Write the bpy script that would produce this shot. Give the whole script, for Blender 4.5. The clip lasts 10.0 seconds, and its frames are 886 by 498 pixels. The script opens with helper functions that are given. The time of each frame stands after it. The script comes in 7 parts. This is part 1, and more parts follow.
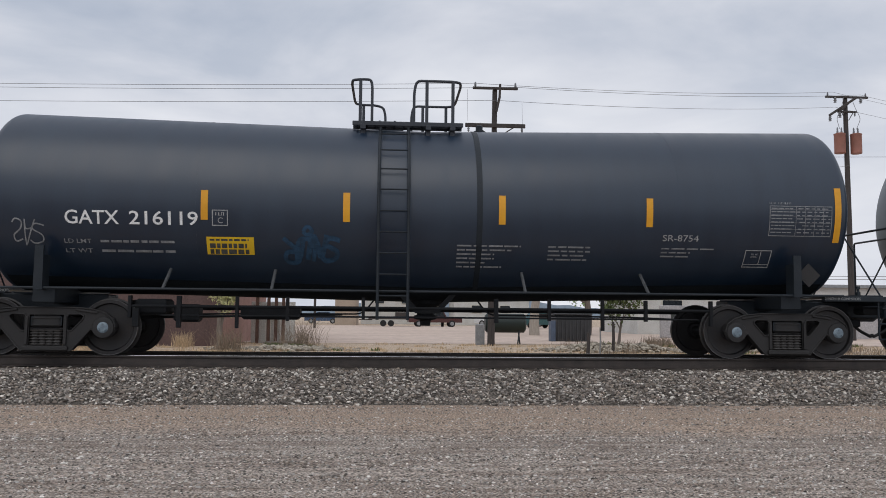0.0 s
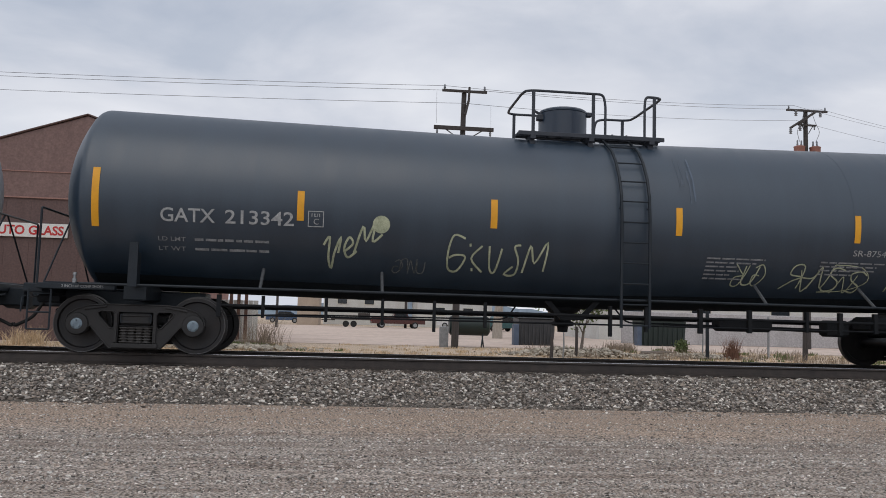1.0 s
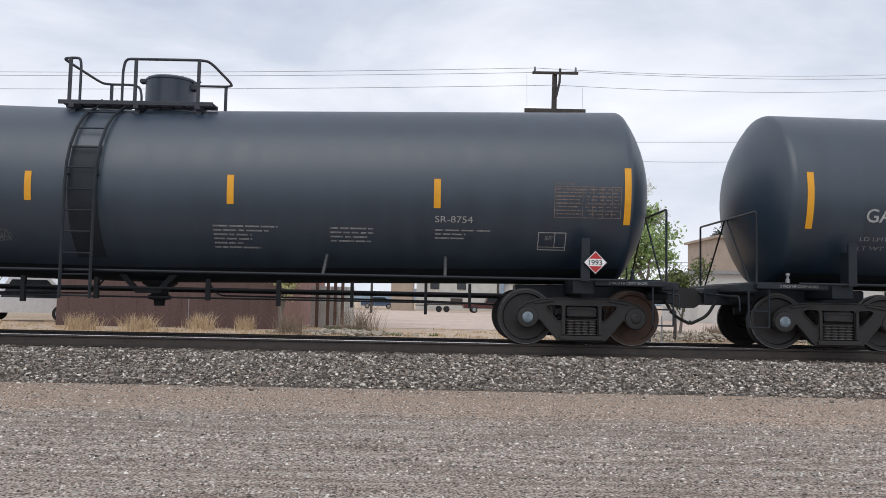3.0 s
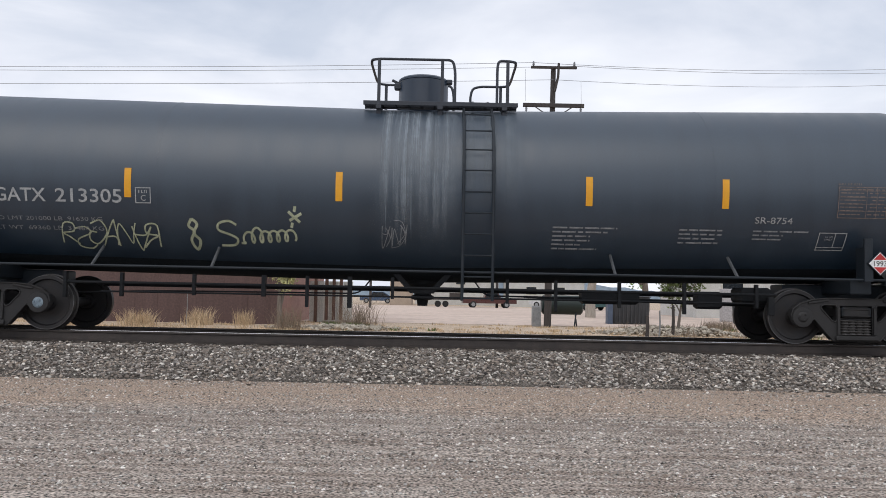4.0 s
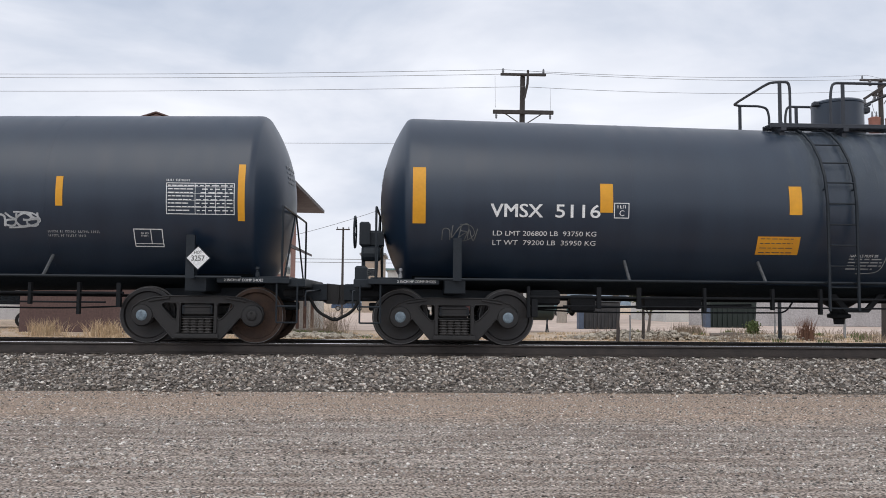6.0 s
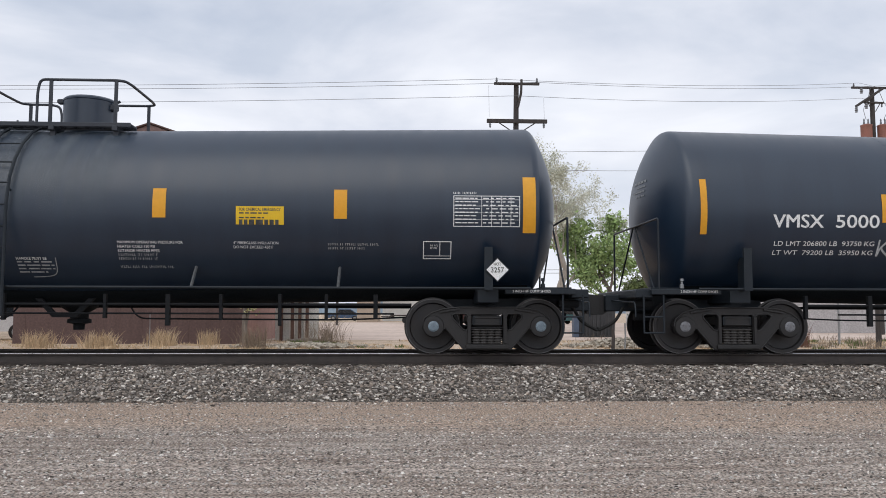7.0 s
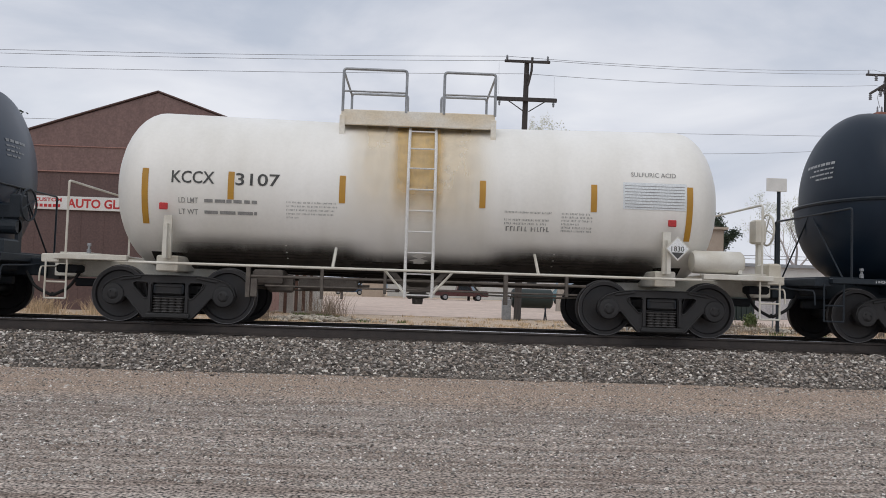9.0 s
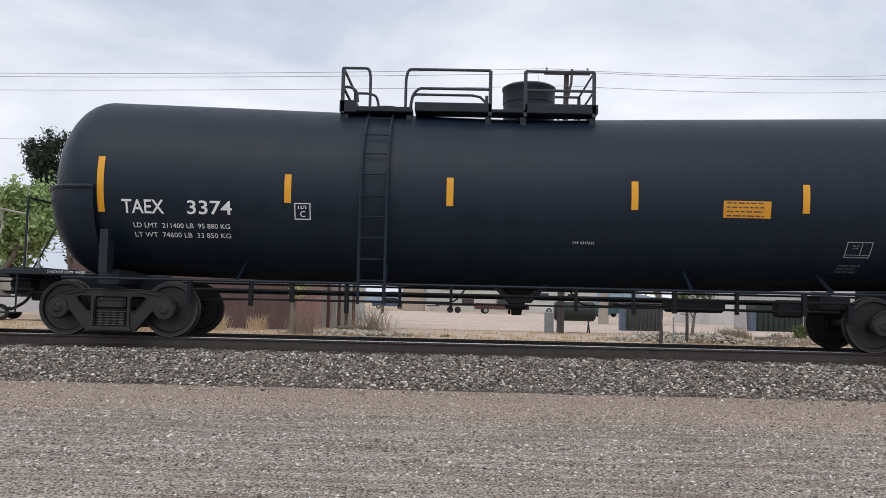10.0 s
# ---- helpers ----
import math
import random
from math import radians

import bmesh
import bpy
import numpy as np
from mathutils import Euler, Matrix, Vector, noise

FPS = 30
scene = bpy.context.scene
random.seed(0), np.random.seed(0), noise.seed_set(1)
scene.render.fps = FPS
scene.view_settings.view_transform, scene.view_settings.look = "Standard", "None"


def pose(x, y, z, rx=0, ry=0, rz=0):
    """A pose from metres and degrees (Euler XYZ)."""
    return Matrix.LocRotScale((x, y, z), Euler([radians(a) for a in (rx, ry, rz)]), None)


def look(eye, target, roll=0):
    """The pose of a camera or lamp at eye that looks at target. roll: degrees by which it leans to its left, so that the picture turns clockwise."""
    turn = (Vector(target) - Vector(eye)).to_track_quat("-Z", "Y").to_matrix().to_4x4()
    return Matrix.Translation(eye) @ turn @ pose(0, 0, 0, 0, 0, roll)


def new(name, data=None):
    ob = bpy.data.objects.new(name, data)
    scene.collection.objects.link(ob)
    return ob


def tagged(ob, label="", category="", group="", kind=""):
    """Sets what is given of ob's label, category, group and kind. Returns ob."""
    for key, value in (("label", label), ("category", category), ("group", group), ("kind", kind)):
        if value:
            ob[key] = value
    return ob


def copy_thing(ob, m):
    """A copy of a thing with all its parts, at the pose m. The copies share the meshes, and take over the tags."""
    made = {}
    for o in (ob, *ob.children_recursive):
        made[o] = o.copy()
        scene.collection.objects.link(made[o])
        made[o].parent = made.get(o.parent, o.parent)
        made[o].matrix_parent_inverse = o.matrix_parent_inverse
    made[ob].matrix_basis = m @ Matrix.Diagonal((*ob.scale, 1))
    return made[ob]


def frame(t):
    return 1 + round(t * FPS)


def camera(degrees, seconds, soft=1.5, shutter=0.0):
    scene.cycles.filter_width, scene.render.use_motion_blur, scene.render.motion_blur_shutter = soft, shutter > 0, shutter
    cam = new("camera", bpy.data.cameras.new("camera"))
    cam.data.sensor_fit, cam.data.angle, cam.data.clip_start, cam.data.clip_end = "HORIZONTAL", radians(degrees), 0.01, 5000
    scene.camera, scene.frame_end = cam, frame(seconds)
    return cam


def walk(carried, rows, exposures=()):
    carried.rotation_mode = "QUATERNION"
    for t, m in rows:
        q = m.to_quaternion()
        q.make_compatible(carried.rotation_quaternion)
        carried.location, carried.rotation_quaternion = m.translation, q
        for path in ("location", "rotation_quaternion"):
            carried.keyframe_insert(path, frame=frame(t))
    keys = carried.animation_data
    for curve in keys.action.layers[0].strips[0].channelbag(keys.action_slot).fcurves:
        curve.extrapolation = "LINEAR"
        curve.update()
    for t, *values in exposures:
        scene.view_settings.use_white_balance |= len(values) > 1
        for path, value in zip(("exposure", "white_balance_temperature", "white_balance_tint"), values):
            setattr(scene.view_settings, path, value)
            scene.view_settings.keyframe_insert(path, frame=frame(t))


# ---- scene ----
cam = camera(57.96, 10.0, soft=0.9, shutter=0.0)
from mathutils.geometry import tessellate_polygon

# ---- path of the hand-held camera: seconds, x, y, z, yaw, pitch, roll ----
PATH = [(0, 0.081, -0.027, 0.697, -3.91, 4.75, 0.51), (0.5, 0.061, -0.021, 0.691, -4.65, 4.39, 1.61),
        (1, 0.006, 0.007, 0.699, -6.5, 4.93, 1.59), (1.5, -0.047, 0.004, 0.697, -6.1, 5.27, 0.85),
        (2, -0.068, 0.009, 0.691, -4.3, 4.96, 0.83), (3.5, -0.051, 0.016, 0.692, 0.78, 3.36, 1.13),
        (4, -0.036, 0.002, 0.696, -0.08, 3.33, 1.11), (4.5, -0.028, 0.006, 0.699, -1.8, 3.51, 0.84),
        (5, -0.028, 0.002, 0.696, -2.27, 3.46, 0.71), (5.5, -0.025, 0.004, 0.701, -2.06, 3.51, 0.57),
        (7, -0.01, -0.005, 0.694, -2.45, 4.5, 0.13), (7.5, 0.013, -0.01, 0.7, -3.43, 4.37, 0.44),
        (8, 0.044, 0.003, 0.701, -4.42, 3.89, 0.54), (8.5, 0.068, 0.004, 0.701, -3.48, 3.2, 1.03),
        (9, 0.061, 0.005, 0.702, -1.99, 2.83, 1.8), (9.5, 0.011, 0.004, 0.702, -0.64, 2.94, 2.07),
        (10, -0.051, -0.004, 0.7, 0.81, 3.73, 1.3)]
ROWS = [(t, pose(x, y, z, 90 + pitch, 0, yaw) @ pose(0, 0, 0, 0, 0, roll)) for t, x, y, z, yaw, pitch, roll in PATH]
EXPOSURE = [(0, -0.30), (1, -0.28), (1.5, -0.04), (2, -0.02), (3.5, 0.06), (5, 0.02), (7, 0.0), (7.5, -0.08), (8, -0.04), (8.5, -0.14), (9, -0.26), (9.5, -0.25), (10, 0.0)]
walk(cam, ROWS, EXPOSURE)

# ---- plan: rail top at z = 0, track along x, the camera's side is -y ----
TRACK_Y = 14.32
YARD_Z = -0.5
TRAIN = [(0, 0.02), (0.5, -6.95), (1, -14.38), (1.5, -20.91), (2, -27.92), (3.5, -49.11), (4, -56.12), (4.5, -63.08),
         (5, -70.03), (5.5, -77.43), (7, -98.04), (7.5, -104.99), (8, -112.4), (8.5, -118.89), (9, -125.73),
         (9.5, -132.6), (10, -140.02)]

# ---- sky and light: a bright overcast day ----
world = bpy.data.worlds.new("world")
scene.world = world
world.use_nodes = True
wn, wl = world.node_tree.nodes, world.node_tree.links
wn.clear()
w_out = wn.new("ShaderNodeOutputWorld")
w_bg = wn.new("ShaderNodeBackground")
w_sky = wn.new("ShaderNodeTexSky")
w_sky.sky_type = "NISHITA"
w_sky.sun_disc = False
w_sky.sun_elevation = radians(74)
w_sky.sun_rotation = radians(200)
w_gain = wn.new("ShaderNodeMix")
w_gain.data_type, w_gain.blend_type = "RGBA", "MULTIPLY"
w_gain.inputs[0].default_value = 1.0
w_gain.inputs[7].default_value = (0.10, 0.10, 0.10, 1)
w_co = wn.new("ShaderNodeTexCoord")
w_map = wn.new("ShaderNodeMapping")
w_map.inputs["Scale"].default_value = (1.0, 1.0, 2.6)
w_map.inputs["Location"].default_value = (0.35, 0.2, 0.1)
w_n1 = wn.new("ShaderNodeTexNoise")
w_n1.inputs["Scale"].default_value, w_n1.inputs["Detail"].default_value = 2.6, 7.0
w_n1.inputs["Roughness"].default_value, w_n1.inputs["Distortion"].default_value = 0.52, 0.35
w_r1 = wn.new("ShaderNodeValToRGB")
els = w_r1.color_ramp.elements
els[0].position, els[0].color = 0.36, (0.55, 0.60, 0.70, 1)
els[1].position, els[1].color = 0.66, (0.84, 0.86, 0.92, 1)
mid = els.new(0.5)
mid.color = (0.70, 0.73, 0.81, 1)
w_n2 = wn.new("ShaderNodeTexNoise")
w_n2.inputs["Scale"].default_value, w_n2.inputs["Detail"].default_value = 3.4, 4.0
w_r2 = wn.new("ShaderNodeValToRGB")
w_r2.color_ramp.elements[0].position, w_r2.color_ramp.elements[0].color = 0.30, (0.80, 0.80, 0.80, 1)
w_r2.color_ramp.elements[1].position, w_r2.color_ramp.elements[1].color = 0.52, (1, 1, 1, 1)
w_mix = wn.new("ShaderNodeMix")
w_mix.data_type = "RGBA"
wl.new(w_co.outputs["Generated"], w_map.inputs["Vector"])
wl.new(w_map.outputs["Vector"], w_n1.inputs["Vector"])
wl.new(w_map.outputs["Vector"], w_n2.inputs["Vector"])
wl.new(w_n1.outputs["Fac"], w_r1.inputs["Fac"])
wl.new(w_n2.outputs["Fac"], w_r2.inputs["Fac"])
wl.new(w_sky.outputs["Color"], w_gain.inputs[6])
wl.new(w_r2.outputs["Color"], w_mix.inputs[0])
wl.new(w_gain.outputs[2], w_mix.inputs[6])
wl.new(w_r1.outputs["Color"], w_mix.inputs[7])
wl.new(w_mix.outputs[2], w_bg.inputs["Color"])
w_bg.inputs["Strength"].default_value = 1.15
wl.new(w_bg.outputs["Background"], w_out.inputs["Surface"])

sun = new("sun", bpy.data.lights.new("sun", "SUN"))
sun.data.energy, sun.data.angle, sun.data.color = 0.8, radians(50), (1.0, 0.96, 0.9)
sun.matrix_world = look((-6, -14, 26), (0, 6, 0))

# ---- materials ----


def material(name, base, rough=0.6, metal=0.0, second=None, scale=6.0, fine=60.0, mix=0.5, bump=0.15, dist=0.01,
             streak=None, vary=0.0, island=0.0, coat=0.0, spec=0.5, grain=0.2):
    """A surface in two tones with a coarse and a fine grain; streak: stretch of the coarse tone along z."""
    m = bpy.data.materials.new(name)
    m.use_nodes = True
    n, l = m.node_tree.nodes, m.node_tree.links
    b = n["Principled BSDF"]
    second = second or tuple(c * 0.7 for c in base)
    co = n.new("ShaderNodeTexCoord")
    mp = n.new("ShaderNodeMapping")
    if streak:
        mp.inputs["Scale"].default_value = streak
    l.new(co.outputs["Object"], mp.inputs["Vector"])
    n1 = n.new("ShaderNodeTexNoise")
    n1.inputs["Scale"].default_value, n1.inputs["Detail"].default_value = scale, 6
    n2 = n.new("ShaderNodeTexNoise")
    n2.inputs["Scale"].default_value, n2.inputs["Detail"].default_value = fine, 4
    l.new(mp.outputs["Vector"], n1.inputs["Vector"])
    l.new(co.outputs["Object"], n2.inputs["Vector"])
    ramp = n.new("ShaderNodeValToRGB")
    ramp.color_ramp.elements[0].position, ramp.color_ramp.elements[1].position = 0.5 - 0.3 * (1 - mix), 0.5 + 0.3 * (1.2 - mix)
    ramp.color_ramp.elements[0].color, ramp.color_ramp.elements[1].color = (*base, 1), (*second, 1)
    l.new(n1.outputs["Fac"], ramp.inputs["Fac"])
    fr = n.new("ShaderNodeMapRange")
    fr.inputs["From Min"].default_value, fr.inputs["From Max"].default_value = 0.3, 0.7
    fr.inputs["To Min"].default_value, fr.inputs["To Max"].default_value = 1 - grain, 1 + grain
    l.new(n2.outputs["Fac"], fr.inputs["Value"])
    mul = n.new("ShaderNodeVectorMath")
    mul.operation = "SCALE"
    l.new(ramp.outputs["Color"], mul.inputs[0])
    last = fr.outputs["Result"]
    if vary or island:
        src = n.new("ShaderNodeObjectInfo").outputs["Random"] if vary else n.new("ShaderNodeNewGeometry").outputs["Random Per Island"]
        r2 = n.new("ShaderNodeMapRange")
        r2.inputs["To Min"].default_value, r2.inputs["To Max"].default_value = 1 - (vary or island), 1 + (vary or island)
        l.new(src, r2.inputs["Value"])
        mm = n.new("ShaderNodeMath")
        mm.operation = "MULTIPLY"
        l.new(last, mm.inputs[0]), l.new(r2.outputs["Result"], mm.inputs[1])
        last = mm.outputs["Value"]
    l.new(last, mul.inputs["Scale"])
    l.new(mul.outputs["Vector"], b.inputs["Base Color"])
    b.inputs["Metallic"].default_value, b.inputs["Coat Weight"].default_value = metal, coat
    b.inputs["Specular IOR Level"].default_value = spec
    rr = n.new("ShaderNodeMapRange")
    rr.inputs["To Min"].default_value, rr.inputs["To Max"].default_value = max(0.03, rough - 0.12), min(1, rough + 0.12)
    l.new(n1.outputs["Fac"], rr.inputs["Value"])
    l.new(rr.outputs["Result"], b.inputs["Roughness"])
    if bump:
        bp = n.new("ShaderNodeBump")
        bp.inputs["Strength"].default_value, bp.inputs["Distance"].default_value = bump, dist
        l.new(n2.outputs["Fac"], bp.inputs["Height"])
        l.new(bp.outputs["Normal"], b.inputs["Normal"])
    return m


M_BLACK = material("black_tank_paint", (0.010, 0.026, 0.047), 0.42, second=(0.017, 0.037, 0.062), scale=1.3, fine=40, streak=(2.6, 1, 0.22), bump=0.03, dist=0.004, spec=1.0, grain=0.10)
M_BLACK_NEW = material("fresh_black_tank_paint", (0.005, 0.017, 0.039), 0.38, second=(0.009, 0.025, 0.050), scale=1.3, fine=40, streak=(2.6, 1, 0.22), bump=0.02, dist=0.004, spec=0.8, grain=0.08)
M_BLACK_DULL = material("deep_black_tank_paint", (0.005, 0.013, 0.026), 0.46, second=(0.009, 0.019, 0.033), scale=1.3, fine=40, streak=(2.6, 1, 0.22), bump=0.02, dist=0.004, spec=0.32, grain=0.08)
M_WHITE = material("aged_white_tank_paint", (0.90, 0.88, 0.83), 0.42, second=(0.78, 0.755, 0.69), scale=0.8, fine=18, streak=(1.8, 1, 0.3), bump=0.0, grain=0.02)
M_TRIM = material("cream_white_frame_paint", (0.72, 0.70, 0.63), 0.5, second=(0.52, 0.47, 0.38), scale=2, fine=50, grain=0.06)
M_FRAME = material("grimy_black_steel", (0.014, 0.020, 0.027), 0.5, second=(0.023, 0.029, 0.036), scale=4, fine=60, spec=0.3)
M_RAILING = material("dusty_railing_steel", (0.034, 0.040, 0.052), 0.55, second=(0.048, 0.053, 0.064), scale=4, fine=60, spec=0.4)
# darker and duller than M_FRAME, for the gear below the tanks
M_UNDER = material("dark_underframe_steel", (0.014, 0.016, 0.019), 0.7, second=(0.021, 0.022, 0.024), scale=4, fine=60, spec=0.15)
M_TRUCK = material("dusty_dark_cast_steel", (0.016, 0.016, 0.017), 0.62, second=(0.026, 0.024, 0.024), scale=5, fine=70, bump=0.3)
M_WHEEL = material("dark_greased_wheel_steel", (0.014, 0.014, 0.016), 0.5, second=(0.026, 0.022, 0.021), scale=5, fine=50)
M_RIM = material("worn_bright_wheel_rim", (0.15, 0.15, 0.155), 0.42, metal=0.9, second=(0.08, 0.075, 0.07), scale=8)
M_RUSTWHEEL = material("rusty_brown_wheel_steel", (0.075, 0.042, 0.028), 0.8, second=(0.045, 0.03, 0.024), scale=5, fine=50)
M_SPRING = material("dusty_spring_steel", (0.060, 0.056, 0.054), 0.6, second=(0.042, 0.038, 0.036), scale=6)
M_CAP = material("blue_grey_bearing_cap", (0.24, 0.31, 0.36), 0.45, second=(0.13, 0.17, 0.21), scale=12)
M_CAPGREY = material("grey_bearing_cap", (0.24, 0.25, 0.27), 0.5, second=(0.14, 0.14, 0.15), scale=12)
M_YELLOW = material("amber_reflective_tape", (0.82, 0.39, 0.020), 0.4, second=(0.74, 0.34, 0.018), scale=3, fine=20, bump=0.02, grain=0.04)
M_OCHRE = material("faded_ochre_tape", (0.52, 0.27, 0.03), 0.5, second=(0.42, 0.22, 0.03), scale=3, fine=20, bump=0.02, grain=0.04)
M_SIGNYEL = material("yellow_warning_decal", (0.85, 0.56, 0.02), 0.45, second=(0.80, 0.50, 0.02), scale=3, bump=0.02, grain=0.04)
M_SIGNORA = material("orange_warning_decal", (0.75, 0.33, 0.02), 0.45, second=(0.66, 0.28, 0.02), scale=3, bump=0.02, grain=0.04)
M_LETTER = material("white_stencil_paint", (0.86, 0.87, 0.86), 0.5, second=(0.78, 0.79, 0.79), scale=9, bump=0.0)
M_FADED = material("faded_grey_stencil_paint", (0.30, 0.31, 0.32), 0.6, second=(0.16, 0.17, 0.18), scale=14, bump=0.0)
M_DIMMED = material("worn_grey_lettering", (0.42, 0.43, 0.43), 0.6, second=(0.28, 0.29, 0.30), scale=14, bump=0.0)
M_RUSTLET = material("rust_faded_stencil_paint", (0.22, 0.165, 0.14), 0.6, second=(0.10, 0.085, 0.08), scale=11, bump=0.0)
M_DARKLET = material("black_stencil_paint", (0.04, 0.04, 0.04), 0.6, second=(0.10, 0.10, 0.09), scale=9, bump=0.0)
M_GREYLET = material("worn_dark_stencil_paint", (0.22, 0.22, 0.21), 0.6, second=(0.34, 0.33, 0.31), scale=9, bump=0.0)
M_PALEBLUE = material("pale_blue_data_panel", (0.76, 0.79, 0.80), 0.5, second=(0.70, 0.73, 0.74), scale=6, bump=0.0)
M_RED = material("red_paint", (0.55, 0.03, 0.03), 0.45, second=(0.45, 0.03, 0.03), scale=6, bump=0.02)
M_GRAFYEL = material("pale_yellow_spray_paint", (0.52, 0.55, 0.38), 0.6, second=(0.30, 0.33, 0.22), scale=8, bump=0.0)
M_GRAFWHT = material("white_spray_paint", (0.55, 0.57, 0.58), 0.6, second=(0.32, 0.34, 0.35), scale=8, bump=0.0)
M_GRAFDIM = material("thin_grey_spray_paint", (0.17, 0.18, 0.18), 0.6, second=(0.07, 0.08, 0.08), scale=8, bump=0.0)
M_GRAFBLUE = material("blue_spray_paint", (0.018, 0.065, 0.13), 0.6, second=(0.010, 0.032, 0.06), scale=8, bump=0.0)
M_RAIL = material("rusty_brown_rail_steel", (0.060, 0.048, 0.042), 0.7, second=(0.040, 0.034, 0.032), scale=6, fine=70)
M_RAILTOP = material("polished_rail_head", (0.42, 0.43, 0.45), 0.25, metal=0.9, second=(0.30, 0.30, 0.32), scale=6)
M_TIE = material("weathered_sleeper_wood", (0.09, 0.07, 0.055), 0.85, second=(0.05, 0.04, 0.035), scale=5, streak=(1, 6, 6), bump=0.4)


def wash_material(name, tone, most, across=9.0, even=0.12, rising=False):
    """A thin dried spill: streaks that let the paint below show through and thin out at the sides and foot."""
    m = material(name, tone, 0.5, bump=0.0, grain=0.06)
    n, l = m.node_tree.nodes, m.node_tree.links
    co = n.new("ShaderNodeTexCoord")

    def ramp(src, a, b, lo=0.0, hi=1.0):
        r = n.new("ShaderNodeMapRange")
        r.interpolation_type = "SMOOTHSTEP"
        for k, v in (("From Min", a), ("From Max", b), ("To Min", lo), ("To Max", hi)):
            r.inputs[k].default_value = v
        l.new(src, r.inputs["Value"])
        return r.outputs["Result"]

    def times(a, b):
        k = n.new("ShaderNodeMath")
        k.operation = "MULTIPLY"
        l.new(a, k.inputs[0]), l.new(b, k.inputs[1])
        return k.outputs["Value"]

    def stretched(sx, sz, detail):
        mp = n.new("ShaderNodeMapping")
        mp.inputs["Scale"].default_value = (sx, 0.0, sz)
        l.new(co.outputs["Object"], mp.inputs["Vector"])
        t = n.new("ShaderNodeTexNoise")
        t.inputs["Scale"].default_value, t.inputs["Detail"].default_value = 1.0, detail
        l.new(mp.outputs["Vector"], t.inputs["Vector"])
        return t.outputs["Fac"]
    sep = n.new("ShaderNodeSeparateXYZ")
    l.new(co.outputs["Generated"], sep.inputs["Vector"])
    x, z = sep.outputs["X"], sep.outputs["Z"]
    f = times(ramp(x, 0.0, 0.22), ramp(x, 1.0, 0.78))
    f = times(f, ramp(z, 1.0, 0.25, 0.0, 1.0) if rising else ramp(z, 0.0, 0.5, 0.0, 1.0))
    f = times(f, ramp(stretched(across, 0.35, 6), 0.36, 0.66, even, 1.0))
    f = times(f, ramp(stretched(across * 5, 0.8, 3), 0.3, 0.7, 0.4 + even, 1.0))
    f = times(f, ramp(z, -1.0, 0.0, most, most))
    mix = n.new("ShaderNodeMixShader")
    tr = n.new("ShaderNodeBsdfTransparent")
    l.new(f, mix.inputs["Fac"]), l.new(tr.outputs["BSDF"], mix.inputs[1]), l.new(n["Principled BSDF"].outputs["BSDF"], mix.inputs[2])
    l.new(mix.outputs["Shader"], n["Material Output"].inputs["Surface"])
    return m


def stone_material(name, tones, rough=0.88):
    """Loose stone in many shades, one for each stone, with a fine grain."""
    m = bpy.data.materials.new(name)
    m.use_nodes = True
    n, l = m.node_tree.nodes, m.node_tree.links
    b = n["Principled BSDF"]
    b.inputs["Roughness"].default_value, b.inputs["Specular IOR Level"].default_value = rough, 0.25
    r = n.new("ShaderNodeValToRGB")
    r.color_ramp.interpolation = "LINEAR"
    for k, c in enumerate(tones):
        e = r.color_ramp.elements[k] if k < 2 else r.color_ramp.elements.new(1.0)
        e.position, e.color = k / (len(tones) - 1), (*c, 1)
    l.new(n.new("ShaderNodeNewGeometry").outputs["Random Per Island"], r.inputs["Fac"])
    t = n.new("ShaderNodeTexNoise")
    t.inputs["Scale"].default_value, t.inputs["Detail"].default_value = 70, 4
    l.new(n.new("ShaderNodeTexCoord").outputs["Object"], t.inputs["Vector"])
    mr = n.new("ShaderNodeMapRange")
    mr.inputs["To Min"].default_value, mr.inputs["To Max"].default_value = 0.6, 1.4
    l.new(t.outputs["Fac"], mr.inputs["Value"])
    sc = n.new("ShaderNodeVectorMath")
    sc.operation = "SCALE"
    l.new(r.outputs["Color"], sc.inputs[0]), l.new(mr.outputs["Result"], sc.inputs["Scale"])
    l.new(sc.outputs["Vector"], b.inputs["Base Color"])
    return m


M_BALLAST = stone_material("mixed_grey_ballast_stone", ((0.035, 0.031, 0.029), (0.34, 0.285, 0.24), (0.08, 0.070, 0.063), (0.50, 0.415, 0.34), (0.15, 0.136, 0.125), (0.41, 0.365, 0.325), (0.085, 0.077, 0.070), (0.92, 0.86, 0.78), (0.20, 0.18, 0.162)))
M_PEBBLE = stone_material("mixed_gravel_pebbles", ((0.040, 0.034, 0.029), (0.36, 0.285, 0.230), (0.080, 0.073, 0.067), (0.56, 0.485, 0.42), (0.22, 0.19, 0.162), (0.44, 0.40, 0.36), (0.055, 0.050, 0.046), (0.95, 0.91, 0.85), (0.12, 0.11, 0.10), (0.80, 0.75, 0.68)))
M_STRAW = material("dry_straw_grass", (0.60, 0.46, 0.30), 0.85, second=(0.50, 0.37, 0.235), scale=3, island=0.35, bump=0.0)
M_GREENGRASS = material("green_weed_leaves", (0.10, 0.14, 0.045), 0.8, second=(0.14, 0.16, 0.06), scale=3, island=0.35, bump=0.0)
M_WALL = material("brown_painted_metal_wall", (0.122, 0.074, 0.067), 0.65, second=(0.104, 0.063, 0.058), scale=0.6, fine=14, streak=(6, 6, 0.5), bump=0.08)
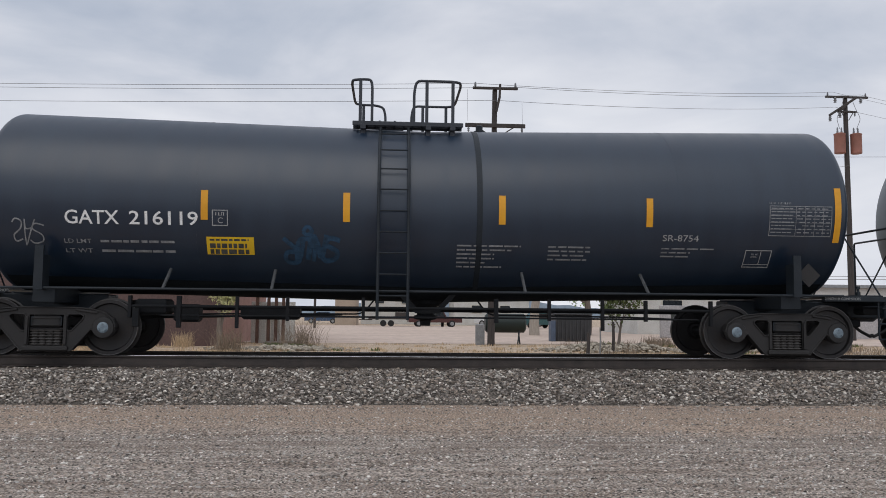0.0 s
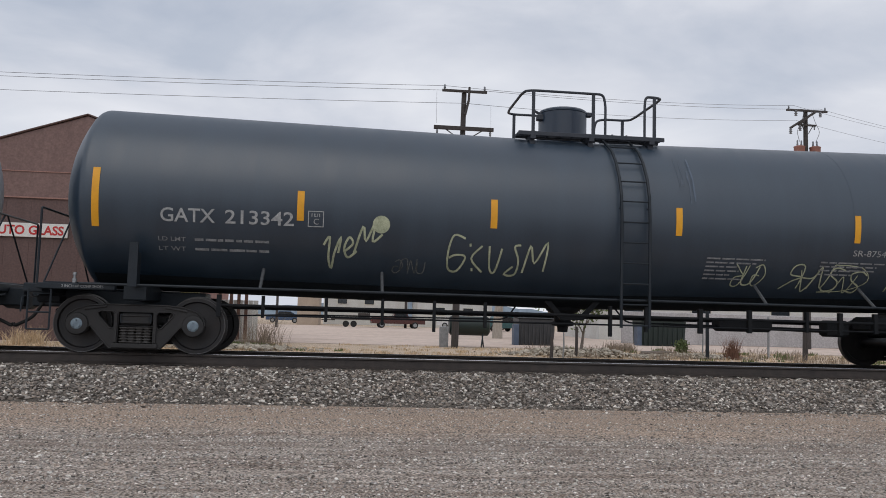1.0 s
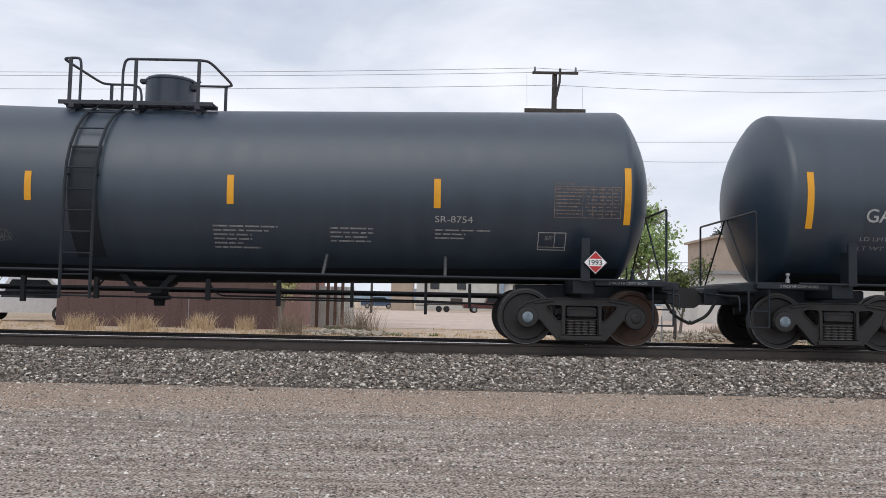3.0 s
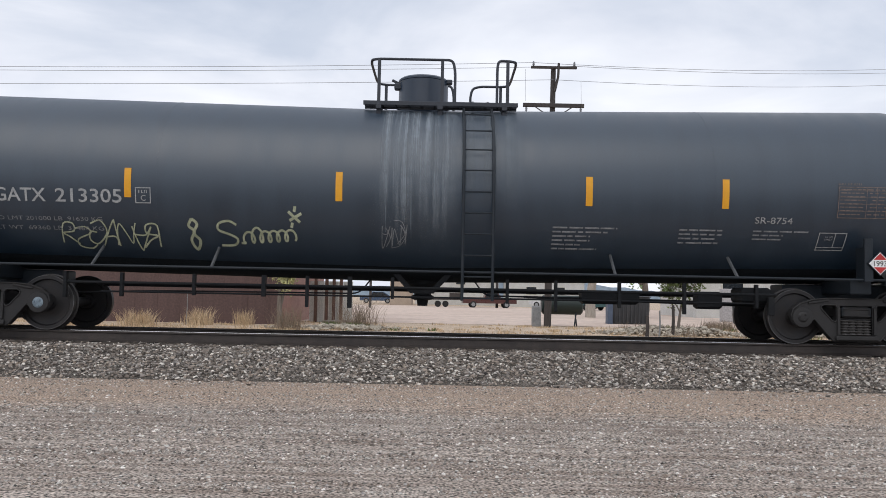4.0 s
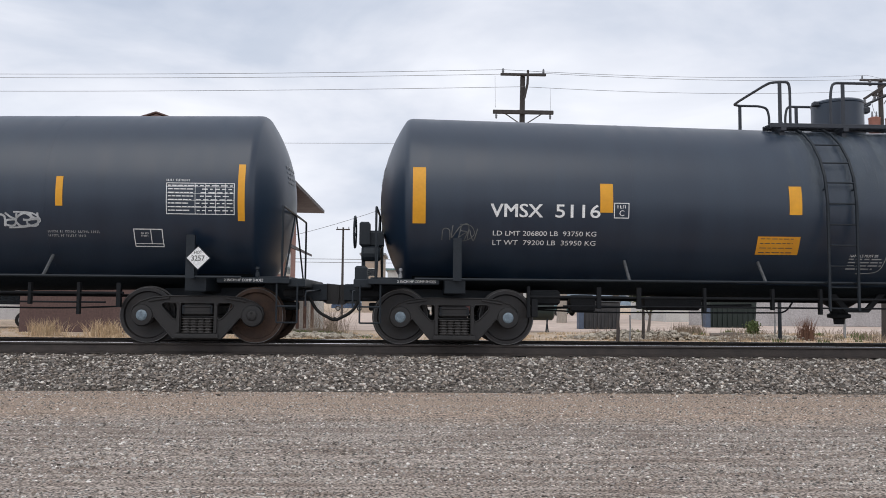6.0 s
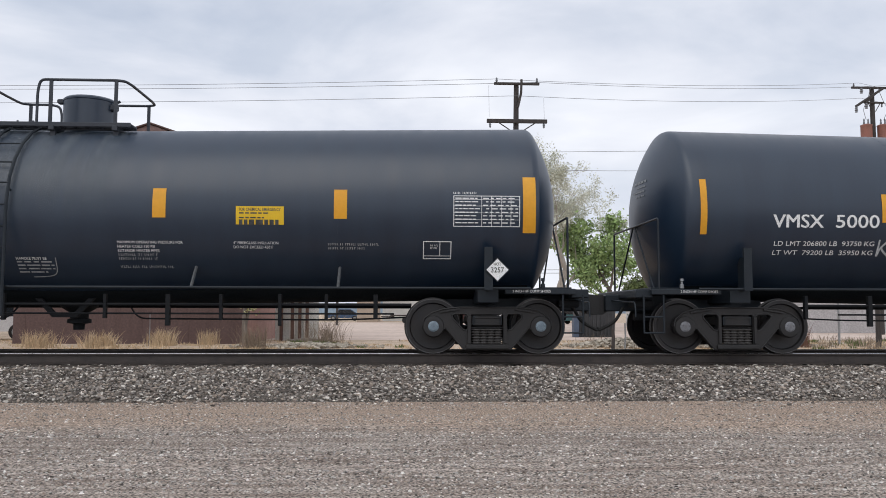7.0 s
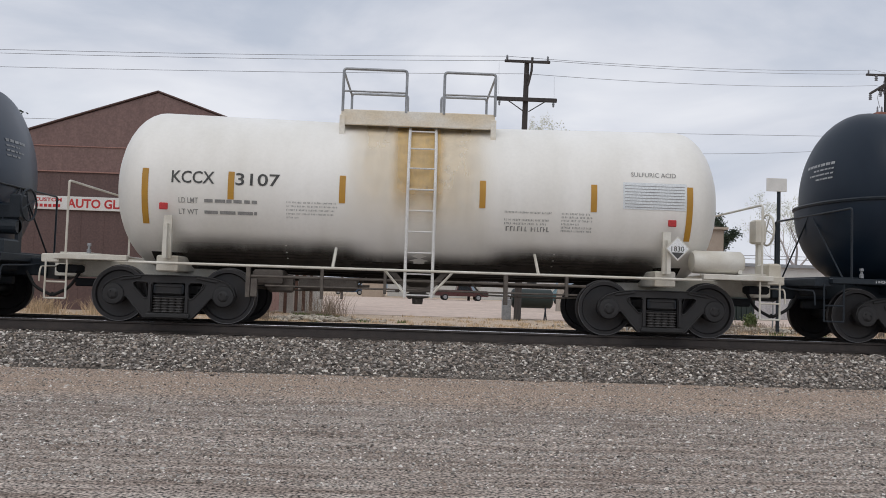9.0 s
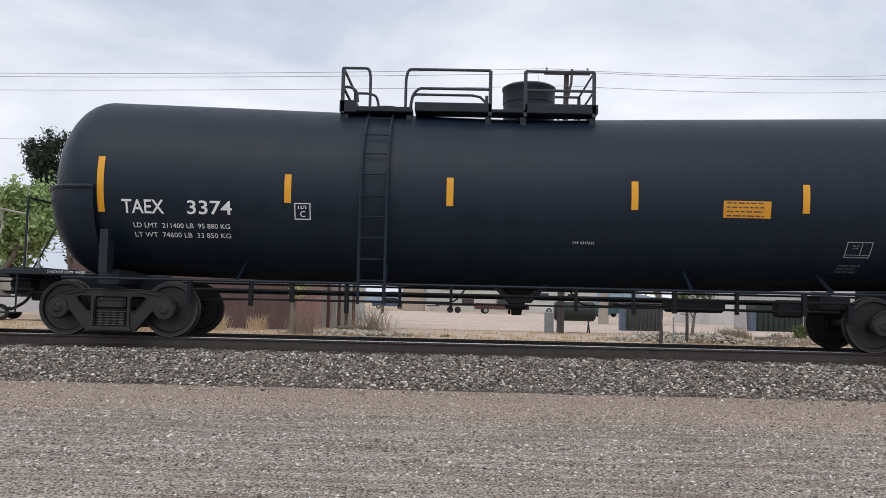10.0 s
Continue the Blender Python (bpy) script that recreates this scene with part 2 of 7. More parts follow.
M_WALLUP = material("reddish_brown_metal_wall", (0.20, 0.122, 0.108), 0.6, second=(0.17, 0.104, 0.092), scale=0.6, fine=14, streak=(6, 6, 0.5), bump=0.08)
M_BRICKSIDE = material("rose_brown_masonry", (0.34, 0.19, 0.155), 0.8, second=(0.28, 0.155, 0.13), scale=2, fine=20, bump=0.3)
M_ROOF = material("dark_brown_roof_metal", (0.055, 0.038, 0.035), 0.6, second=(0.04, 0.03, 0.028), scale=2)
M_SIGNWHITE = material("white_sign_board", (0.74, 0.73, 0.70), 0.5, second=(0.66, 0.65, 0.62), scale=3)
M_POLE = material("weathered_pole_wood", (0.066, 0.057, 0.054), 0.85, second=(0.042, 0.037, 0.036), scale=6, streak=(3, 3, 0.4), bump=0.3)
M_WIRE = material("grey_power_cable", (0.22, 0.22, 0.24), 0.6, bump=0.0)
M_CAN = material("rust_red_transformer_paint", (0.36, 0.155, 0.12), 0.6, second=(0.27, 0.13, 0.10), scale=3)
M_PORC = material("grey_insulator_porcelain", (0.22, 0.23, 0.25), 0.25, bump=0.0)
M_BARK = material("grey_brown_bark", (0.20, 0.17, 0.145), 0.9, second=(0.15, 0.125, 0.105), scale=5, streak=(3, 3, 0.5), bump=0.5)
M_BUD = material("pale_grey_green_buds", (0.68, 0.68, 0.57), 0.8, second=(0.56, 0.57, 0.46), scale=2, island=0.3, bump=0.0)
M_LEAF = material("fresh_green_leaves", (0.34, 0.46, 0.19), 0.7, second=(0.25, 0.35, 0.13), scale=2, island=0.35, bump=0.0)
M_LEAFDARK = material("dark_green_needles", (0.035, 0.055, 0.030), 0.75, second=(0.025, 0.04, 0.024), scale=2, island=0.35, bump=0.0)
M_PALELEAF = material("pale_yellow_green_leaves", (0.62, 0.62, 0.34), 0.75, second=(0.50, 0.51, 0.26), scale=2, island=0.35, bump=0.0)
M_STUCCO = material("pale_stucco_wall", (0.60, 0.60, 0.58), 0.85, second=(0.52, 0.51, 0.48), scale=1, fine=25)
M_TAN = material("tan_stucco_wall", (0.42, 0.34, 0.27), 0.85, second=(0.36, 0.29, 0.23), scale=1, fine=25)
M_TEAL = material("grey_teal_metal_roof", (0.15, 0.25, 0.25), 0.5, second=(0.12, 0.20, 0.20), scale=2)
M_GREYBOX = material("dark_grey_bin_steel", (0.035, 0.038, 0.042), 0.55, second=(0.055, 0.055, 0.058), scale=3)
M_GREENBOX = material("dark_green_bin_steel", (0.012, 0.024, 0.021), 0.55, second=(0.016, 0.026, 0.024), scale=3)
M_POCKET = material("faded_blue_bin_steel", (0.085, 0.115, 0.17), 0.6, second=(0.06, 0.08, 0.12), scale=4)
M_CARBLUE = material("blue_car_paint", (0.06, 0.11, 0.20), 0.2, coat=0.6, bump=0.0)
M_CARWHITE = material("white_car_paint", (0.66, 0.67, 0.68), 0.2, coat=0.6, second=(0.6, 0.6, 0.62), bump=0.0)
M_CARDARK = material("charcoal_car_paint", (0.025, 0.027, 0.03), 0.2, coat=0.6, bump=0.0)
M_CARTEAL = material("teal_car_paint", (0.05, 0.13, 0.14), 0.25, coat=0.5, bump=0.0)
M_CARRED = material("maroon_car_paint", (0.085, 0.028, 0.026), 0.3, coat=0.4, bump=0.0)
M_GLASS = material("tinted_car_window_glass", (0.02, 0.025, 0.03), 0.05, bump=0.0, spec=0.8)
M_TYRE = material("black_rubber", (0.02, 0.02, 0.02), 0.85, bump=0.1)
M_GALV = material("galvanised_steel", (0.35, 0.36, 0.37), 0.5, metal=0.6, second=(0.26, 0.27, 0.28), scale=6)
M_BRACKET = material("worn_grey_bracket_steel", (0.10, 0.105, 0.11), 0.6, second=(0.06, 0.065, 0.07), scale=10)
M_TWIG = material("dry_grey_brown_twigs", (0.30, 0.235, 0.175), 0.9, second=(0.22, 0.175, 0.13), scale=3, island=0.35, bump=0.0)
M_YARDWALL = material("grey_lavender_stucco_wall", (0.46, 0.445, 0.45), 0.85, second=(0.38, 0.365, 0.365), scale=0.7, fine=12, streak=(2, 2, 0.5))
# matte underside coats: the belly's shade is put into their colour
M_BELLY = material("dull_belly_shade_grime", (0.017, 0.022, 0.027), 0.85, second=(0.023, 0.028, 0.033), scale=2, fine=30, spec=0.05)
M_BROWNBELLY = material("brown_belly_shade_grime", (0.040, 0.034, 0.029), 0.9, second=(0.026, 0.022, 0.020), scale=2, fine=30, spec=0.06)
M_HOSE = material("black_rubber_hose", (0.015, 0.015, 0.015), 0.7, bump=0.0)
M_BROWNPIPE = material("dusty_brown_pipe_steel", (0.14, 0.12, 0.10), 0.7, second=(0.09, 0.075, 0.065), scale=5)


def ground_material(name, cols, y_band=None, grains=(0.35, 9, 45, 160), bump=0.6, stretch=0.11, specks=(0.05, 2.2)):
    """Loose ground in three tones at several grain sizes; y_band: a strip of bare soil between two y, with ragged edges."""
    m = bpy.data.materials.new(name)
    m.use_nodes = True
    n, l = m.node_tree.nodes, m.node_tree.links
    b = n["Principled BSDF"]
    b.inputs["Roughness"].default_value = 0.92
    b.inputs["Specular IOR Level"].default_value = 0.2
    geo = n.new("ShaderNodeNewGeometry")
    tex = []
    for s in grains:
        t = n.new("ShaderNodeTexNoise")
        t.inputs["Scale"].default_value, t.inputs["Detail"].default_value = s, 5
        if s == grains[1]:
            st = n.new("ShaderNodeMapping")
            st.inputs["Scale"].default_value = (stretch, 1.0, 1.0)
            l.new(geo.outputs["Position"], st.inputs["Vector"])
            l.new(st.outputs["Vector"], t.inputs["Vector"])
        else:
            l.new(geo.outputs["Position"], t.inputs["Vector"])
        tex.append(t.outputs["Fac"])
    r = n.new("ShaderNodeValToRGB")
    r.color_ramp.elements[0].position, r.color_ramp.elements[1].position = 0.36, 0.64
    r.color_ramp.elements[0].color, r.color_ramp.elements[1].color = (*cols[0], 1), (*cols[1], 1)
    l.new(tex[1], r.inputs["Fac"])
    col = r.outputs["Color"]
    if y_band:
        sep = n.new("ShaderNodeSeparateXYZ")
        l.new(geo.outputs["Position"], sep.inputs["Vector"])
        add = n.new("ShaderNodeMath")
        add.operation = "MULTIPLY_ADD"
        l.new(tex[0], add.inputs[0])
        add.inputs[1].default_value = 2.4
        l.new(sep.outputs["Y"], add.inputs[2])
        br = n.new("ShaderNodeValToRGB")
        for k, (p, v) in enumerate(y_band):
            e = br.color_ramp.elements[k] if k < 2 else br.color_ramp.elements.new(p)
            e.position, e.color = p, (v, v, v, 1)
        dv = n.new("ShaderNodeMath")
        dv.operation = "DIVIDE"
        dv.inputs[1].default_value = 16.0
        l.new(add.outputs["Value"], dv.inputs[0])
        l.new(dv.outputs["Value"], br.inputs["Fac"])
        mx = n.new("ShaderNodeMix")
        mx.data_type = "RGBA"
        l.new(br.outputs["Color"], mx.inputs[0])
        l.new(col, mx.inputs[6])
        mx.inputs[7].default_value = (*cols[2], 1)
        col = mx.outputs[2]
    sp = n.new("ShaderNodeMapRange")
    sp.inputs["From Min"].default_value, sp.inputs["From Max"].default_value = 0.34, 0.66
    sp.inputs["To Min"].default_value, sp.inputs["To Max"].default_value = specks
    l.new(tex[2], sp.inputs["Value"])
    sc = n.new("ShaderNodeVectorMath")
    sc.operation = "SCALE"
    l.new(col, sc.inputs[0]), l.new(sp.outputs["Result"], sc.inputs["Scale"])
    l.new(sc.outputs["Vector"], b.inputs["Base Color"])
    bp = n.new("ShaderNodeBump")
    bp.inputs["Strength"].default_value, bp.inputs["Distance"].default_value = bump, 0.03
    l.new(tex[2], bp.inputs["Height"])
    bp2 = n.new("ShaderNodeBump")
    bp2.inputs["Strength"].default_value, bp2.inputs["Distance"].default_value = bump, 0.01
    l.new(tex[3], bp2.inputs["Height"])
    l.new(bp.outputs["Normal"], bp2.inputs["Normal"])
    l.new(bp2.outputs["Normal"], b.inputs["Normal"])
    return m


M_ROAD = ground_material("grey_gravel_road", ((0.225, 0.180, 0.150), (0.38, 0.330, 0.288), (0.375, 0.285, 0.220)),
                         ((0.0, 0.0), (0.60, 0.0), (0.67, 0.85), (0.80, 0.9), (0.90, 0.3)))
M_BED = ground_material("dark_ballast_bed", ((0.08, 0.07, 0.06), (0.13, 0.115, 0.10)))
M_YARD = ground_material("sandy_yard_soil", ((0.47, 0.36, 0.26), (0.58, 0.46, 0.35)), bump=0.3, grains=(0.35, 2, 25, 90), stretch=0.3, specks=(0.6, 1.35))
M_LOT = ground_material("pinkish_paved_lot", ((0.57, 0.45, 0.375), (0.64, 0.52, 0.445)), grains=(0.2, 0.5, 3, 40), bump=0.05, stretch=0.2, specks=(0.86, 1.12))

# ---- mesh helpers ----


class Geo:
    """Collects points and faces for one mesh."""

    def __init__(self, smooth=False):
        self.v, self.f, self.smooth = [], [], smooth

    def add(self, pts, faces):
        k = len(self.v)
        self.v += [tuple(p) for p in pts]
        self.f += [tuple(i + k for i in f) for f in faces]
        return self

    def box(self, c, s, turn=None, bevel=0.0):
        """A box with its edges along x and y chamfered by bevel at the top and bottom."""
        hx, hy, hz = s[0] / 2, s[1] / 2, s[2] / 2
        b = min(bevel, hx * 0.6, hy * 0.6, hz * 0.6)
        if b <= 0:
            pts = [(x, y, z) for z in (-hz, hz) for x, y in ((-hx, -hy), (hx, -hy), (hx, hy), (-hx, hy))]
            rings = 2
        else:
            pts = []
            for z, k in ((-hz, b), (-hz + b, 0), (hz - b, 0), (hz, b)):
                pts += [(x, y, z) for x, y in ((-hx + k, -hy + k), (hx - k, -hy + k), (hx - k, hy - k), (-hx + k, hy - k))]
            rings = 4
        faces = [(3, 2, 1, 0), tuple(4 * (rings - 1) + i for i in range(4))]
        for r in range(rings - 1):
            faces += [(4 * r + i, 4 * r + (i + 1) % 4, 4 * r + 4 + (i + 1) % 4, 4 * r + 4 + i) for i in range(4)]
        m = Matrix.Translation(c) @ (turn if turn else Matrix())
        return self.add([m @ Vector(p) for p in pts], faces)

    def tube(self, pts, r, seg=8, caps=True):
        """A round bar along a line of points; r: one radius or one for each point."""
        pts = [Vector(p) for p in pts]
        rs = r if isinstance(r, (list, tuple)) else [r] * len(pts)
        out, up = [], None
        for i, p in enumerate(pts):
            d = ((pts[i + 1] - p).normalized() if i < len(pts) - 1 else Vector()) + ((p - pts[i - 1]).normalized() if i else Vector())
            d = d.normalized() if d.length > 1e-6 else Vector((0, 0, 1))
            if up is None:
                up = d.orthogonal().normalized()
            up = (up - d * up.dot(d)).normalized()
            side = d.cross(up)
            out += [p + rs[i] * (math.cos(a) * up + math.sin(a) * side) for a in (2 * math.pi * k / seg for k in range(seg))]
        faces = []
        for i in range(len(pts) - 1):
            faces += [(i * seg + k, i * seg + (k + 1) % seg, (i + 1) * seg + (k + 1) % seg, (i + 1) * seg + k) for k in range(seg)]
        if caps:
            faces += [tuple(range(seg - 1, -1, -1)), tuple((len(pts) - 1) * seg + k for k in range(seg))]
        return self.add(out, faces)

    def lathe(self, profile, seg=32, axis="y", at=(0, 0, 0), ring=False):
        """A body turned about an axis through at; profile: (along, radius)."""
        pts = []
        for a, r in profile:
            for k in range(seg):
                c, s = r * math.cos(2 * math.pi * k / seg), r * math.sin(2 * math.pi * k / seg)
                p = {"y": (c, a, s), "z": (c, s, a), "x": (a, c, s)}[axis]
                pts.append((p[0] + at[0], p[1] + at[1], p[2] + at[2]))
        faces = []
        for i in range(len(profile) - 1):
            faces += [(i * seg + k, i * seg + (k + 1) % seg, (i + 1) * seg + (k + 1) % seg, (i + 1) * seg + k) for k in range(seg)]
        if ring:
            e = (len(profile) - 1) * seg
            faces += [(e + k, e + (k + 1) % seg, (k + 1) % seg, k) for k in range(seg)]
        else:
            faces += [tuple(range(seg)), tuple((len(profile) - 1) * seg + k for k in range(seg - 1, -1, -1))]
        return self.add(pts, faces)

    def prism(self, outline, y0, y1):
        """A plate: an outline in x and z, from y0 to y1."""
        n = len(outline)
        pts = [(x, y0, z) for x, z in outline] + [(x, y1, z) for x, z in outline]
        faces = [tuple(range(n)), tuple(range(2 * n - 1, n - 1, -1))]
        faces += [(i, i + n, (i + 1) % n + n, (i + 1) % n) for i in range(n)]
        return self.add(pts, faces)

    def mesh(self, name, mat):
        me = bpy.data.meshes.new(name)
        me.from_pydata(self.v, [], self.f)
        bm = bmesh.new()
        bm.from_mesh(me)
        bmesh.ops.recalc_face_normals(bm, faces=bm.faces)
        bm.to_mesh(me)
        bm.free()
        me.materials.append(mat)
        if self.smooth:
            me.shade_smooth()
            me.set_sharp_from_angle(angle=radians(40))
        return me


def part(name, geo, mat, parent=None, label="", kind=""):
    ob = new(name, geo if isinstance(geo, bpy.types.Mesh) else geo.mesh(name, mat))
    if parent:
        ob.parent = parent
    return tagged(ob, label, kind="stuff" if name in ("small_writing", "data_table", "spray_tag", "spill_stain", "load_lettering") else kind)


def thing(name, label, category, group="", kind="", at=None):
    ob = new(name)
    ob.empty_display_size = 0.3
    if at:
        ob.matrix_basis = at
    return tagged(ob, label, category, group, kind)


def arc_path(pts, steps=4):
    """Rounds the corners of a line of points."""
    pts = [Vector(p) for p in pts]
    out = [pts[0]]
    for a, b, c in zip(pts, pts[1:], pts[2:]):
        k = min((b - a).length, (c - b).length) * 0.4
        p, q = b + (a - b).normalized() * k, b + (c - b).normalized() * k
        out += [p * (1 - s) ** 2 + b * 2 * s * (1 - s) + q * s * s for s in (i / steps for i in range(steps + 1))]
    return out + [pts[-1]]


def letters(text, bold=0.0):
    """The outline of a line of text as points and faces, height of capitals 1, from x = 0; and its width."""
    cu = bpy.data.curves.new("text", "FONT")
    cu.body, cu.size, cu.resolution_u, cu.offset = text, 1.0, 3, bold
    ob = bpy.data.objects.new("text", cu)
    me = ob.to_mesh()
    co = np.empty(len(me.vertices) * 3)
    me.vertices.foreach_get("co", co)
    co = co.reshape(-1, 3)[:, :2]
    faces = [tuple(p.vertices) for p in me.polygons]
    ob.to_mesh_clear()
    bpy.data.objects.remove(ob)
    co = co - co.min(0)
    k = co[:, 1].max()
    return co / k, faces, co[:, 0].max() / k

# ---- ground, track ----
PROFILE = [(-500, -0.6, 0), (-60, -0.6, 0), (-4, -0.6, 0), (3, -0.585, 0), (6, -0.58, 0), (8.2, -0.60, 0), (9.6, -0.58, 0),
           (11.45, -0.575, 0), (11.9, -0.44, 1), (12.8, -0.235, 1), (13.0, -0.215, 1), (15.64, -0.215, 1), (15.9, -0.24, 1),
           (16.9, -0.47, 2), (24, -0.5, 2), (60, -0.5, 2), (160, -0.5, 2), (900, -0.5, 2)]


def ground_sheet():
    xs = [-900, -300, -100, -40, -20, -10, -5, 0, 5, 10, 20, 40, 100, 300, 900]
    pts = [(x, y, z) for y, z, _ in PROFILE for x in xs]
    n = len(xs)
    faces = [(j * n + i, j * n + i + 1, (j + 1) * n + i + 1, (j + 1) * n + i) for j in range(len(PROFILE) - 1) for i in range(n - 1)]
    me = bpy.data.meshes.new("ground")
    me.from_pydata(pts, [], faces)
    for m in (M_ROAD, M_BED, M_YARD):
        me.materials.append(m)
    me.polygons.foreach_set("material_index", [PROFILE[j][2] if PROFILE[j][2] == PROFILE[j + 1][2] else max(PROFILE[j][2], PROFILE[j + 1][2]) if PROFILE[j][2] else 1 for j in range(len(PROFILE) - 1) for i in range(n - 1)])
    tagged(new("ground", me), "gravel road, stone ballast bed and sandy yard", "ground", kind="structure")


def stone_field(name, label, mat, count, place, size, seed, flat=0.7, kind="stuff", poly=1):
    """Many loose stones in one mesh; place(rng, n) gives their points, size their least and greatest radius."""
    rng = np.random.default_rng(seed)
    bm = bmesh.new()
    if poly:
        bmesh.ops.create_icosphere(bm, subdivisions=1, radius=1)
    else:
        bmesh.ops.create_cone(bm, cap_ends=False, segments=4, radius1=1, radius2=0.5, depth=1.1)
        bmesh.ops.contextual_create(bm, geom=[e for e in bm.edges if all(v.co.z > 0 for v in e.verts)])
        bmesh.ops.triangulate(bm, faces=bm.faces)
    bv = np.array([v.co[:] for v in bm.verts])
    bf = np.array([[v.index for v in f.verts] for f in bm.faces])
    bm.free()
    at = place(rng, count)
    n = len(at)
    r = size[0] + (size[1] - size[0]) * rng.random(n) ** 2.2
    s = np.stack([r * (0.8 + 0.7 * rng.random(n)), r * (0.7 + 0.5 * rng.random(n)), r * flat * (0.7 + 0.5 * rng.random(n))], 1)
    v = bv[None] * (1 + 1.0 * (rng.random((n, len(bv), 1)) - 0.5)) * s[:, None]
    a, t = rng.random(n) * 6.283, (rng.random(n) - 0.5) * 1.1
    ca, sa, ct, st = np.cos(a), np.sin(a), np.cos(t), np.sin(t)
    x, y, z = v[..., 0], v[..., 1], v[..., 2]
    y, z = ct[:, None] * y - st[:, None] * z, st[:, None] * y + ct[:, None] * z
    x, y = ca[:, None] * x - sa[:, None] * y, sa[:, None] * x + ca[:, None] * y
    v = np.stack([x, y, z], -1) + at[:, None]
    f = (bf[None] + (np.arange(n) * len(bv))[:, None, None]).reshape(-1, 3)
    me = bpy.data.meshes.new(name)
    me.from_pydata(v.reshape(-1, 3), [], f)
    me.materials.append(mat)
    return tagged(new(name, me), label, "stones", kind=kind)


def ground_z(y):
    return np.interp(y, [p[0] for p in PROFILE], [p[1] for p in PROFILE])


def ballast_place(rng, n):
    x = rng.uniform(-10, 12, n)
    y = 11.46 + 0.07 * np.sin(x * 2.3) + 0.05 * np.sin(x * 5.9 + 1) + 2.05 * rng.random(n) ** 0.9
    y = y - np.where(rng.random(n) < 0.06, rng.random(n) * 0.6, 0)
    return np.stack([x, y, ground_z(y) + rng.uniform(-0.02, 0.02, n)], 1)


def bed_place(rng, n):
    x, y = rng.uniform(-12, 14, n), rng.uniform(13.62, 16.9, n)
    return np.stack([x, y, ground_z(y) + rng.uniform(-0.02, 0.01, n)], 1)


def gravel_place(rng, n):
    """Denser in swept-up ridges along the road, sparser on the bare strip beside the ballast."""
    x, y = rng.uniform(-7.5, 8.5, n), 5.2 + 6.5 * rng.random(n)
    v = y + 0.10 * np.sin(x * 0.5) + 0.05 * np.sin(x * 1.7 + 1)
    d = 0.5 + 0.25 * np.sin(v * 5.3) + 0.22 * np.sin(v * 11.9 + 1) + 0.18 * np.sin(v * 23 + 2 + np.sin(x * 0.9))
    d = np.where(v > 8.7, d * 0.55, d)
    k = rng.random(n) < d
    x, y = x[k], y[k]
    return np.stack([x, y, ground_z(y) + rng.uniform(-0.004, 0.002, len(y))], 1)


def extrude_x(profile, x0, x1):
    """A bar along x with an outline in y and z."""
    g = Geo()
    n = len(profile)
    g.add([(x, y, z) for x in (x0, x1) for y, z in profile],
          [tuple(range(n)), tuple(range(2 * n - 1, n - 1, -1))] + [(i, i + n, (i + 1) % n + n, (i + 1) % n) for i in range(n)])
    return g


def track():
    ground_sheet()
    body = [(-0.075, -0.18), (0.075, -0.18), (0.075, -0.168), (0.012, -0.145), (0.009, -0.045), (0.036, -0.034), (0.036, -0.006),
            (-0.036, -0.006), (-0.036, -0.034), (-0.009, -0.045), (-0.012, -0.145), (-0.075, -0.168)]
    for s in (-1, 1):
        y = TRACK_Y + s * 0.7525
        rail = tagged(new("rail", extrude_x([(a + y, b) for a, b in body], -250, 250).mesh("rail", M_RAIL)),
                      "rusty brown steel rail with a shiny worn head", "rail", "rails of the track", "structure")
        part("rail_head", extrude_x([(a + y, b) for a, b in ((-0.030, -0.006), (0.030, -0.006), (0.026, 0.0), (-0.026, 0.0))], -250, 250), M_RAILTOP, rail, "polished running surface")
    g = Geo()
    g.box((0, 0, 0), (0.22, 2.55, 0.17), bevel=0.012)
    tie = tagged(new("railway_sleeper", g.mesh("railway_sleeper", M_TIE)), "weathered dark wooden railway sleeper in ballast", "sleeper", "sleepers of the track")
    tie.matrix_basis = pose(-14.0, TRACK_Y, -0.268)
    for i in range(1, 58):
        copy_thing(tie, pose(-14.0 + 0.5 * i, TRACK_Y + random.uniform(-0.03, 0.03), -0.268, 0, 0, random.uniform(-1, 1)))


track()

# ---- tank cars ----
WR = 0.457


def wheel_mesh():
    g = Geo(True)
    g.lathe([(-0.07, 0.10), (-0.075, 0.13), (-0.035, 0.15), (-0.02, 0.25), (-0.03, 0.375), (-0.068, 0.395), (-0.068, 0.45), (-0.06, 0.456),
             (0.045, 0.458), (0.055, 0.483), (0.07, 0.482), (0.072, 0.395), (0.03, 0.37), (0.03, 0.16), (0.075, 0.13), (0.075, 0.10)], 40)
    return g


def rim_mesh():
    g = Geo(True)
    g.lathe([(-0.0695, 0.447), (-0.070, 0.4575), (-0.058, 0.4585), (-0.058, 0.447)], 48, ring=True)
    return g


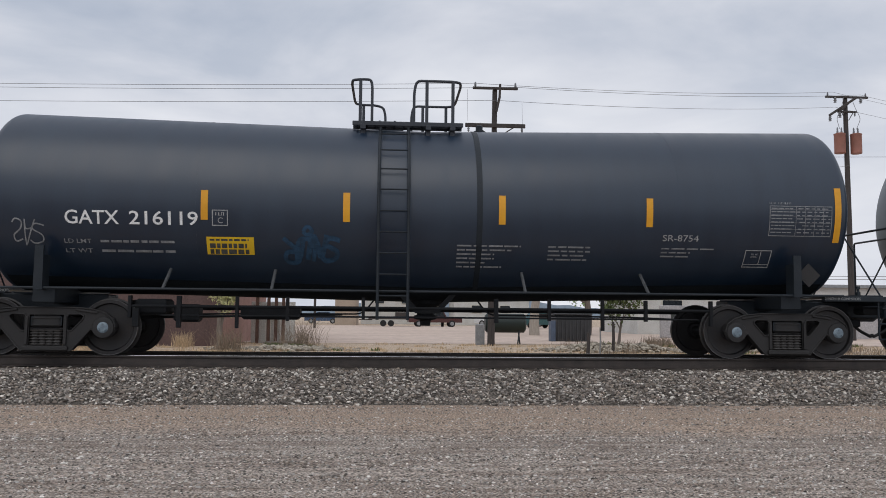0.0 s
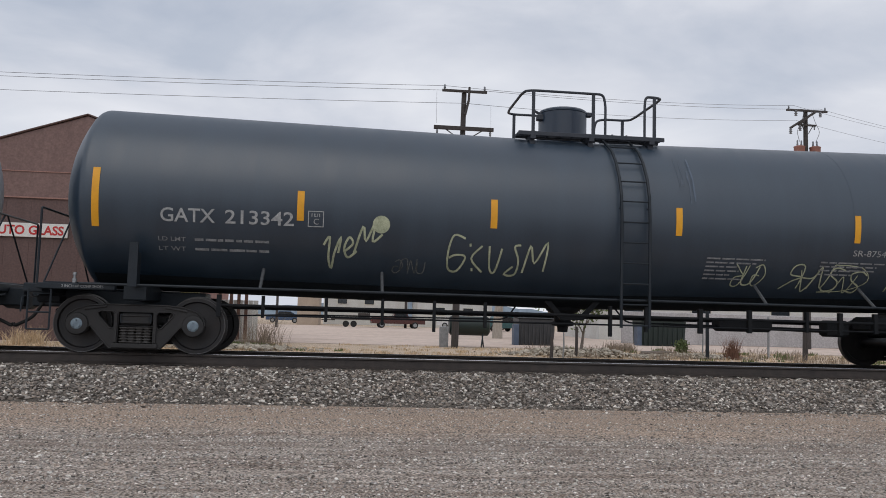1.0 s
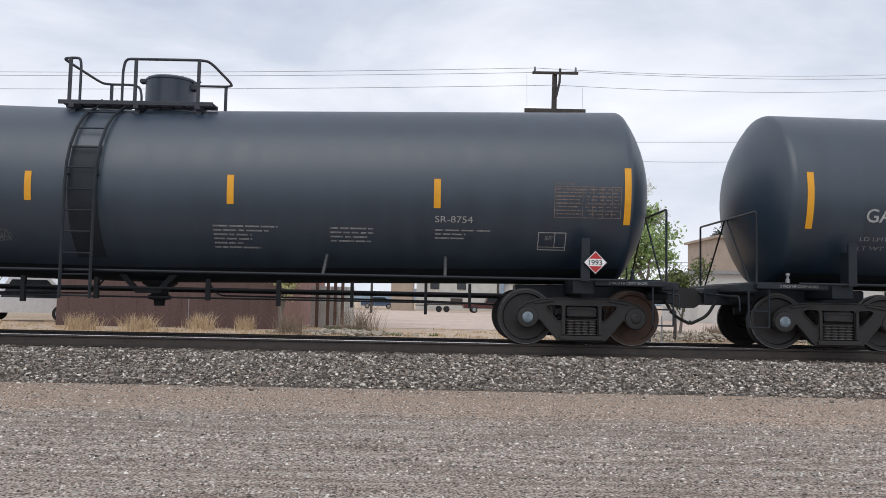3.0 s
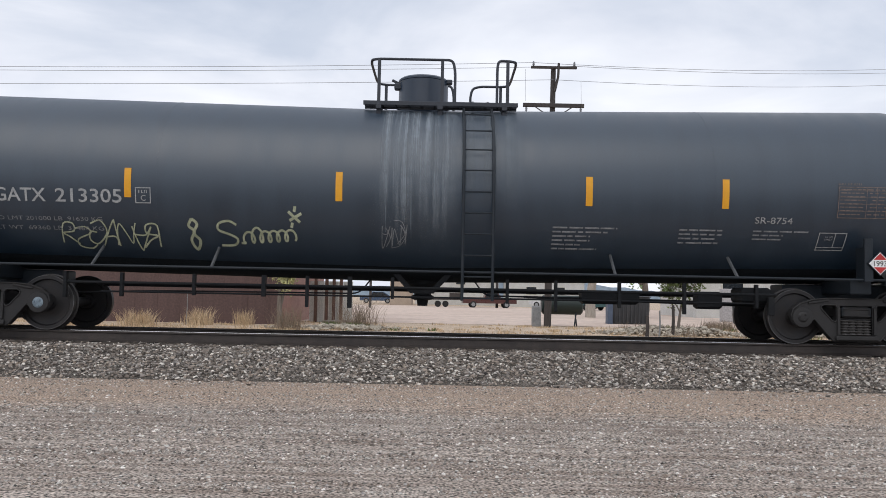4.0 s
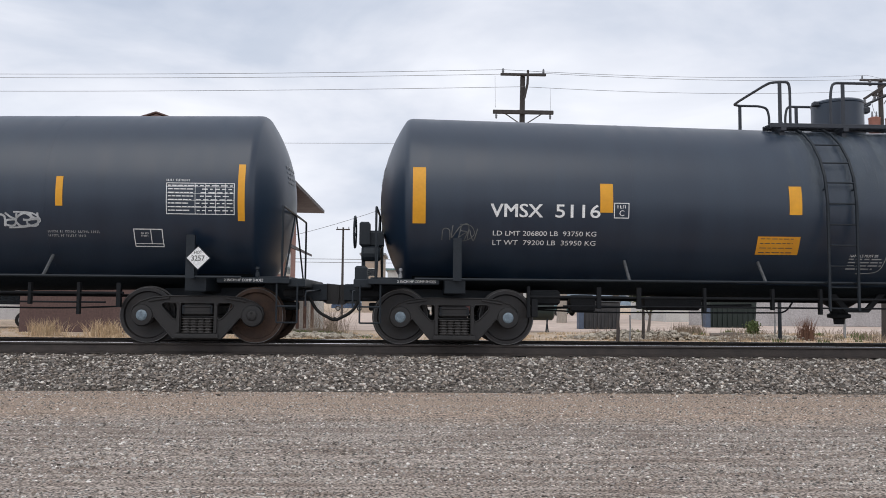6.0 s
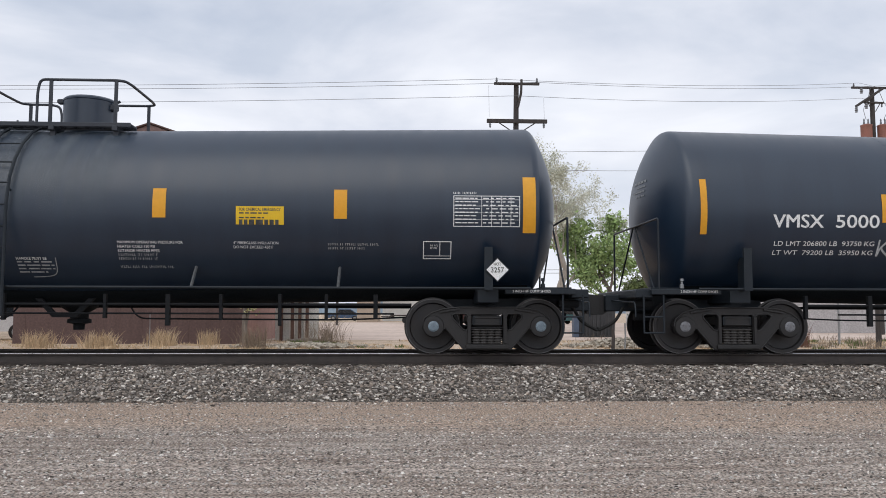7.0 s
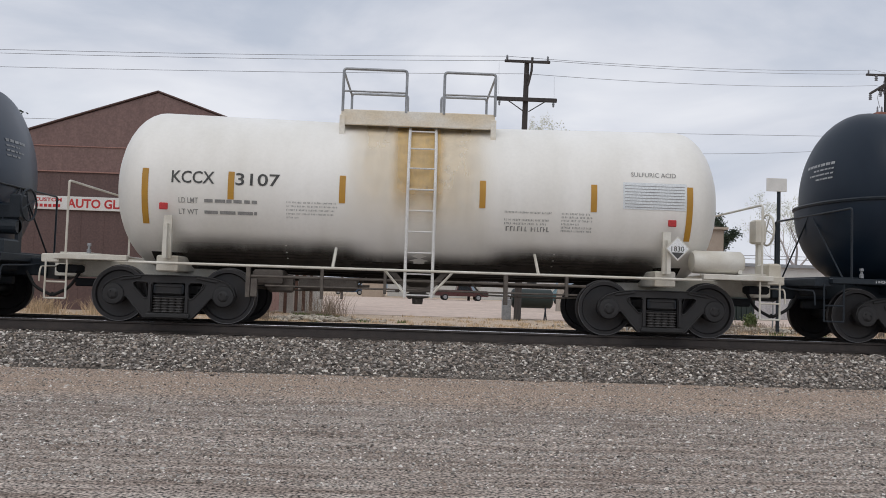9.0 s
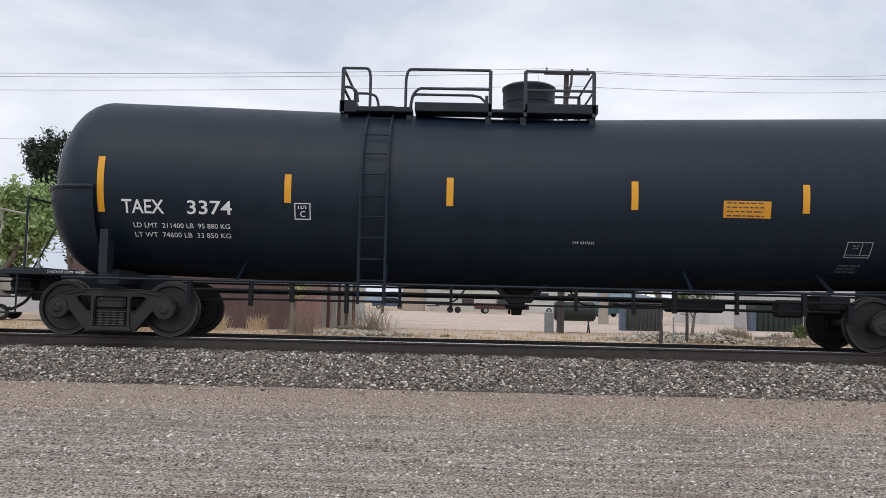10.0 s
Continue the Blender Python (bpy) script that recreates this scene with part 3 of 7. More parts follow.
def side_frame_mesh():
    """Cast side frame: one plate with two rounded windows and an open spring pocket, with a raised rolled edge."""
    g = Geo()
    right = [(0.45, 0.770), (0.72, 0.745), (0.92, 0.680), (1.04, 0.590), (1.07, 0.48), (1.02, 0.395), (0.82, 0.365), (0.69, 0.43), (0.51, 0.22), (0.39, 0.085)]
    outer = right + [(-x, z) for x, z in reversed(right)]
    win = [(0.315, 0.62), (0.345, 0.665), (0.53, 0.67), (0.58, 0.64), (0.57, 0.59), (0.40, 0.405), (0.345, 0.39), (0.315, 0.43)]
    pocket = [(-0.265, 0.165), (-0.265, 0.655), (0.265, 0.655), (0.265, 0.165)]
    loops = [outer, win, [(-x, z) for x, z in reversed(win)], pocket]
    flat = [p for q in loops for p in q]
    tris = tessellate_polygon([[Vector((x, z, 0)) for x, z in q] for q in loops])
    for y in (-0.075, 0.075):
        g.add([(x, y, z) for x, z in flat], [tuple(t) for t in tris])
    for q in loops:
        n = len(q)
        g.add([(x, -0.075, z) for x, z in q] + [(x, 0.075, z) for x, z in q], [(i, (i + 1) % n, n + (i + 1) % n, n + i) for i in range(n)])
        if q is not pocket:
            g.tube([(x, -0.078, z) for x, z in q + q[:1]], 0.014, 6)
    for s in (-1, 1):
        g.lathe([(-0.105, 0.12), (-0.10, 0.165), (-0.06, 0.185), (0.0, 0.185)], 20, "y", (s * 0.889, 0, WR))
        g.box((s * 0.62, -0.085, 0.715), (0.34, 0.03, 0.035), Matrix.Rotation(radians(s * 9), 4, "Y"), bevel=0.008)
    g.box((0, -0.02, 0.12), (0.70, 0.20, 0.085), bevel=0.02)
    for x in (-0.3, 0.3):
        g.box((x, -0.09, 0.40), (0.045, 0.04, 0.46), bevel=0.01)
    return g


def spring_mesh():
    g = Geo(True)
    prof = []
    for i in range(6):
        z = 0.170 + i * 0.044
        prof += [(z, 0.058), (z + 0.006, 0.083), (z + 0.014, 0.088), (z + 0.022, 0.083), (z + 0.029, 0.058)]
    g.lathe(prof, 14, "z")
    return g


SHARED = {}


def shared(key, make, mat):
    k = (key, mat.name)
    if k not in SHARED:
        SHARED[k] = make().mesh(key, mat)
    return SHARED[k]


def bolster_mesh():
    g = Geo()
    g.box((0, 0, 0.545), (0.46, 2.20, 0.19), bevel=0.03)
    for s in (-1, 1):
        g.box((0, s * 1.10, 0.60), (0.42, 0.03, 0.03), bevel=0.01)
        g.box((0, s * 1.10, 0.49), (0.42, 0.03, 0.03), bevel=0.01)
    g.box((0, 0, 0.69), (0.6, 1.1, 0.1), bevel=0.02)
    g.box((0, 0, 0.435), (0.52, 2.12, 0.03), bevel=0.01)
    g.box((0, 0, 0.30), (0.5, 1.7, 0.26), bevel=0.02)
    return g


def axle_mesh():
    g = Geo(True)
    g.lathe([(-1.02, 0.07), (-0.86, 0.08), (-0.6, 0.085), (0.6, 0.085), (0.86, 0.08), (1.02, 0.07)], 16)
    return g


def cap_mesh():
    g = Geo(True)
    g.lathe([(-0.035, 0.045), (-0.03, 0.075), (-0.012, 0.092), (0.06, 0.095)], 20)
    for a in (90, 210, 330):
        x, z = 0.055 * math.cos(radians(a)), 0.055 * math.sin(radians(a))
        g.lathe([(-0.055, 0.014), (-0.02, 0.016)], 6, "y", (x, 0, z))
    return g


WHEELSETS = []


def trucks(car, tc, cap_kind):
    """Two four-wheel bogies under a car: side frames, springs, bolsters and turning wheelsets."""
    for s in (-1, 1):
        b = part("bolster", shared("bolster", bolster_mesh, M_TRUCK), None, car)
        b.location = (s * tc, 0, 0)
        for side in (-1, 1):
            f = part("side_frame", shared("side_frame", side_frame_mesh, M_TRUCK), None, car, "dusty cast steel bogie side frame")
            f.matrix_basis = pose(s * tc, side * 1.02, 0, 0, 0, 0 if side < 0 else 180)
            for dx, dy in ((-0.174, -0.03), (-0.058, -0.03), (0.058, -0.03), (0.174, -0.03)):
                sp = part("spring", shared("spring", spring_mesh, M_SPRING), None, f)
                sp.location = (dx, dy, 0)
            for dx, tilt in ((-0.3, 0), (0.3, 0)):
                g = Geo()
                g.box((0, 0, 0.45), (0.05, 0.06, 0.15), bevel=0.01)
                w = part("friction_wedge", shared("friction_wedge", lambda: g, M_FRAME), None, f)
                w.location = (dx * 0.72, -0.05, 0.1)
        for e in (-1, 1):
            x = s * tc + e * 0.889
            ws = part("wheelset", shared("axle", axle_mesh, M_WHEEL), None, car, "axle with two dark steel wheels")
            ws.location = (x, 0, WR)
            rusty = cap_kind == "mixed" and s > 0 and e > 0
            for side in (-1, 1):
                w = part("wheel", shared("wheel", wheel_mesh, M_RUSTWHEEL if rusty else M_WHEEL), None, ws)
                w.matrix_basis = pose(0, side * 0.755, 0, 0, 0, 0 if side < 0 else 180)
                cm = M_CAP if cap_kind == "blue" or (cap_kind == "half" and s < 0) else M_TRUCK if cap_kind in ("dull", "half") or rusty else M_CAPGREY if cap_kind == "grey" else M_CAPGREY if e * s > 0 else M_CAP
                c = part("bearing_cap", shared("bearing_cap", cap_mesh, cm), None, ws, "blue-grey axle end cap" if cm is M_CAP else "")
                c.matrix_basis = pose(0, side * 1.11, 0, 0, 0, 0 if side < 0 else 180)
                g = shared("wheel_rim", rim_mesh, M_RIM)
                r = part("wheel_rim", g, None, ws, "thin bright worn rim")
                r.matrix_basis = pose(0, side * 0.755, 0, 0, 0, 0 if side < 0 else 180)
            WHEELSETS.append((ws, x))
        g = Geo()
        for e in (-1, 1):
            g.box((s * tc + e * 0.38, 0, 0.42), (0.07, 1.5, 0.12), bevel=0.01)
            for side in (-1, 1):
                g.box((s * tc + e * 0.425, side * 0.755, 0.44), (0.05, 0.09, 0.28), bevel=0.01)
        part("brake_beam", g, M_UNDER, car)


class Tank:
    """The shell of a car: two slightly tilted halves with domed heads."""

    def __init__(self, half, R, z_end, z_mid, crown=2.4, knuckle=0.16, head=0.0):
        """crown: radius of the dished heads, with a tight knuckle; or head: depth of elliptic ones."""
        self.half, self.R, self.z_end, self.z_mid, self.crown, self.knuckle = half, R, z_end, z_mid, 0 if head else crown, knuckle
        self.head = head or crown - math.sqrt((crown - knuckle) ** 2 - (R - knuckle) ** 2)

    def axis(self, x):
        return self.z_mid + (self.z_end - self.z_mid) * min(1, abs(x) / (self.half - self.head))

    def turn(self):
        """Depth into the head at which the knuckle meets the crown."""
        return self.crown * (self.crown - self.head) / (self.crown - self.knuckle) - (self.crown - self.head)

    def radius(self, x):
        d = min(self.head, max(0.0, abs(x) - self.half + self.head))
        if not self.crown:
            return self.R * math.sqrt(max(1e-4, 1 - (d / self.head) ** 2))
        if d < self.turn():
            return self.R - self.knuckle + math.sqrt(max(0.0, self.knuckle ** 2 - d * d))
        return max(0.012, math.sqrt(max(0.0, self.crown ** 2 - (d + self.crown - self.head) ** 2)))

    def face(self, s, y, z, lift=0.008):
        """A point on the end face; s: -1 or 1."""
        zc = self.z_end
        r = math.hypot(y, z - zc)
        d = self.head * math.sqrt(max(0.0, 1 - (r / self.R) ** 2)) if not self.crown else math.sqrt(self.crown ** 2 - r * r) - self.crown + self.head
        return (s * (self.half - self.head + d + lift), y, z)

    def skin(self, x, z, lift=0.006):
        zc, r = self.axis(x), self.radius(x)
        d = max(-0.98, min(0.98, (z - zc) / r))
        c = math.sqrt(1 - d * d)
        return (x, -(r + lift) * c, zc + (r + lift) * d)

    def shell(self):
        g = Geo(True)
        st, seg = self.half - self.head, 72
        xs = [(-st + 2 * st * i / 48, 1.0) for i in range(49)]
        heads = []
        if self.crown:
            a1, a2 = math.asin(self.turn() / self.knuckle), math.acos((self.crown - self.head + self.turn()) / self.crown)
            depths = [self.knuckle * math.sin(a1 * i / 5) for i in range(1, 6)] + [self.crown * math.cos(a2 * (1 - i / 9)) - self.crown + self.head for i in range(1, 10)]
        else:
            depths = [self.head * math.sin(i / 12 * math.pi / 2) for i in range(1, 13)]
        for d in depths:
            heads.append((d, self.radius(st + d) / self.R))
        rings = [(-st - d, k) for d, k in reversed(heads)] + xs + [(st + d, k) for d, k in heads]
        pts = []
        for x, k in rings:
            zc = self.axis(x)
            pts += [(x, self.R * k * math.cos(2 * math.pi * j / seg), zc + self.R * k * math.sin(2 * math.pi * j / seg)) for j in range(seg)]
        n = len(rings)
        faces = [(i * seg + j, i * seg + (j + 1) % seg, (i + 1) * seg + (j + 1) % seg, (i + 1) * seg + j) for i in range(n - 1) for j in range(seg)]
        faces += [tuple(range(seg)), tuple((n - 1) * seg + j for j in range(seg - 1, -1, -1))]
        return g.add(pts, faces)

    def band(self, x, w=0.07, lift=0.006, a0=-60, a1=240):
        g = Geo(True)
        n, pts = 48, []
        for i in range(n + 1):
            a = radians(a0 + (a1 - a0) * i / n)
            for dx, r in ((-w / 2, self.R - 0.01), (-w / 2, self.R + lift), (w / 2, self.R + lift), (w / 2, self.R - 0.01)):
                pts.append((x + dx, r * math.cos(a), self.axis(x) + r * math.sin(a)))
        return g.add(pts, [(4 * i + j, 4 * i + j + 1, 4 * i + j + 5, 4 * i + j + 4) for i in range(n) for j in range(3)])

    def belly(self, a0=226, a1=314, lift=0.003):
        """A thin coat along the underside, between two angles; its dark colour paints shade over dirt."""
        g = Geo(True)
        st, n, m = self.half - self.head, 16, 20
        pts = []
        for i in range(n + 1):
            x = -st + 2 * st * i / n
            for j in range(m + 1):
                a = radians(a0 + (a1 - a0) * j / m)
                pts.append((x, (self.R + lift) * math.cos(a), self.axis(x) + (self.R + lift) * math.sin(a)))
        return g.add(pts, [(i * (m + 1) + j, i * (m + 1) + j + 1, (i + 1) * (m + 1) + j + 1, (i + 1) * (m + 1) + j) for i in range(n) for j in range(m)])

    def patch(self, x0, x1, z0, z1, lift=0.006, g=None, slant=0.0):
        """A thin sheet laid on the shell, between two x and two heights."""
        g = g or Geo(True)
        nz = max(1, round((z1 - z0) / 0.05))
        nx = max(1, math.ceil((x1 - x0) / (0.04 if max(abs(x0), abs(x1)) > self.half - self.head - 0.05 else 0.8)))
        pts = [self.skin(x0 + (x1 - x0) * i / nx + slant * j / nz, z0 + (z1 - z0) * j / nz, lift) for j in range(nz + 1) for i in range(nx + 1)]
        return g.add(pts, [(j * (nx + 1) + i, j * (nx + 1) + i + 1, (j + 1) * (nx + 1) + i + 1, (j + 1) * (nx + 1) + i) for j in range(nz) for i in range(nx)])

    def text(self, words, x0, z0, high, width=None, bold=0.0, lift=0.008):
        co, faces, w = letters(words, bold)
        k = (width / w) if width else high
        return Geo().add([self.skin(x0 + a * k, z0 + b * high, lift) for a, b in co], faces)

    def stroke(self, pts, w, g=None, lift=0.007):
        """A brush line on the shell through points (x, z)."""
        g = g or Geo()
        P = [Vector((a, b)) for a, b in pts]
        if len(P) > 2:
            Q = []
            for i in range(len(P) - 1):
                p0, p1, p2, p3 = P[max(0, i - 1)], P[i], P[i + 1], P[min(len(P) - 1, i + 2)]
                for s in (0, 0.25, 0.5, 0.75):
                    Q.append(0.5 * ((2 * p1) + (p2 - p0) * s + (2 * p0 - 5 * p1 + 4 * p2 - p3) * s * s + (3 * p1 - p0 - 3 * p2 + p3) * s ** 3))
            P = Q + [P[-1]]
        out = []
        for i, p in enumerate(P):
            d = (P[min(i + 1, len(P) - 1)] - P[max(i - 1, 0)])
            d = d.normalized() if d.length > 1e-6 else Vector((1, 0))
            nrm = Vector((-d.y, d.x)) * w / 2
            out += [self.skin(*(p + nrm), lift), self.skin(*(p - nrm), lift)]
        return g.add(out, [(2 * i, 2 * i + 1, 2 * i + 3, 2 * i + 2) for i in range(len(P) - 1)])


def small_lines(tank, x0, z0, widths, high=0.045, gap=0.075, seed=1, g=None, plain=False):
    """Rows of unreadable small writing as short upright bars, in groups like words."""
    rng = random.Random(seed)
    g = g or Geo()
    k = max(0.45, high / 0.045)
    for i, w in enumerate(widths):
        x, z = x0, z0 - i * gap
        left = rng.randint(2, 9)
        while plain and x < x0 + w:
            e = min(x0 + w, x + rng.uniform(0.08, 0.26))
            tank.patch(x, e, z - high * 0.8, z - high * 0.2, 0.007, g)
            x = e + rng.uniform(0.018, 0.04)
        while x < x0 + w:
            step = rng.uniform(0.016, 0.034) * k
            a = x
            tank.patch(a, a + step * 0.42, z - high, z, 0.007, g)
            if rng.random() < 0.75:
                zz = z - high * rng.choice((0.16, 0.55, 1.0))
                tank.patch(a + step * 0.42, a + step, zz, zz + high * 0.18, 0.007, g)
            x += step + 0.010 * k
            left -= 1
            if left == 0:
                x += 0.03 * k
                left = rng.randint(2, 9)
    return g


def word_lines(tank, car, lines, x0, z0, high, gap, mat, width=None):
    """Rows of small lettering that can be read."""
    g = Geo()
    for i, words in enumerate(lines):
        if words:
            t = tank.text(words, x0, z0 - i * gap, high, None, 0.0)
            g.add(t.v, t.f)
    part("load_lettering", g, mat, car)


SCRIBBLES = (((0.85, 0.85), (0.4, 1.0), (0.02, 0.5), (0.4, 0.0), (0.85, 0.15), (0.8, 0.5), (0.45, 0.48)),
             ((0.05, 0.0), (0.1, 0.95), (0.6, 0.98), (0.65, 0.6), (0.12, 0.5), (0.45, 0.3), (0.9, -0.05)),
             ((0.0, 0.95), (0.05, 0.2), (0.35, 0.0), (0.7, 0.15), (0.8, 0.95)),
             ((0.85, 0.9), (0.35, 1.0), (0.15, 0.72), (0.7, 0.42), (0.75, 0.1), (0.3, -0.02), (0.0, 0.15)),
             ((0.0, 0.0), (0.35, 1.02), (0.5, 1.0), (0.8, 0.0), (0.6, 0.4), (0.1, 0.38)),
             ((0.0, 0.0), (0.08, 1.0), (0.4, 0.55), (0.62, 0.1), (0.75, 0.6), (0.8, 1.05)),
             ((0.1, 1.0), (0.12, 0.0), (0.2, 0.5), (0.75, 0.98), (0.3, 0.52), (0.85, 0.0)))


def scrawl(tank, x0, z0, w, h, letters_n, seed, width, g=None):
    """A hand-drawn tag: crowded overlapping loops and hooks that spell nothing."""
    rng = random.Random(seed)
    g = g or Geo()
    step = w / letters_n
    last = None
    for i in range(letters_n):
        kind = rng.choice([s for s in SCRIBBLES if s is not last])
        last = kind
        if rng.random() < 0.6:
            kind = tuple((0.85 - a, b) for a, b in kind)
        if rng.random() < 0.5:
            kind = tuple((a, 1 - b) for a, b in kind)
        k, lift, lean = step * rng.uniform(1.25, 1.8), h * rng.uniform(-0.12, 0.12), rng.uniform(0.0, 0.25)
        up = h * rng.uniform(0.85, 1.15)
        tank.stroke([(x0 + i * step + a * k + lean * b * up + rng.uniform(-0.04, 0.04) * k, z0 + lift + b * up) for a, b in kind], width * rng.uniform(0.8, 1.15), g)
    if rng.random() < 0.6:
        tank.stroke([(x0 + w * 0.5, z0 - h * 0.1), (x0 + w * 0.85, z0 + h * 0.02), (x0 + w * 1.08, z0 + h * 0.5), (x0 + w * 0.95, z0 + h * 1.15), (x0 + w * 0.6, z0 + h * 1.25)], width * 0.7, g)
    return g


def data_table(tank, x0, z1, w, h, car, mat, label):
    g = Geo()
    rng = random.Random(int(abs(x0 * 100)))
    for a, b, c, d in ((x0, x0 + w, z1 - 0.012, z1), (x0, x0 + w, z1 - h, z1 - h + 0.012), (x0, x0 + 0.012, z1 - h, z1), (x0 + w - 0.012, x0 + w, z1 - h, z1)):
        tank.patch(a, b, c, d, 0.007, g)
    for i in range(8):
        z = z1 - 0.035 - i * (h - 0.05) / 8
        x = x0 + 0.03
        while x < x0 + w - 0.06:
            s = rng.uniform(0.04, 0.11)
            if not (x < x0 + w * 0.42 < x + s):
                tank.patch(x, min(x + s, x0 + w - 0.03), z - 0.017, z, 0.007, g)
            x += s + (0.012 if x < x0 + w * 0.4 else 0.035)
    for k in (0.42, 0.57, 0.72, 0.86):
        tank.patch(x0 + w * k, x0 + w * k + 0.008, z1 - h, z1, 0.0075, g)
    for k in (0.12, 0.33, 0.55, 0.77):
        tank.patch(x0, x0 + w, z1 - h * k - 0.006, z1 - h * k, 0.0075, g)
    g2 = small_lines(tank, x0 + 0.0, z1 + 0.06, [0.4], 0.035, seed=3, g=g)
    part("data_table", g2, mat, car, label)


def framed_box(tank, x0, z0, w, h, car, mat, name="consolidated_stencil", letter=None):
    g = Geo()
    t = 0.014
    for a, b, c, d in ((x0, x0 + w, z0, z0 + t), (x0, x0 + w, z0 + h - t, z0 + h), (x0, x0 + t, z0, z0 + h), (x0 + w - t, x0 + w, z0, z0 + h)):
        tank.patch(a, b, c, d, 0.007, g)
    if letter:
        tg = tank.text(letter, x0 + w * 0.36, z0 + h * 0.16, h * 0.36)
        g.add(tg.v, tg.f)
        small_lines(tank, x0 + w * 0.22, z0 + h * 0.84, [w * 0.56], 0.05, g=g, seed=5)
    else:
        tank.patch(x0, x0 + w, z0 + h * 0.16, z0 + h * 0.16 + 0.01, 0.007, g)
        tank.patch(x0 + w * 0.58, x0 + w * 0.58 + 0.012, z0 + h * 0.16, z0 + h, 0.007, g)
        small_lines(tank, x0 + w * 0.25, z0 + h * 0.8, [w * 0.25, w * 0.25], 0.025, 0.04, g=g, seed=6)
    part(name, g, mat, car)


def placard(car, x, z, y, number, top, kind):
    y = -1.575
    """A diamond hazard placard in a holder, with its number."""
    s = 0.178
    g = Geo()
    g.prism([(x - s - 0.02, z), (x, z - s - 0.02), (x + s + 0.02, z), (x, z + s + 0.02)], y, y + 0.015)
    holder = part("placard_holder", g, M_FRAME if kind != "pale" else M_TRIM, car)
    g = Geo()
    g.prism([(x - s, z), (x, z - s), (x + s, z), (x, z + s)], y - 0.004, y)
    part("placard", g, M_LETTER, holder, "white diamond hazard placard")
    if kind == "red":
        for sgn in (-1, 1):
            a, k, g = s * 0.92, 0.36, Geo()
            g.prism([(x - a * (1 - k), z + sgn * a * k), (x, z + sgn * a), (x + a * (1 - k), z + sgn * a * k)], y - 0.007, y - 0.004)
            part("placard_field", g, M_RED, holder, "red field of the placard")
    elif kind == "pale":
        g = Geo()
        a, k = s * 0.92, 0.36
        g.prism([(x - a * (1 - k), z - a * k), (x, z - a), (x + a * (1 - k), z - a * k)], y - 0.007, y - 0.004)
        part("placard_field", g, M_DARKLET, holder, "black lower field of the placard")
    for words, zz, h, w in ((number, z - 0.045, 0.085, 0.21), (top, z + 0.065, 0.05, 0.12)):
        if words:
            co, faces, wd = letters(words, 0.01)
            g = Geo().add([(x - w / 2 + a * w / wd, y - 0.006, zz + b * h) for a, b in co], faces)
            part("placard_number", g, M_DARKLET, holder)


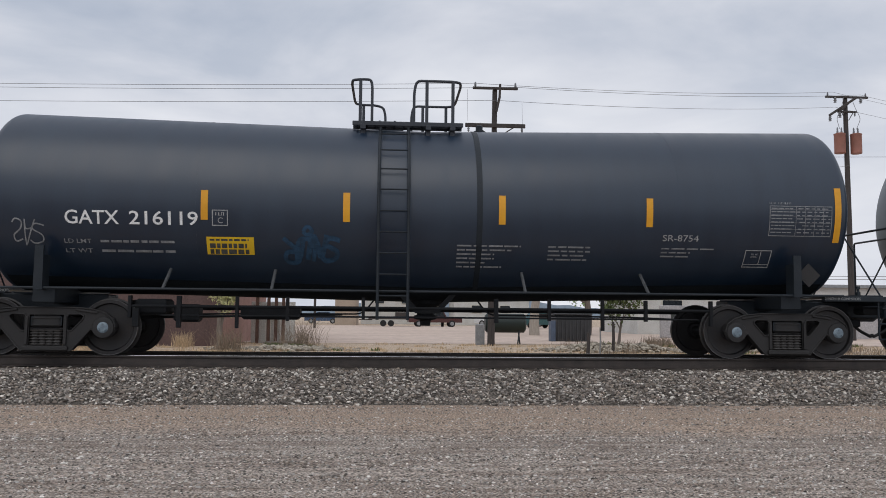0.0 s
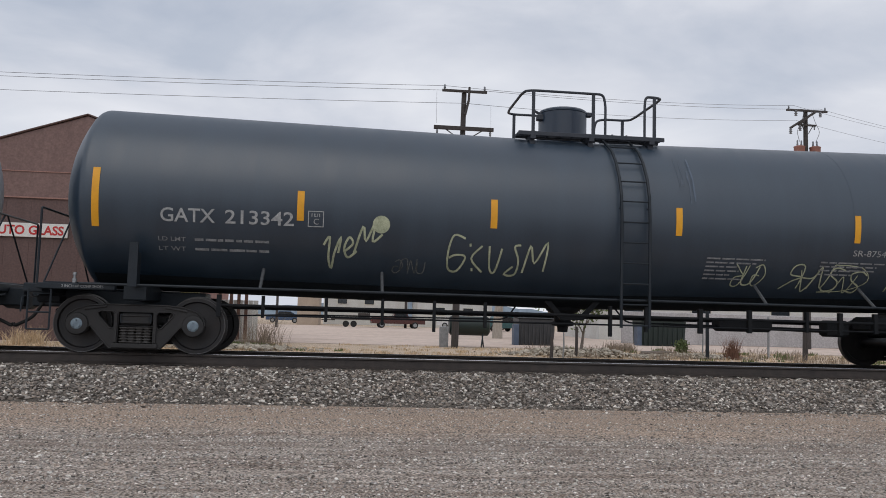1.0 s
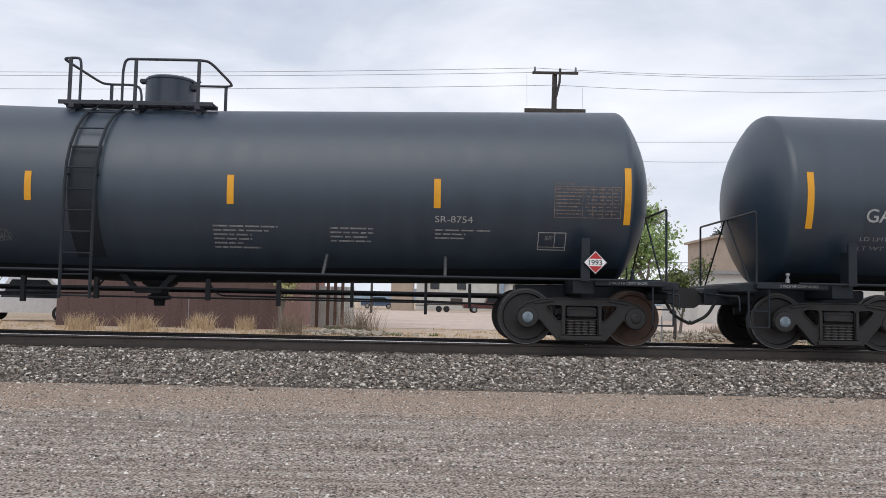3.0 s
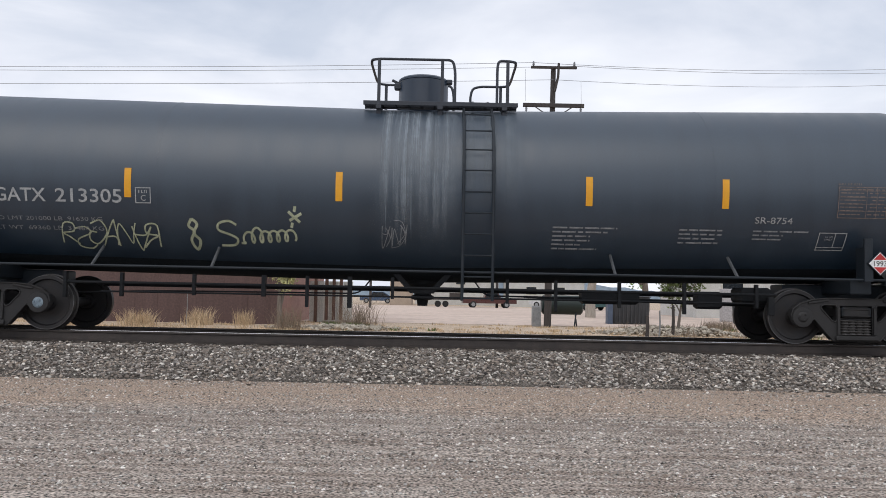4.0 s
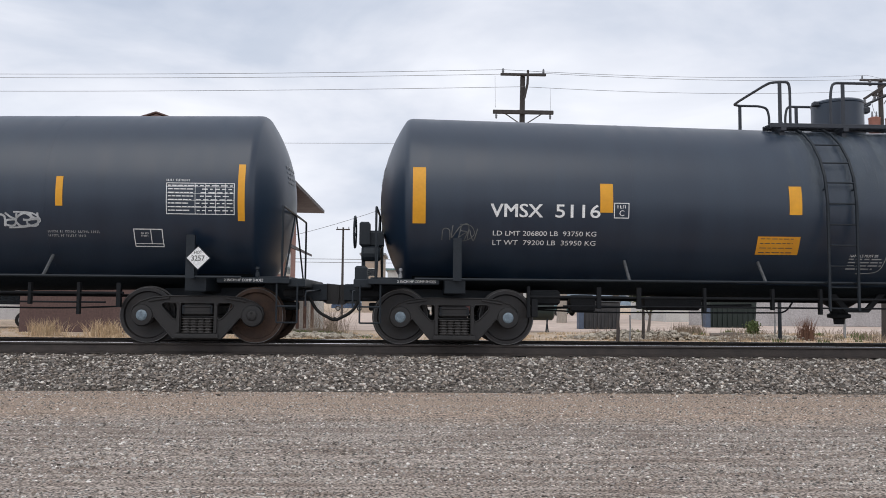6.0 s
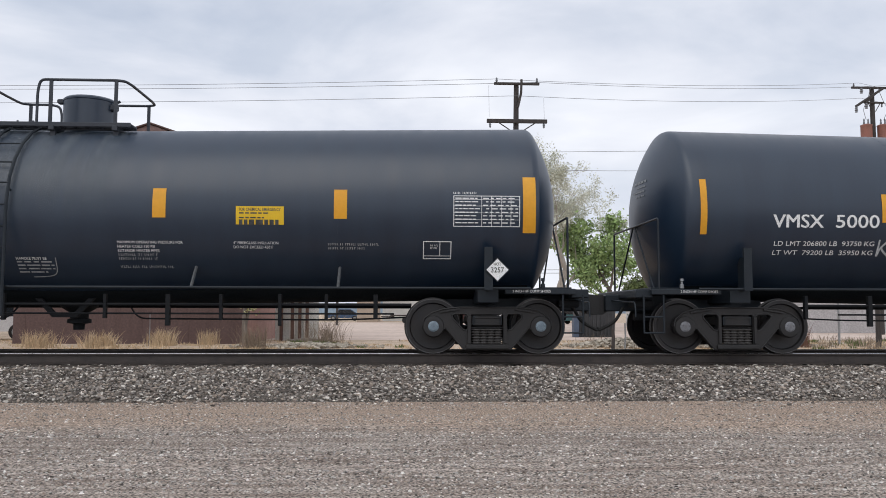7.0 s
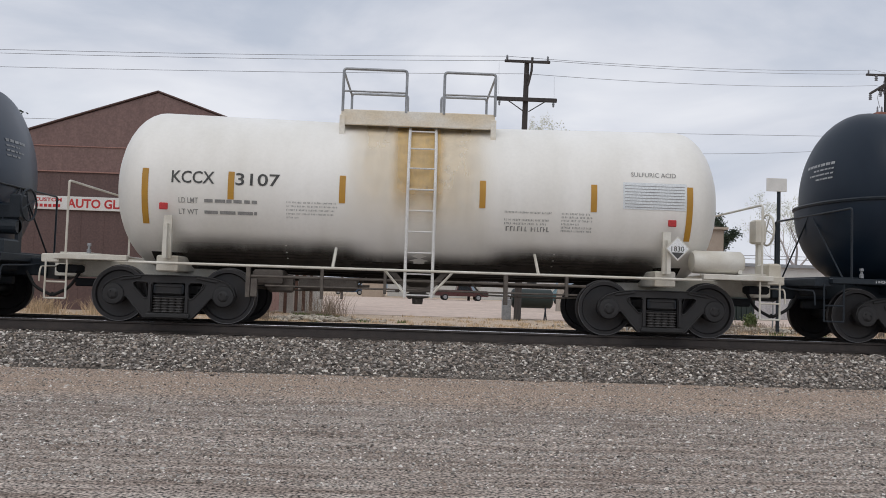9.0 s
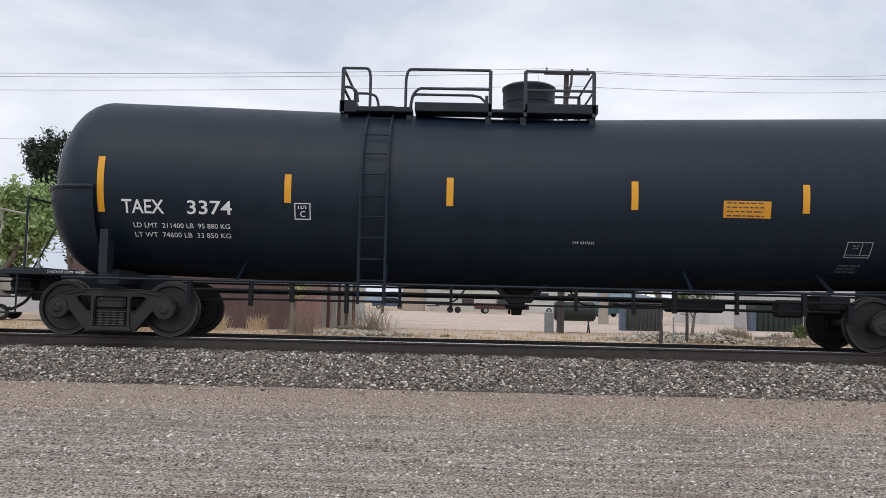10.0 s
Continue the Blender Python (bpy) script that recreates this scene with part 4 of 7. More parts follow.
def end_gear(car, s, half, pull, rail_x, mat, brake, grey_box=False, cream=False):
    """Stub sill, coupler, hose, end platform and grab rails at one end; s: -1 or 1."""
    g = Geo()
    g.box((s * (half - 0.9), 0, 0.86), (2.8, 0.5, 0.30), bevel=0.02)
    part("stub_sill", g, mat, car)
    g = Geo()
    g.box((s * (half + 0.12), 0, 1.0), (0.28, 2.6, 0.14), bevel=0.015)
    g.box((s * (half - 0.55), -1.36, 1.03), (1.15, 0.12, 0.09), bevel=0.01)
    g.box((s * (half - 0.55), 1.36, 1.03), (1.15, 0.12, 0.09), bevel=0.01)
    part("end_sill", g, mat, car)
    g = Geo()
    g.box((s * (half - 0.26), 0, 1.088), (0.5, 2.5, 0.03), bevel=0.006)
    part("end_platform", g, mat, car)
    g = Geo()
    g.prism([(half + 0.2, 0.74), (pull - 0.28, 0.74), (pull - 0.16, 0.66), (pull + 0.03, 0.66), (pull + 0.06, 0.78), (pull + 0.05, 1.0), (pull - 0.16, 1.02), (pull - 0.28, 0.94), (half + 0.2, 0.94)], -0.14, 0.14)
    if s < 0:
        g.v = [(-x - 0.03, y * 0.86 + 0.012, z * 0.985) for x, y, z in g.v]
    part("coupler", g, M_TRUCK, car, "heavy cast coupler")
    g = Geo(True)
    g.tube(arc_path([(s * (pull - 0.45), -0.30, 0.78), (s * (pull - 0.30), -0.30, 0.52), (s * (pull - 0.02), -0.28, 0.38), (s * (pull + 0.01), -0.28, 0.42)]), 0.028, 8)
    part("air_hose", g, M_HOSE, car)
    g = Geo(True)
    g.tube(arc_path([(s * (half + 0.27), -1.32, 0.62), (s * (half + 0.27), -1.30, 0.86), (s * (half + 0.29), -0.5, 0.88), (s * (pull - 0.2), -0.10, 0.92)]), 0.014, 6)
    part("uncoupling_lever", g, mat, car)
    g = Geo()
    g.box((s * (half - 0.2), -0.42, 0.62), (0.5, 0.10, 0.14), bevel=0.02)
    g.box((s * (half + 0.02), -0.75, 0.84), (0.34, 0.30, 0.14), bevel=0.03)
    part("draft_gear_box", g, M_UNDER, car)
    g = Geo(True)
    g.lathe([(1.09, 0.035), (1.15, 0.035), (1.16, 0.02), (1.20, 0.02), (1.21, 0.034), (1.25, 0.03)], 10, "z", (s * (half - 0.50), -1.34, 0))
    part("relief_valve", g, M_GALV if s < 0 else mat, car)
    # rail across the end, with two braces from the middle of its bar
    g, xr, zr = Geo(True), s * rail_x, 2.24
    g.tube(arc_path([(xr, -1.40, 1.06), (xr, -1.40, zr - 0.12), (xr, -1.40, zr), (xr, -1.28, zr), (xr, 1.28, zr), (xr, 1.40, zr), (xr, 1.40, zr - 0.12), (xr, 1.40, 1.06)], 3), 0.019, 8)
    part("end_handrail", g, mat, car, "bent steel handrail across the end")
    for y in () if cream else (-1.15, 1.15):
        g = Geo(True)
        g.tube([(xr, y * 0.04, zr), (xr, y, 1.06)], 0.016, 6)
        part("rail_brace", g, mat, car)
    g = Geo(True)
    for k in (0.36, 0.62):
        g.tube([(s * (half + 0.15), -1.38, k), (s * (half - 0.18), -1.38, k)], 0.014, 6)
    for dx in (0.15, -0.18):
        g.tube([(s * (half + dx), -1.38, 0.36), (s * (half + dx), -1.38, 0.98)], 0.016, 6)
    part("sill_step", g, mat, car)
    if brake:
        g = Geo(True)
        ring = [(s * (half + 0.30), -0.55 + 0.27 * math.cos(a), 1.90 + 0.27 * math.sin(a)) for a in (2 * math.pi * k / 24 for k in range(25))]
        g.tube(ring, 0.018, 6)
        for k in range(4):
            a = math.pi * k / 2 + 0.4
            g.tube([(s * (half + 0.28), -0.55, 1.90), (s * (half + 0.30), -0.55 + 0.27 * math.cos(a), 1.90 + 0.27 * math.sin(a))], 0.012, 6)
        part("brake_wheel", g, mat, car, "round hand brake wheel")
        g = Geo()
        g.box((s * (half + 0.13), -0.55, 1.86), (0.18, 0.26, 0.42), bevel=0.03)
        g.box((s * (half + 0.15), -0.55, 1.36), (0.06, 0.12, 0.66), bevel=0.01)
        g.box((s * (half + 0.15), -0.95, 1.15), (0.2, 0.5, 0.28), bevel=0.03)
        if not cream:
            g.box((s * (half - 0.02), -0.42, 1.78), (0.34, 0.34, 0.30), bevel=0.05)
            g.lathe([(-0.16, 0.02), (-0.16, 0.11), (-0.12, 0.13), (0.12, 0.13), (0.16, 0.11), (0.16, 0.02)], 14, "x", (s * (half + 0.02), -0.62, 1.52))
        part("brake_housing", g, mat, car)
    if grey_box:
        g = Geo(True)
        r = 0.19 if cream else 0.155
        g.lathe([(-0.42, 0.02), (-0.42, r - 0.03), (-0.38, r), (0.38, r), (0.42, r - 0.03), (0.42, 0.02)], 20, "x", (s * (half - (0.85 if cream else 0.6)), -1.22, 1.085 + r))
        part("air_reservoir", g, M_TRIM if cream else M_CAPGREY, car, "small grey air tank")


def under_gear(car, tank, tc, mirror, mat):
    """Outlet, heater pipes with hangers and brake rigging under the belly."""
    zb = tank.z_mid - tank.R
    g = Geo(True)
    g.lathe([(zb + 0.1, 0.34), (zb - 0.03, 0.30), (zb - 0.12, 0.16), (zb - 0.22, 0.15), (zb - 0.24, 0.20), (zb - 0.30, 0.20), (zb - 0.32, 0.10), (zb - 0.42, 0.09)], 20, "z", (0.0, 0, 0))
    part("bottom_outlet", g, mat, car)
    g = Geo()
    g.prism([(-0.5, zb + 0.12), (-0.38, zb + 0.12), (-0.16, zb - 0.12), (0.16, zb - 0.12), (0.38, zb + 0.12), (0.5, zb + 0.12), (0.2, zb - 0.2), (-0.2, zb - 0.2)], -0.62, -0.56)
    part("outlet_skid", g, mat, car)
    L = tc - 1.25
    for a, b, y, z, r in ((-L, L, -0.95, 0.81, 0.024), (-L * 0.9, L * 0.95, -0.95, 0.66, 0.015), (-L, L, 0.6, 0.78, 0.025)):
        g = Geo(True)
        g.tube([(a, y, z), (b, y, z)], r, 8)
        part("heater_pipe", g, mat, car)
    rng = random.Random(int(tc * 1000))
    x = -L
    while x < L:
        if abs(x) > 0.4:
            h = Geo()
            drop = rng.choice((0.55, 0.62, 0.58, 0.46))
            h.box((x, -0.95, (0.98 + drop) / 2), (rng.choice((0.05, 0.07, 0.05)), 0.08, 0.98 - drop), bevel=0.006)
            part("pipe_hanger", h, mat, car)
        x += rng.uniform(0.62, 1.25)
    g = Geo()
    s = -mirror
    g.box((s * L * 0.55, -0.3, 0.72), (1.0, 0.32, 0.24), bevel=0.05)
    g.box((s * L * 0.83, -0.5, 0.70), (0.42, 0.26, 0.3), bevel=0.04)
    g.tube([(s * L * 0.3, -0.3, 0.7), (s * (tc - 0.5), -0.1, 0.6)], 0.022, 6)
    part("brake_cylinder", g, mat, car)
    for k in (-1, 1):
        g = Geo(True)
        g.tube(arc_path([(k * 0.9, -0.2, zb + 0.05), (k * 1.1, -0.25, zb - 0.22), (k * (L * 0.8), -0.3, zb - 0.24), (k * (tc - 0.9), -0.2, 0.62)]), 0.015, 6)
        part("brake_rod", g, mat, car)
        if k == mirror:
            continue
        g = Geo()
        g.box((k * (tc - 1.55), -0.6, 0.80), (0.5, 0.5, 0.26), bevel=0.04)
        g.box((k * (tc - 1.35), -0.95, 0.62), (0.10, 0.08, 0.30), bevel=0.01)
        part("brake_valve", g, mat, car)


def side_rail(car, tank, mat, z=1.075, n=None):
    half = tank.half - 0.62
    g = Geo(True)
    g.tube([(-half, -1.50, z), (half, -1.50, z)], 0.022, 8)
    part("side_rail", g, mat, car, "long thin side handrail")
    g = Geo(True)
    g.tube([(-half, 1.50, z), (half, 1.50, z)], 0.022, 8)
    part("side_rail", g, mat, car)
    for x in [k * half for k in ((-0.62, -0.30, 0.36, 0.66) if n is None else n)]:
        g = Geo()
        a, b = tank.skin(x, z + 0.34, -0.01), (x, -1.50, z)
        g.tube([a, b], 0.026, 6)
        part("rail_bracket", g, M_BRACKET if mat is M_FRAME else mat, car)


def ladder(car, tank, x, mat, w=0.48, low=0.62, curved=True):
    """Side ladder that follows the shell up to the platform."""
    top = tank.axis(x) + tank.R
    zs = [low, 1.0, 1.4, 1.9, 2.4, 2.8, 3.1, 3.4, 3.62, top - 0.10]

    def at(xx, z):
        zc = tank.axis(x)
        if z < zc:
            return (xx, -(tank.R + 0.10), z)
        d = min(0.97, (z - zc) / tank.R)
        return (xx, -(tank.R + 0.10) * math.sqrt(1 - d * d), zc + (tank.R + 0.05) * d)
    for s in (-1, 1):
        g = Geo()
        g.tube([at(x + s * w / 2, z) for z in zs], 0.026, 6)
        part("ladder_rail", g, mat, car)
    z = low + 0.04
    while z < top - 0.14:
        g = Geo(True)
        g.tube([at(x - w / 2, z), at(x + w / 2, z)], 0.013, 6)
        part("rung", g, mat, car)
        z += 0.34
    g = Geo(True)
    for s in (-1, 1):
        for z in (1.08, 2.6):
            g.tube([at(x + s * w / 2, z), (x + s * w / 2, -tank.R * 0.9, z)], 0.016, 6)
    part("ladder_bracket", g, mat, car)


def bars(car, tank, xs, mat, zt, zT, wide=0.11, small=0.47, tall=0.91):
    for i, x in enumerate(xs):
        z1, h = (zT, tall) if i in (0, len(xs) - 1) else (zt, small)
        part("reflector", tank.patch(x - wide / 2, x + wide / 2, z1 - h, z1, 0.006), mat, car, "amber reflective strip")


def platform_standard(car, tank, m, mat, dome=True):
    """Walkways on both sides of the valve dome, with a short and a long railed loop; m mirrors it along x."""
    top = tank.axis(0) + tank.R
    # outer post, inner post, start and end of the long loop, ends of the walkway
    xo, xi, xa, xb, w0, w1 = (-1.40, -1.22, -0.50, 0.80, -1.58, 1.06) if dome else (-1.19, -0.99, -0.27, 0.40, -1.32, 0.58)
    F, B, zt = -0.82, 0.88, top + 0.74
    hook = 0.4 if dome else 0.22
    for y in (-0.68, 0.70):
        g = Geo()
        for e in (-0.13, -0.065, 0.0, 0.065, 0.13):
            g.box((m * (w0 + w1) / 2, y + e, top - 0.012), (w1 - w0, 0.022, 0.035), bevel=0.006)
        for e in (-0.15, 0.15):
            g.box((m * (w0 + w1) / 2, y + e, top - 0.025), (w1 - w0, 0.025, 0.075), bevel=0.006)
        for k in range(12):
            g.box((m * (w0 + (w1 - w0) * (k + 0.5) / 12), y, top - 0.03), (0.025, 0.30, 0.025))
        part("walkway", g, mat, car, "narrow steel grating walkway")
    for x in (xo + 0.05, xa + 0.25, xb):
        g = Geo()
        g.box((m * x, 0, top - 0.08), (0.09, 1.7, 0.09), bevel=0.01)
        for e in (-1, 1):
            g.box((m * x, e * 0.74, top - 0.20), (0.08, 0.08, 0.24), bevel=0.01)
        part("walkway_bracket", g, mat, car)
    low = top - 0.04
    loops = [[(xi, F, low), (xi, F, zt - 0.14), (xi - 0.02, F, zt), (xo, F, zt), (xo - 0.14, F + 0.06, zt), (xo - 0.16, F + 0.3, zt), (xo - 0.16, B - 0.3, zt), (xo - 0.14, B - 0.06, zt),
              (xo, B, zt), (xi + hook - 0.2, B, zt), (xi + hook - 0.04, B, zt - 0.04), (xi + hook, B, zt - 0.2), (xi + hook, B, low)],
             [(xa, F, low), (xa, F, zt - 0.2), (xa + 0.04, F, zt), (xa + 0.24, F, zt), (xb, F, zt), (xb + 0.13, F + 0.06, zt), (xb + 0.16, F + 0.3, zt), (xb + 0.16, B - 0.3, zt), (xb + 0.13, B - 0.06, zt),
              (xb, B, zt), (xa + 0.24, B, zt), (xa + 0.04, B, zt), (xa, B, zt - 0.2), (xa, B, low)]]
    for pts in loops:
        g = Geo(True)
        g.tube(arc_path([(m * x, y, z) for x, y, z in pts], 3), 0.024, 8)
        part("railing", g, mat, car, "bent tubular walkway railing")
    for x in (xo, xa + 0.22, xb):
        for y in (F, B):
            g = Geo()
            g.box((m * x, y, (low + zt) / 2), (0.055, 0.03, zt - low), bevel=0.008)
            part("railing_post", g, mat, car)
    if dome:
        g = Geo(True)
        g.lathe([(top - 0.12, 0.45), (top + 0.02, 0.45), (top + 0.02, 0.48), (top + 0.06, 0.48), (top + 0.06, 0.445), (top + 0.53, 0.445),
                 (top + 0.54, 0.455), (top + 0.57, 0.455), (top + 0.60, 0.42), (top + 0.61, 0.05)], 32, "z", (m * 0.06, 0, 0))
        part("valve_dome", g, M_BLACK_NEW, car, "round dark blue-black valve housing")
        g = Geo(True)
        g.box((m * 0.52, -0.12, top + 0.44), (0.12, 0.12, 0.12), bevel=0.02)
        g.tube([(m * 0.50, -0.12, top + 0.50), (m * 0.62, -0.12, top + 0.56)], 0.025, 6)
        part("dome_hinge", g, mat, car)
        g = Geo(True)
        g.box((m * -0.40, -0.12, top + 0.54), (0.12, 0.10, 0.09), bevel=0.02)
        part("dome_latch", g, mat, car)
    xm = (xi + xa) / 2 - 0.1
    g = Geo(True)
    g.lathe([(top - 0.1, 0.26), (top + 0.05, 0.26), (top + 0.06, 0.30), (top + 0.10, 0.30), (top + 0.13, 0.22), (top + 0.14, 0.03)], 24, "z", (m * xm, 0, 0))
    part("manway", g, mat, car, "low bolted manway cover")
    for k in range(6):
        a = k * math.pi / 3
        g = Geo(True)
        g.tube([(m * xm + 0.27 * math.cos(a), 0.27 * math.sin(a), top + 0.04), (m * xm + 0.27 * math.cos(a), 0.27 * math.sin(a), top + (0.17 if k != 2 else 0.26))], 0.018, 6)
        part("manway_bolt", g, mat, car)


def small_valve(car, tank, x):
    g = Geo(True)
    top = tank.axis(x) + tank.R
    g.lathe([(top - 0.05, 0.10), (top + 0.05, 0.10), (top + 0.06, 0.065), (top + 0.14, 0.065), (top + 0.16, 0.04)], 16, "z", (x, 0, 0))
    part("vent_valve", g, M_FRAME, car)


def base_car(name, label, cx, tank, tc, pull, paint, trim, caps, brake_end, sill, rail_x):
    car = thing(name, label, "tank car", "cars of the freight train")
    car["centre"] = cx
    part("tank_shell", tank.shell(), paint, car, "")
    trucks(car, tc, caps)
    for s in (-1, 1):
        # saddle and bolster web above each bogie
        g = Geo()
        g.box((s * tc, 0, 0.97), (0.34, 2.5, 0.26), bevel=0.02)
        part("saddle", g, trim, car)
        g = Geo()
        x = s * (tc - 0.02)
        g.prism([(x - 0.07, 1.05), (x + 0.07, 1.05), (x + 0.065, 1.74), (x - 0.065, 1.74)], -tank.R - 0.015, -tank.R + 0.03)
        g.prism([(x - 0.03, 1.05), (x + 0.03, 1.05), (x + 0.03, 1.6), (x - 0.03, 1.6)], -1.50, -1.2)
        part("bolster_web", g, trim, car, "upright side bracket")
        end_gear(car, s, sill, pull, rail_x, trim, brake_end == s, grey_box=brake_end == s == 1, cream=trim is M_TRIM)
    return car


CARS = []


def lettered(parent, geo, mat, label=""):
    """Large lettering: each letter a part of its own."""
    root = list(range(len(geo.v)))

    def find(i):
        while root[i] != i:
            root[i] = root[root[i]]
            i = root[i]
        return i
    for f in geo.f:
        for j in f[1:]:
            root[find(j)] = find(f[0])
    groups = {}
    for f in geo.f:
        groups.setdefault(find(f[0]), []).append(f)
    for faces in groups.values():
        ids = sorted({i for f in faces for i in f})
        at = {i: k for k, i in enumerate(ids)}
        part("letter", Geo().add([geo.v[i] for i in ids], [tuple(at[i] for i in f) for f in faces]), mat, parent, label)



def marks(car, tank, code, number, x0, x1, mat, z0=2.09, high=0.215, split=0.42, bold=0.008):
    w = x1 - x0
    if "M" in code:
        split = 0.49
        for dx, lift in ((0.0, 0.008), (0.014, 0.0083)):
            lettered(car, tank.text(code, x0 + dx, z0, high, w * (split - 0.02), 0.0, lift), mat, "large stencilled letter")
    else:
        lettered(car, tank.text(code, x0, z0, high, w * (split - 0.015), bold), mat, "large stencilled letter")
    gap = 0.10 if "M" in code else 0.06
    lettered(car, tank.text(number, x0 + w * (split + gap), z0, high, w * (1 - gap - split), bold), mat, "large stencilled numeral")


def load_lines(car, tank, x0, x1, mat, lines=(("LD LMT", "LB", "KG"), ("LT WT", "LB", "KG")), z=1.80, gap=0.145, hi=0.075, weights=None):
    w = x1 - x0
    for i, words in enumerate(lines):
        zz = z - i * gap
        if weights:
            text = weights[i]
            g = tank.text(text, x0, zz, hi, w, 0.0)
            part("load_lettering", g, mat, car)
        else:
            g = tank.text(words[0], x0, zz, hi, w * 0.24, 0.004)
            part("load_lettering", g, mat, car)
            part("small_writing", small_lines(tank, x0 + w * 0.32, zz + hi, [w * 0.66], hi, seed=i + 4, plain=True), mat, car)


def black_car(cx, code, number, tank, tc, pull, bar_x, m, paint, letter_mat, age, caps, label, wide=0.11, dome=True, weights=None, code_x=None, brake_end=1, sr=2.5, box=1.42, rungs_at=0.78):
    sill = 8.62 if age == "old" and dome else 8.45 if dome else 7.75
    car = base_car("tank_car", label, cx, tank, tc, pull, paint, M_FRAME, caps, brake_end, sill, sill + 0.03 if age == "old" else sill - 0.10)
    zb = 2.65
    # dark coat that paints shade on the underside
    part("belly_shade_grime", tank.belly(238, 302), M_BELLY, car, "dull painted shade and dirt along the underside")
    bars(car, tank, bar_x, M_YELLOW, zb, zb + 0.235, wide)
    side_rail(car, tank, M_FRAME, n=(-0.55, -0.26, 0.30, 0.60) if age == "new" else (-0.66, -0.42, 0.39, 0.635) if dome else (-0.61, -0.365, 0.225, 0.52))
    ladder(car, tank, -m * rungs_at if dome else -m * 0.6, M_FRAME)
    platform_standard(car, tank, m, M_RAILING, dome)
    under_gear(car, tank, tc, m, M_UNDER)
    b1 = bar_x[1]
    marks(car, tank, code, number, b1 - (2.16 if code_x is None else code_x) if age == "old" else b1 - 1.89, b1 - 0.10, letter_mat, bold=0.010)
    load_lines(car, tank, b1 - 2.2 if age == "old" else b1 - 1.84, b1 - 0.45 if age == "old" else b1 - 0.15, letter_mat if age == "new" else M_FADED, weights=weights, hi=0.075 if age == "new" else 0.062)
    framed_box(tank, b1 + 0.12, 2.09, 0.25, 0.25, car, M_LETTER if age == "new" else M_DIMMED, "plate_mark", "C")
    # small blocks of writing
    wm = M_DIMMED if age == "old" else M_LETTER
    xa, xb = (1.12, 2.95) if m > 0 else (1.73, 3.28)
    if age == "new":
        word_lines(tank, car, ("MAXIMUM OPERATING PRESSURE FOR", "HEATER COILS 150 PSI", "EXTERIOR HEATER PIPES"), xa, 1.775, 0.042, 0.066, wm)
        part("small_writing", small_lines(tank, xa, 1.62, [0.62, 0.6, 0, 0.85], 0.038, 0.062, seed=11), M_DIMMED, car)
        word_lines(tank, car, ('4" FIBERGLASS INSULATION', "DO NOT EXCEED 450 F"), xb, 1.775, 0.042, 0.066, wm)
        part("small_writing", small_lines(tank, bar_x[4] - 0.2, 1.80, [0.82, 0.6], 0.036, 0.062, seed=13), M_DIMMED, car)
    else:
        xa, xb = (0.44, 1.95) if not dome else (1.3, 3.2) if m > 0 else (2.12, 4.18)
        part("small_writing", small_lines(tank, xa, 1.86, [1.05, 0.9, 0.62, 0.62, 0.5, 0.75], 0.042, 0.066, seed=11, plain=True), M_FADED, car)
        part("small_writing", small_lines(tank, xb, 1.86, [0.7, 0.7, 0.6, 0.66], 0.042, 0.066, seed=12, plain=True), M_FADED, car)
        part("small_writing", small_lines(tank, bar_x[5] - sr, 1.86, [0.9, 0.5, 0.5], 0.038, 0.062, seed=13, plain=True), M_FADED, car)
    framed_box(tank, bar_x[5] - (1.72 if age == "new" else box), 1.56, 0.46, 0.28, car, M_LETTER if age == "new" else M_DIMMED)
    data_table(tank, bar_x[5] - 1.13 - wide / 2, 2.57, 1.08, 0.5, car, M_LETTER if age == "new" else M_RUSTLET if dome else M_FADED, "stencilled white data table" if age == "new" else "faded data table")
    if age == "old":
        part("load_lettering", tank.text("SR-8754", bar_x[5] - sr, 1.96, 0.10, 0.61), M_DIMMED, car)
    for s in (-1, 1):
        part("small_writing", end_plate_text(tank, s), M_LETTER if age == "new" else M_DIMMED, car)
    if age == "new":
        for s in (-1, 1):
            part("small_writing", face_lines(tank, s, 3.0, -0.45, 0.15), M_FADED, car)
    for x in (-tank.half * 0.5, tank.half * 0.55):
        part("jacket_seam", tank.band(x, 0.05, 0.002), paint, car)
    CARS.append(car)
    return car


def face_lines(tank, s, z0, y0=-0.55, y1=0.25):
    """Rows of unreadable small writing on an end face."""
    g, rng = Geo(), random.Random(17)
    for i, w in enumerate((1.0, 0.7, 0.85, 0.6)):
        y, z, h = y0, z0 - 0.085 * i, 0.03 if i else 0.05
        while y < y0 + (y1 - y0) * w:
            e = y + rng.uniform(0.05, 0.13)
            g.add([tank.face(s, a, b) for a, b in ((y, z), (e, z), (e, z + h), (y, z + h))], [(0, 1, 2, 3)])
            y = e + 0.025
    return g


def end_plate_text(tank, s):
    co, faces, w = letters("2 INCH HF COMP SHOES")
    x = s * (tank.half - 0.62) - 0.28
    return Geo().add([(x + a * 0.62 / w, -1.424, 1.012 + b * 0.042) for a, b in co], faces)

T_OLD = dict(half=8.62, R=1.53, z_end=2.58, z_mid=2.455)
T_NEW = dict(half=8.34, R=1.53, z_end=2.45, z_mid=2.32, crown=2.65)


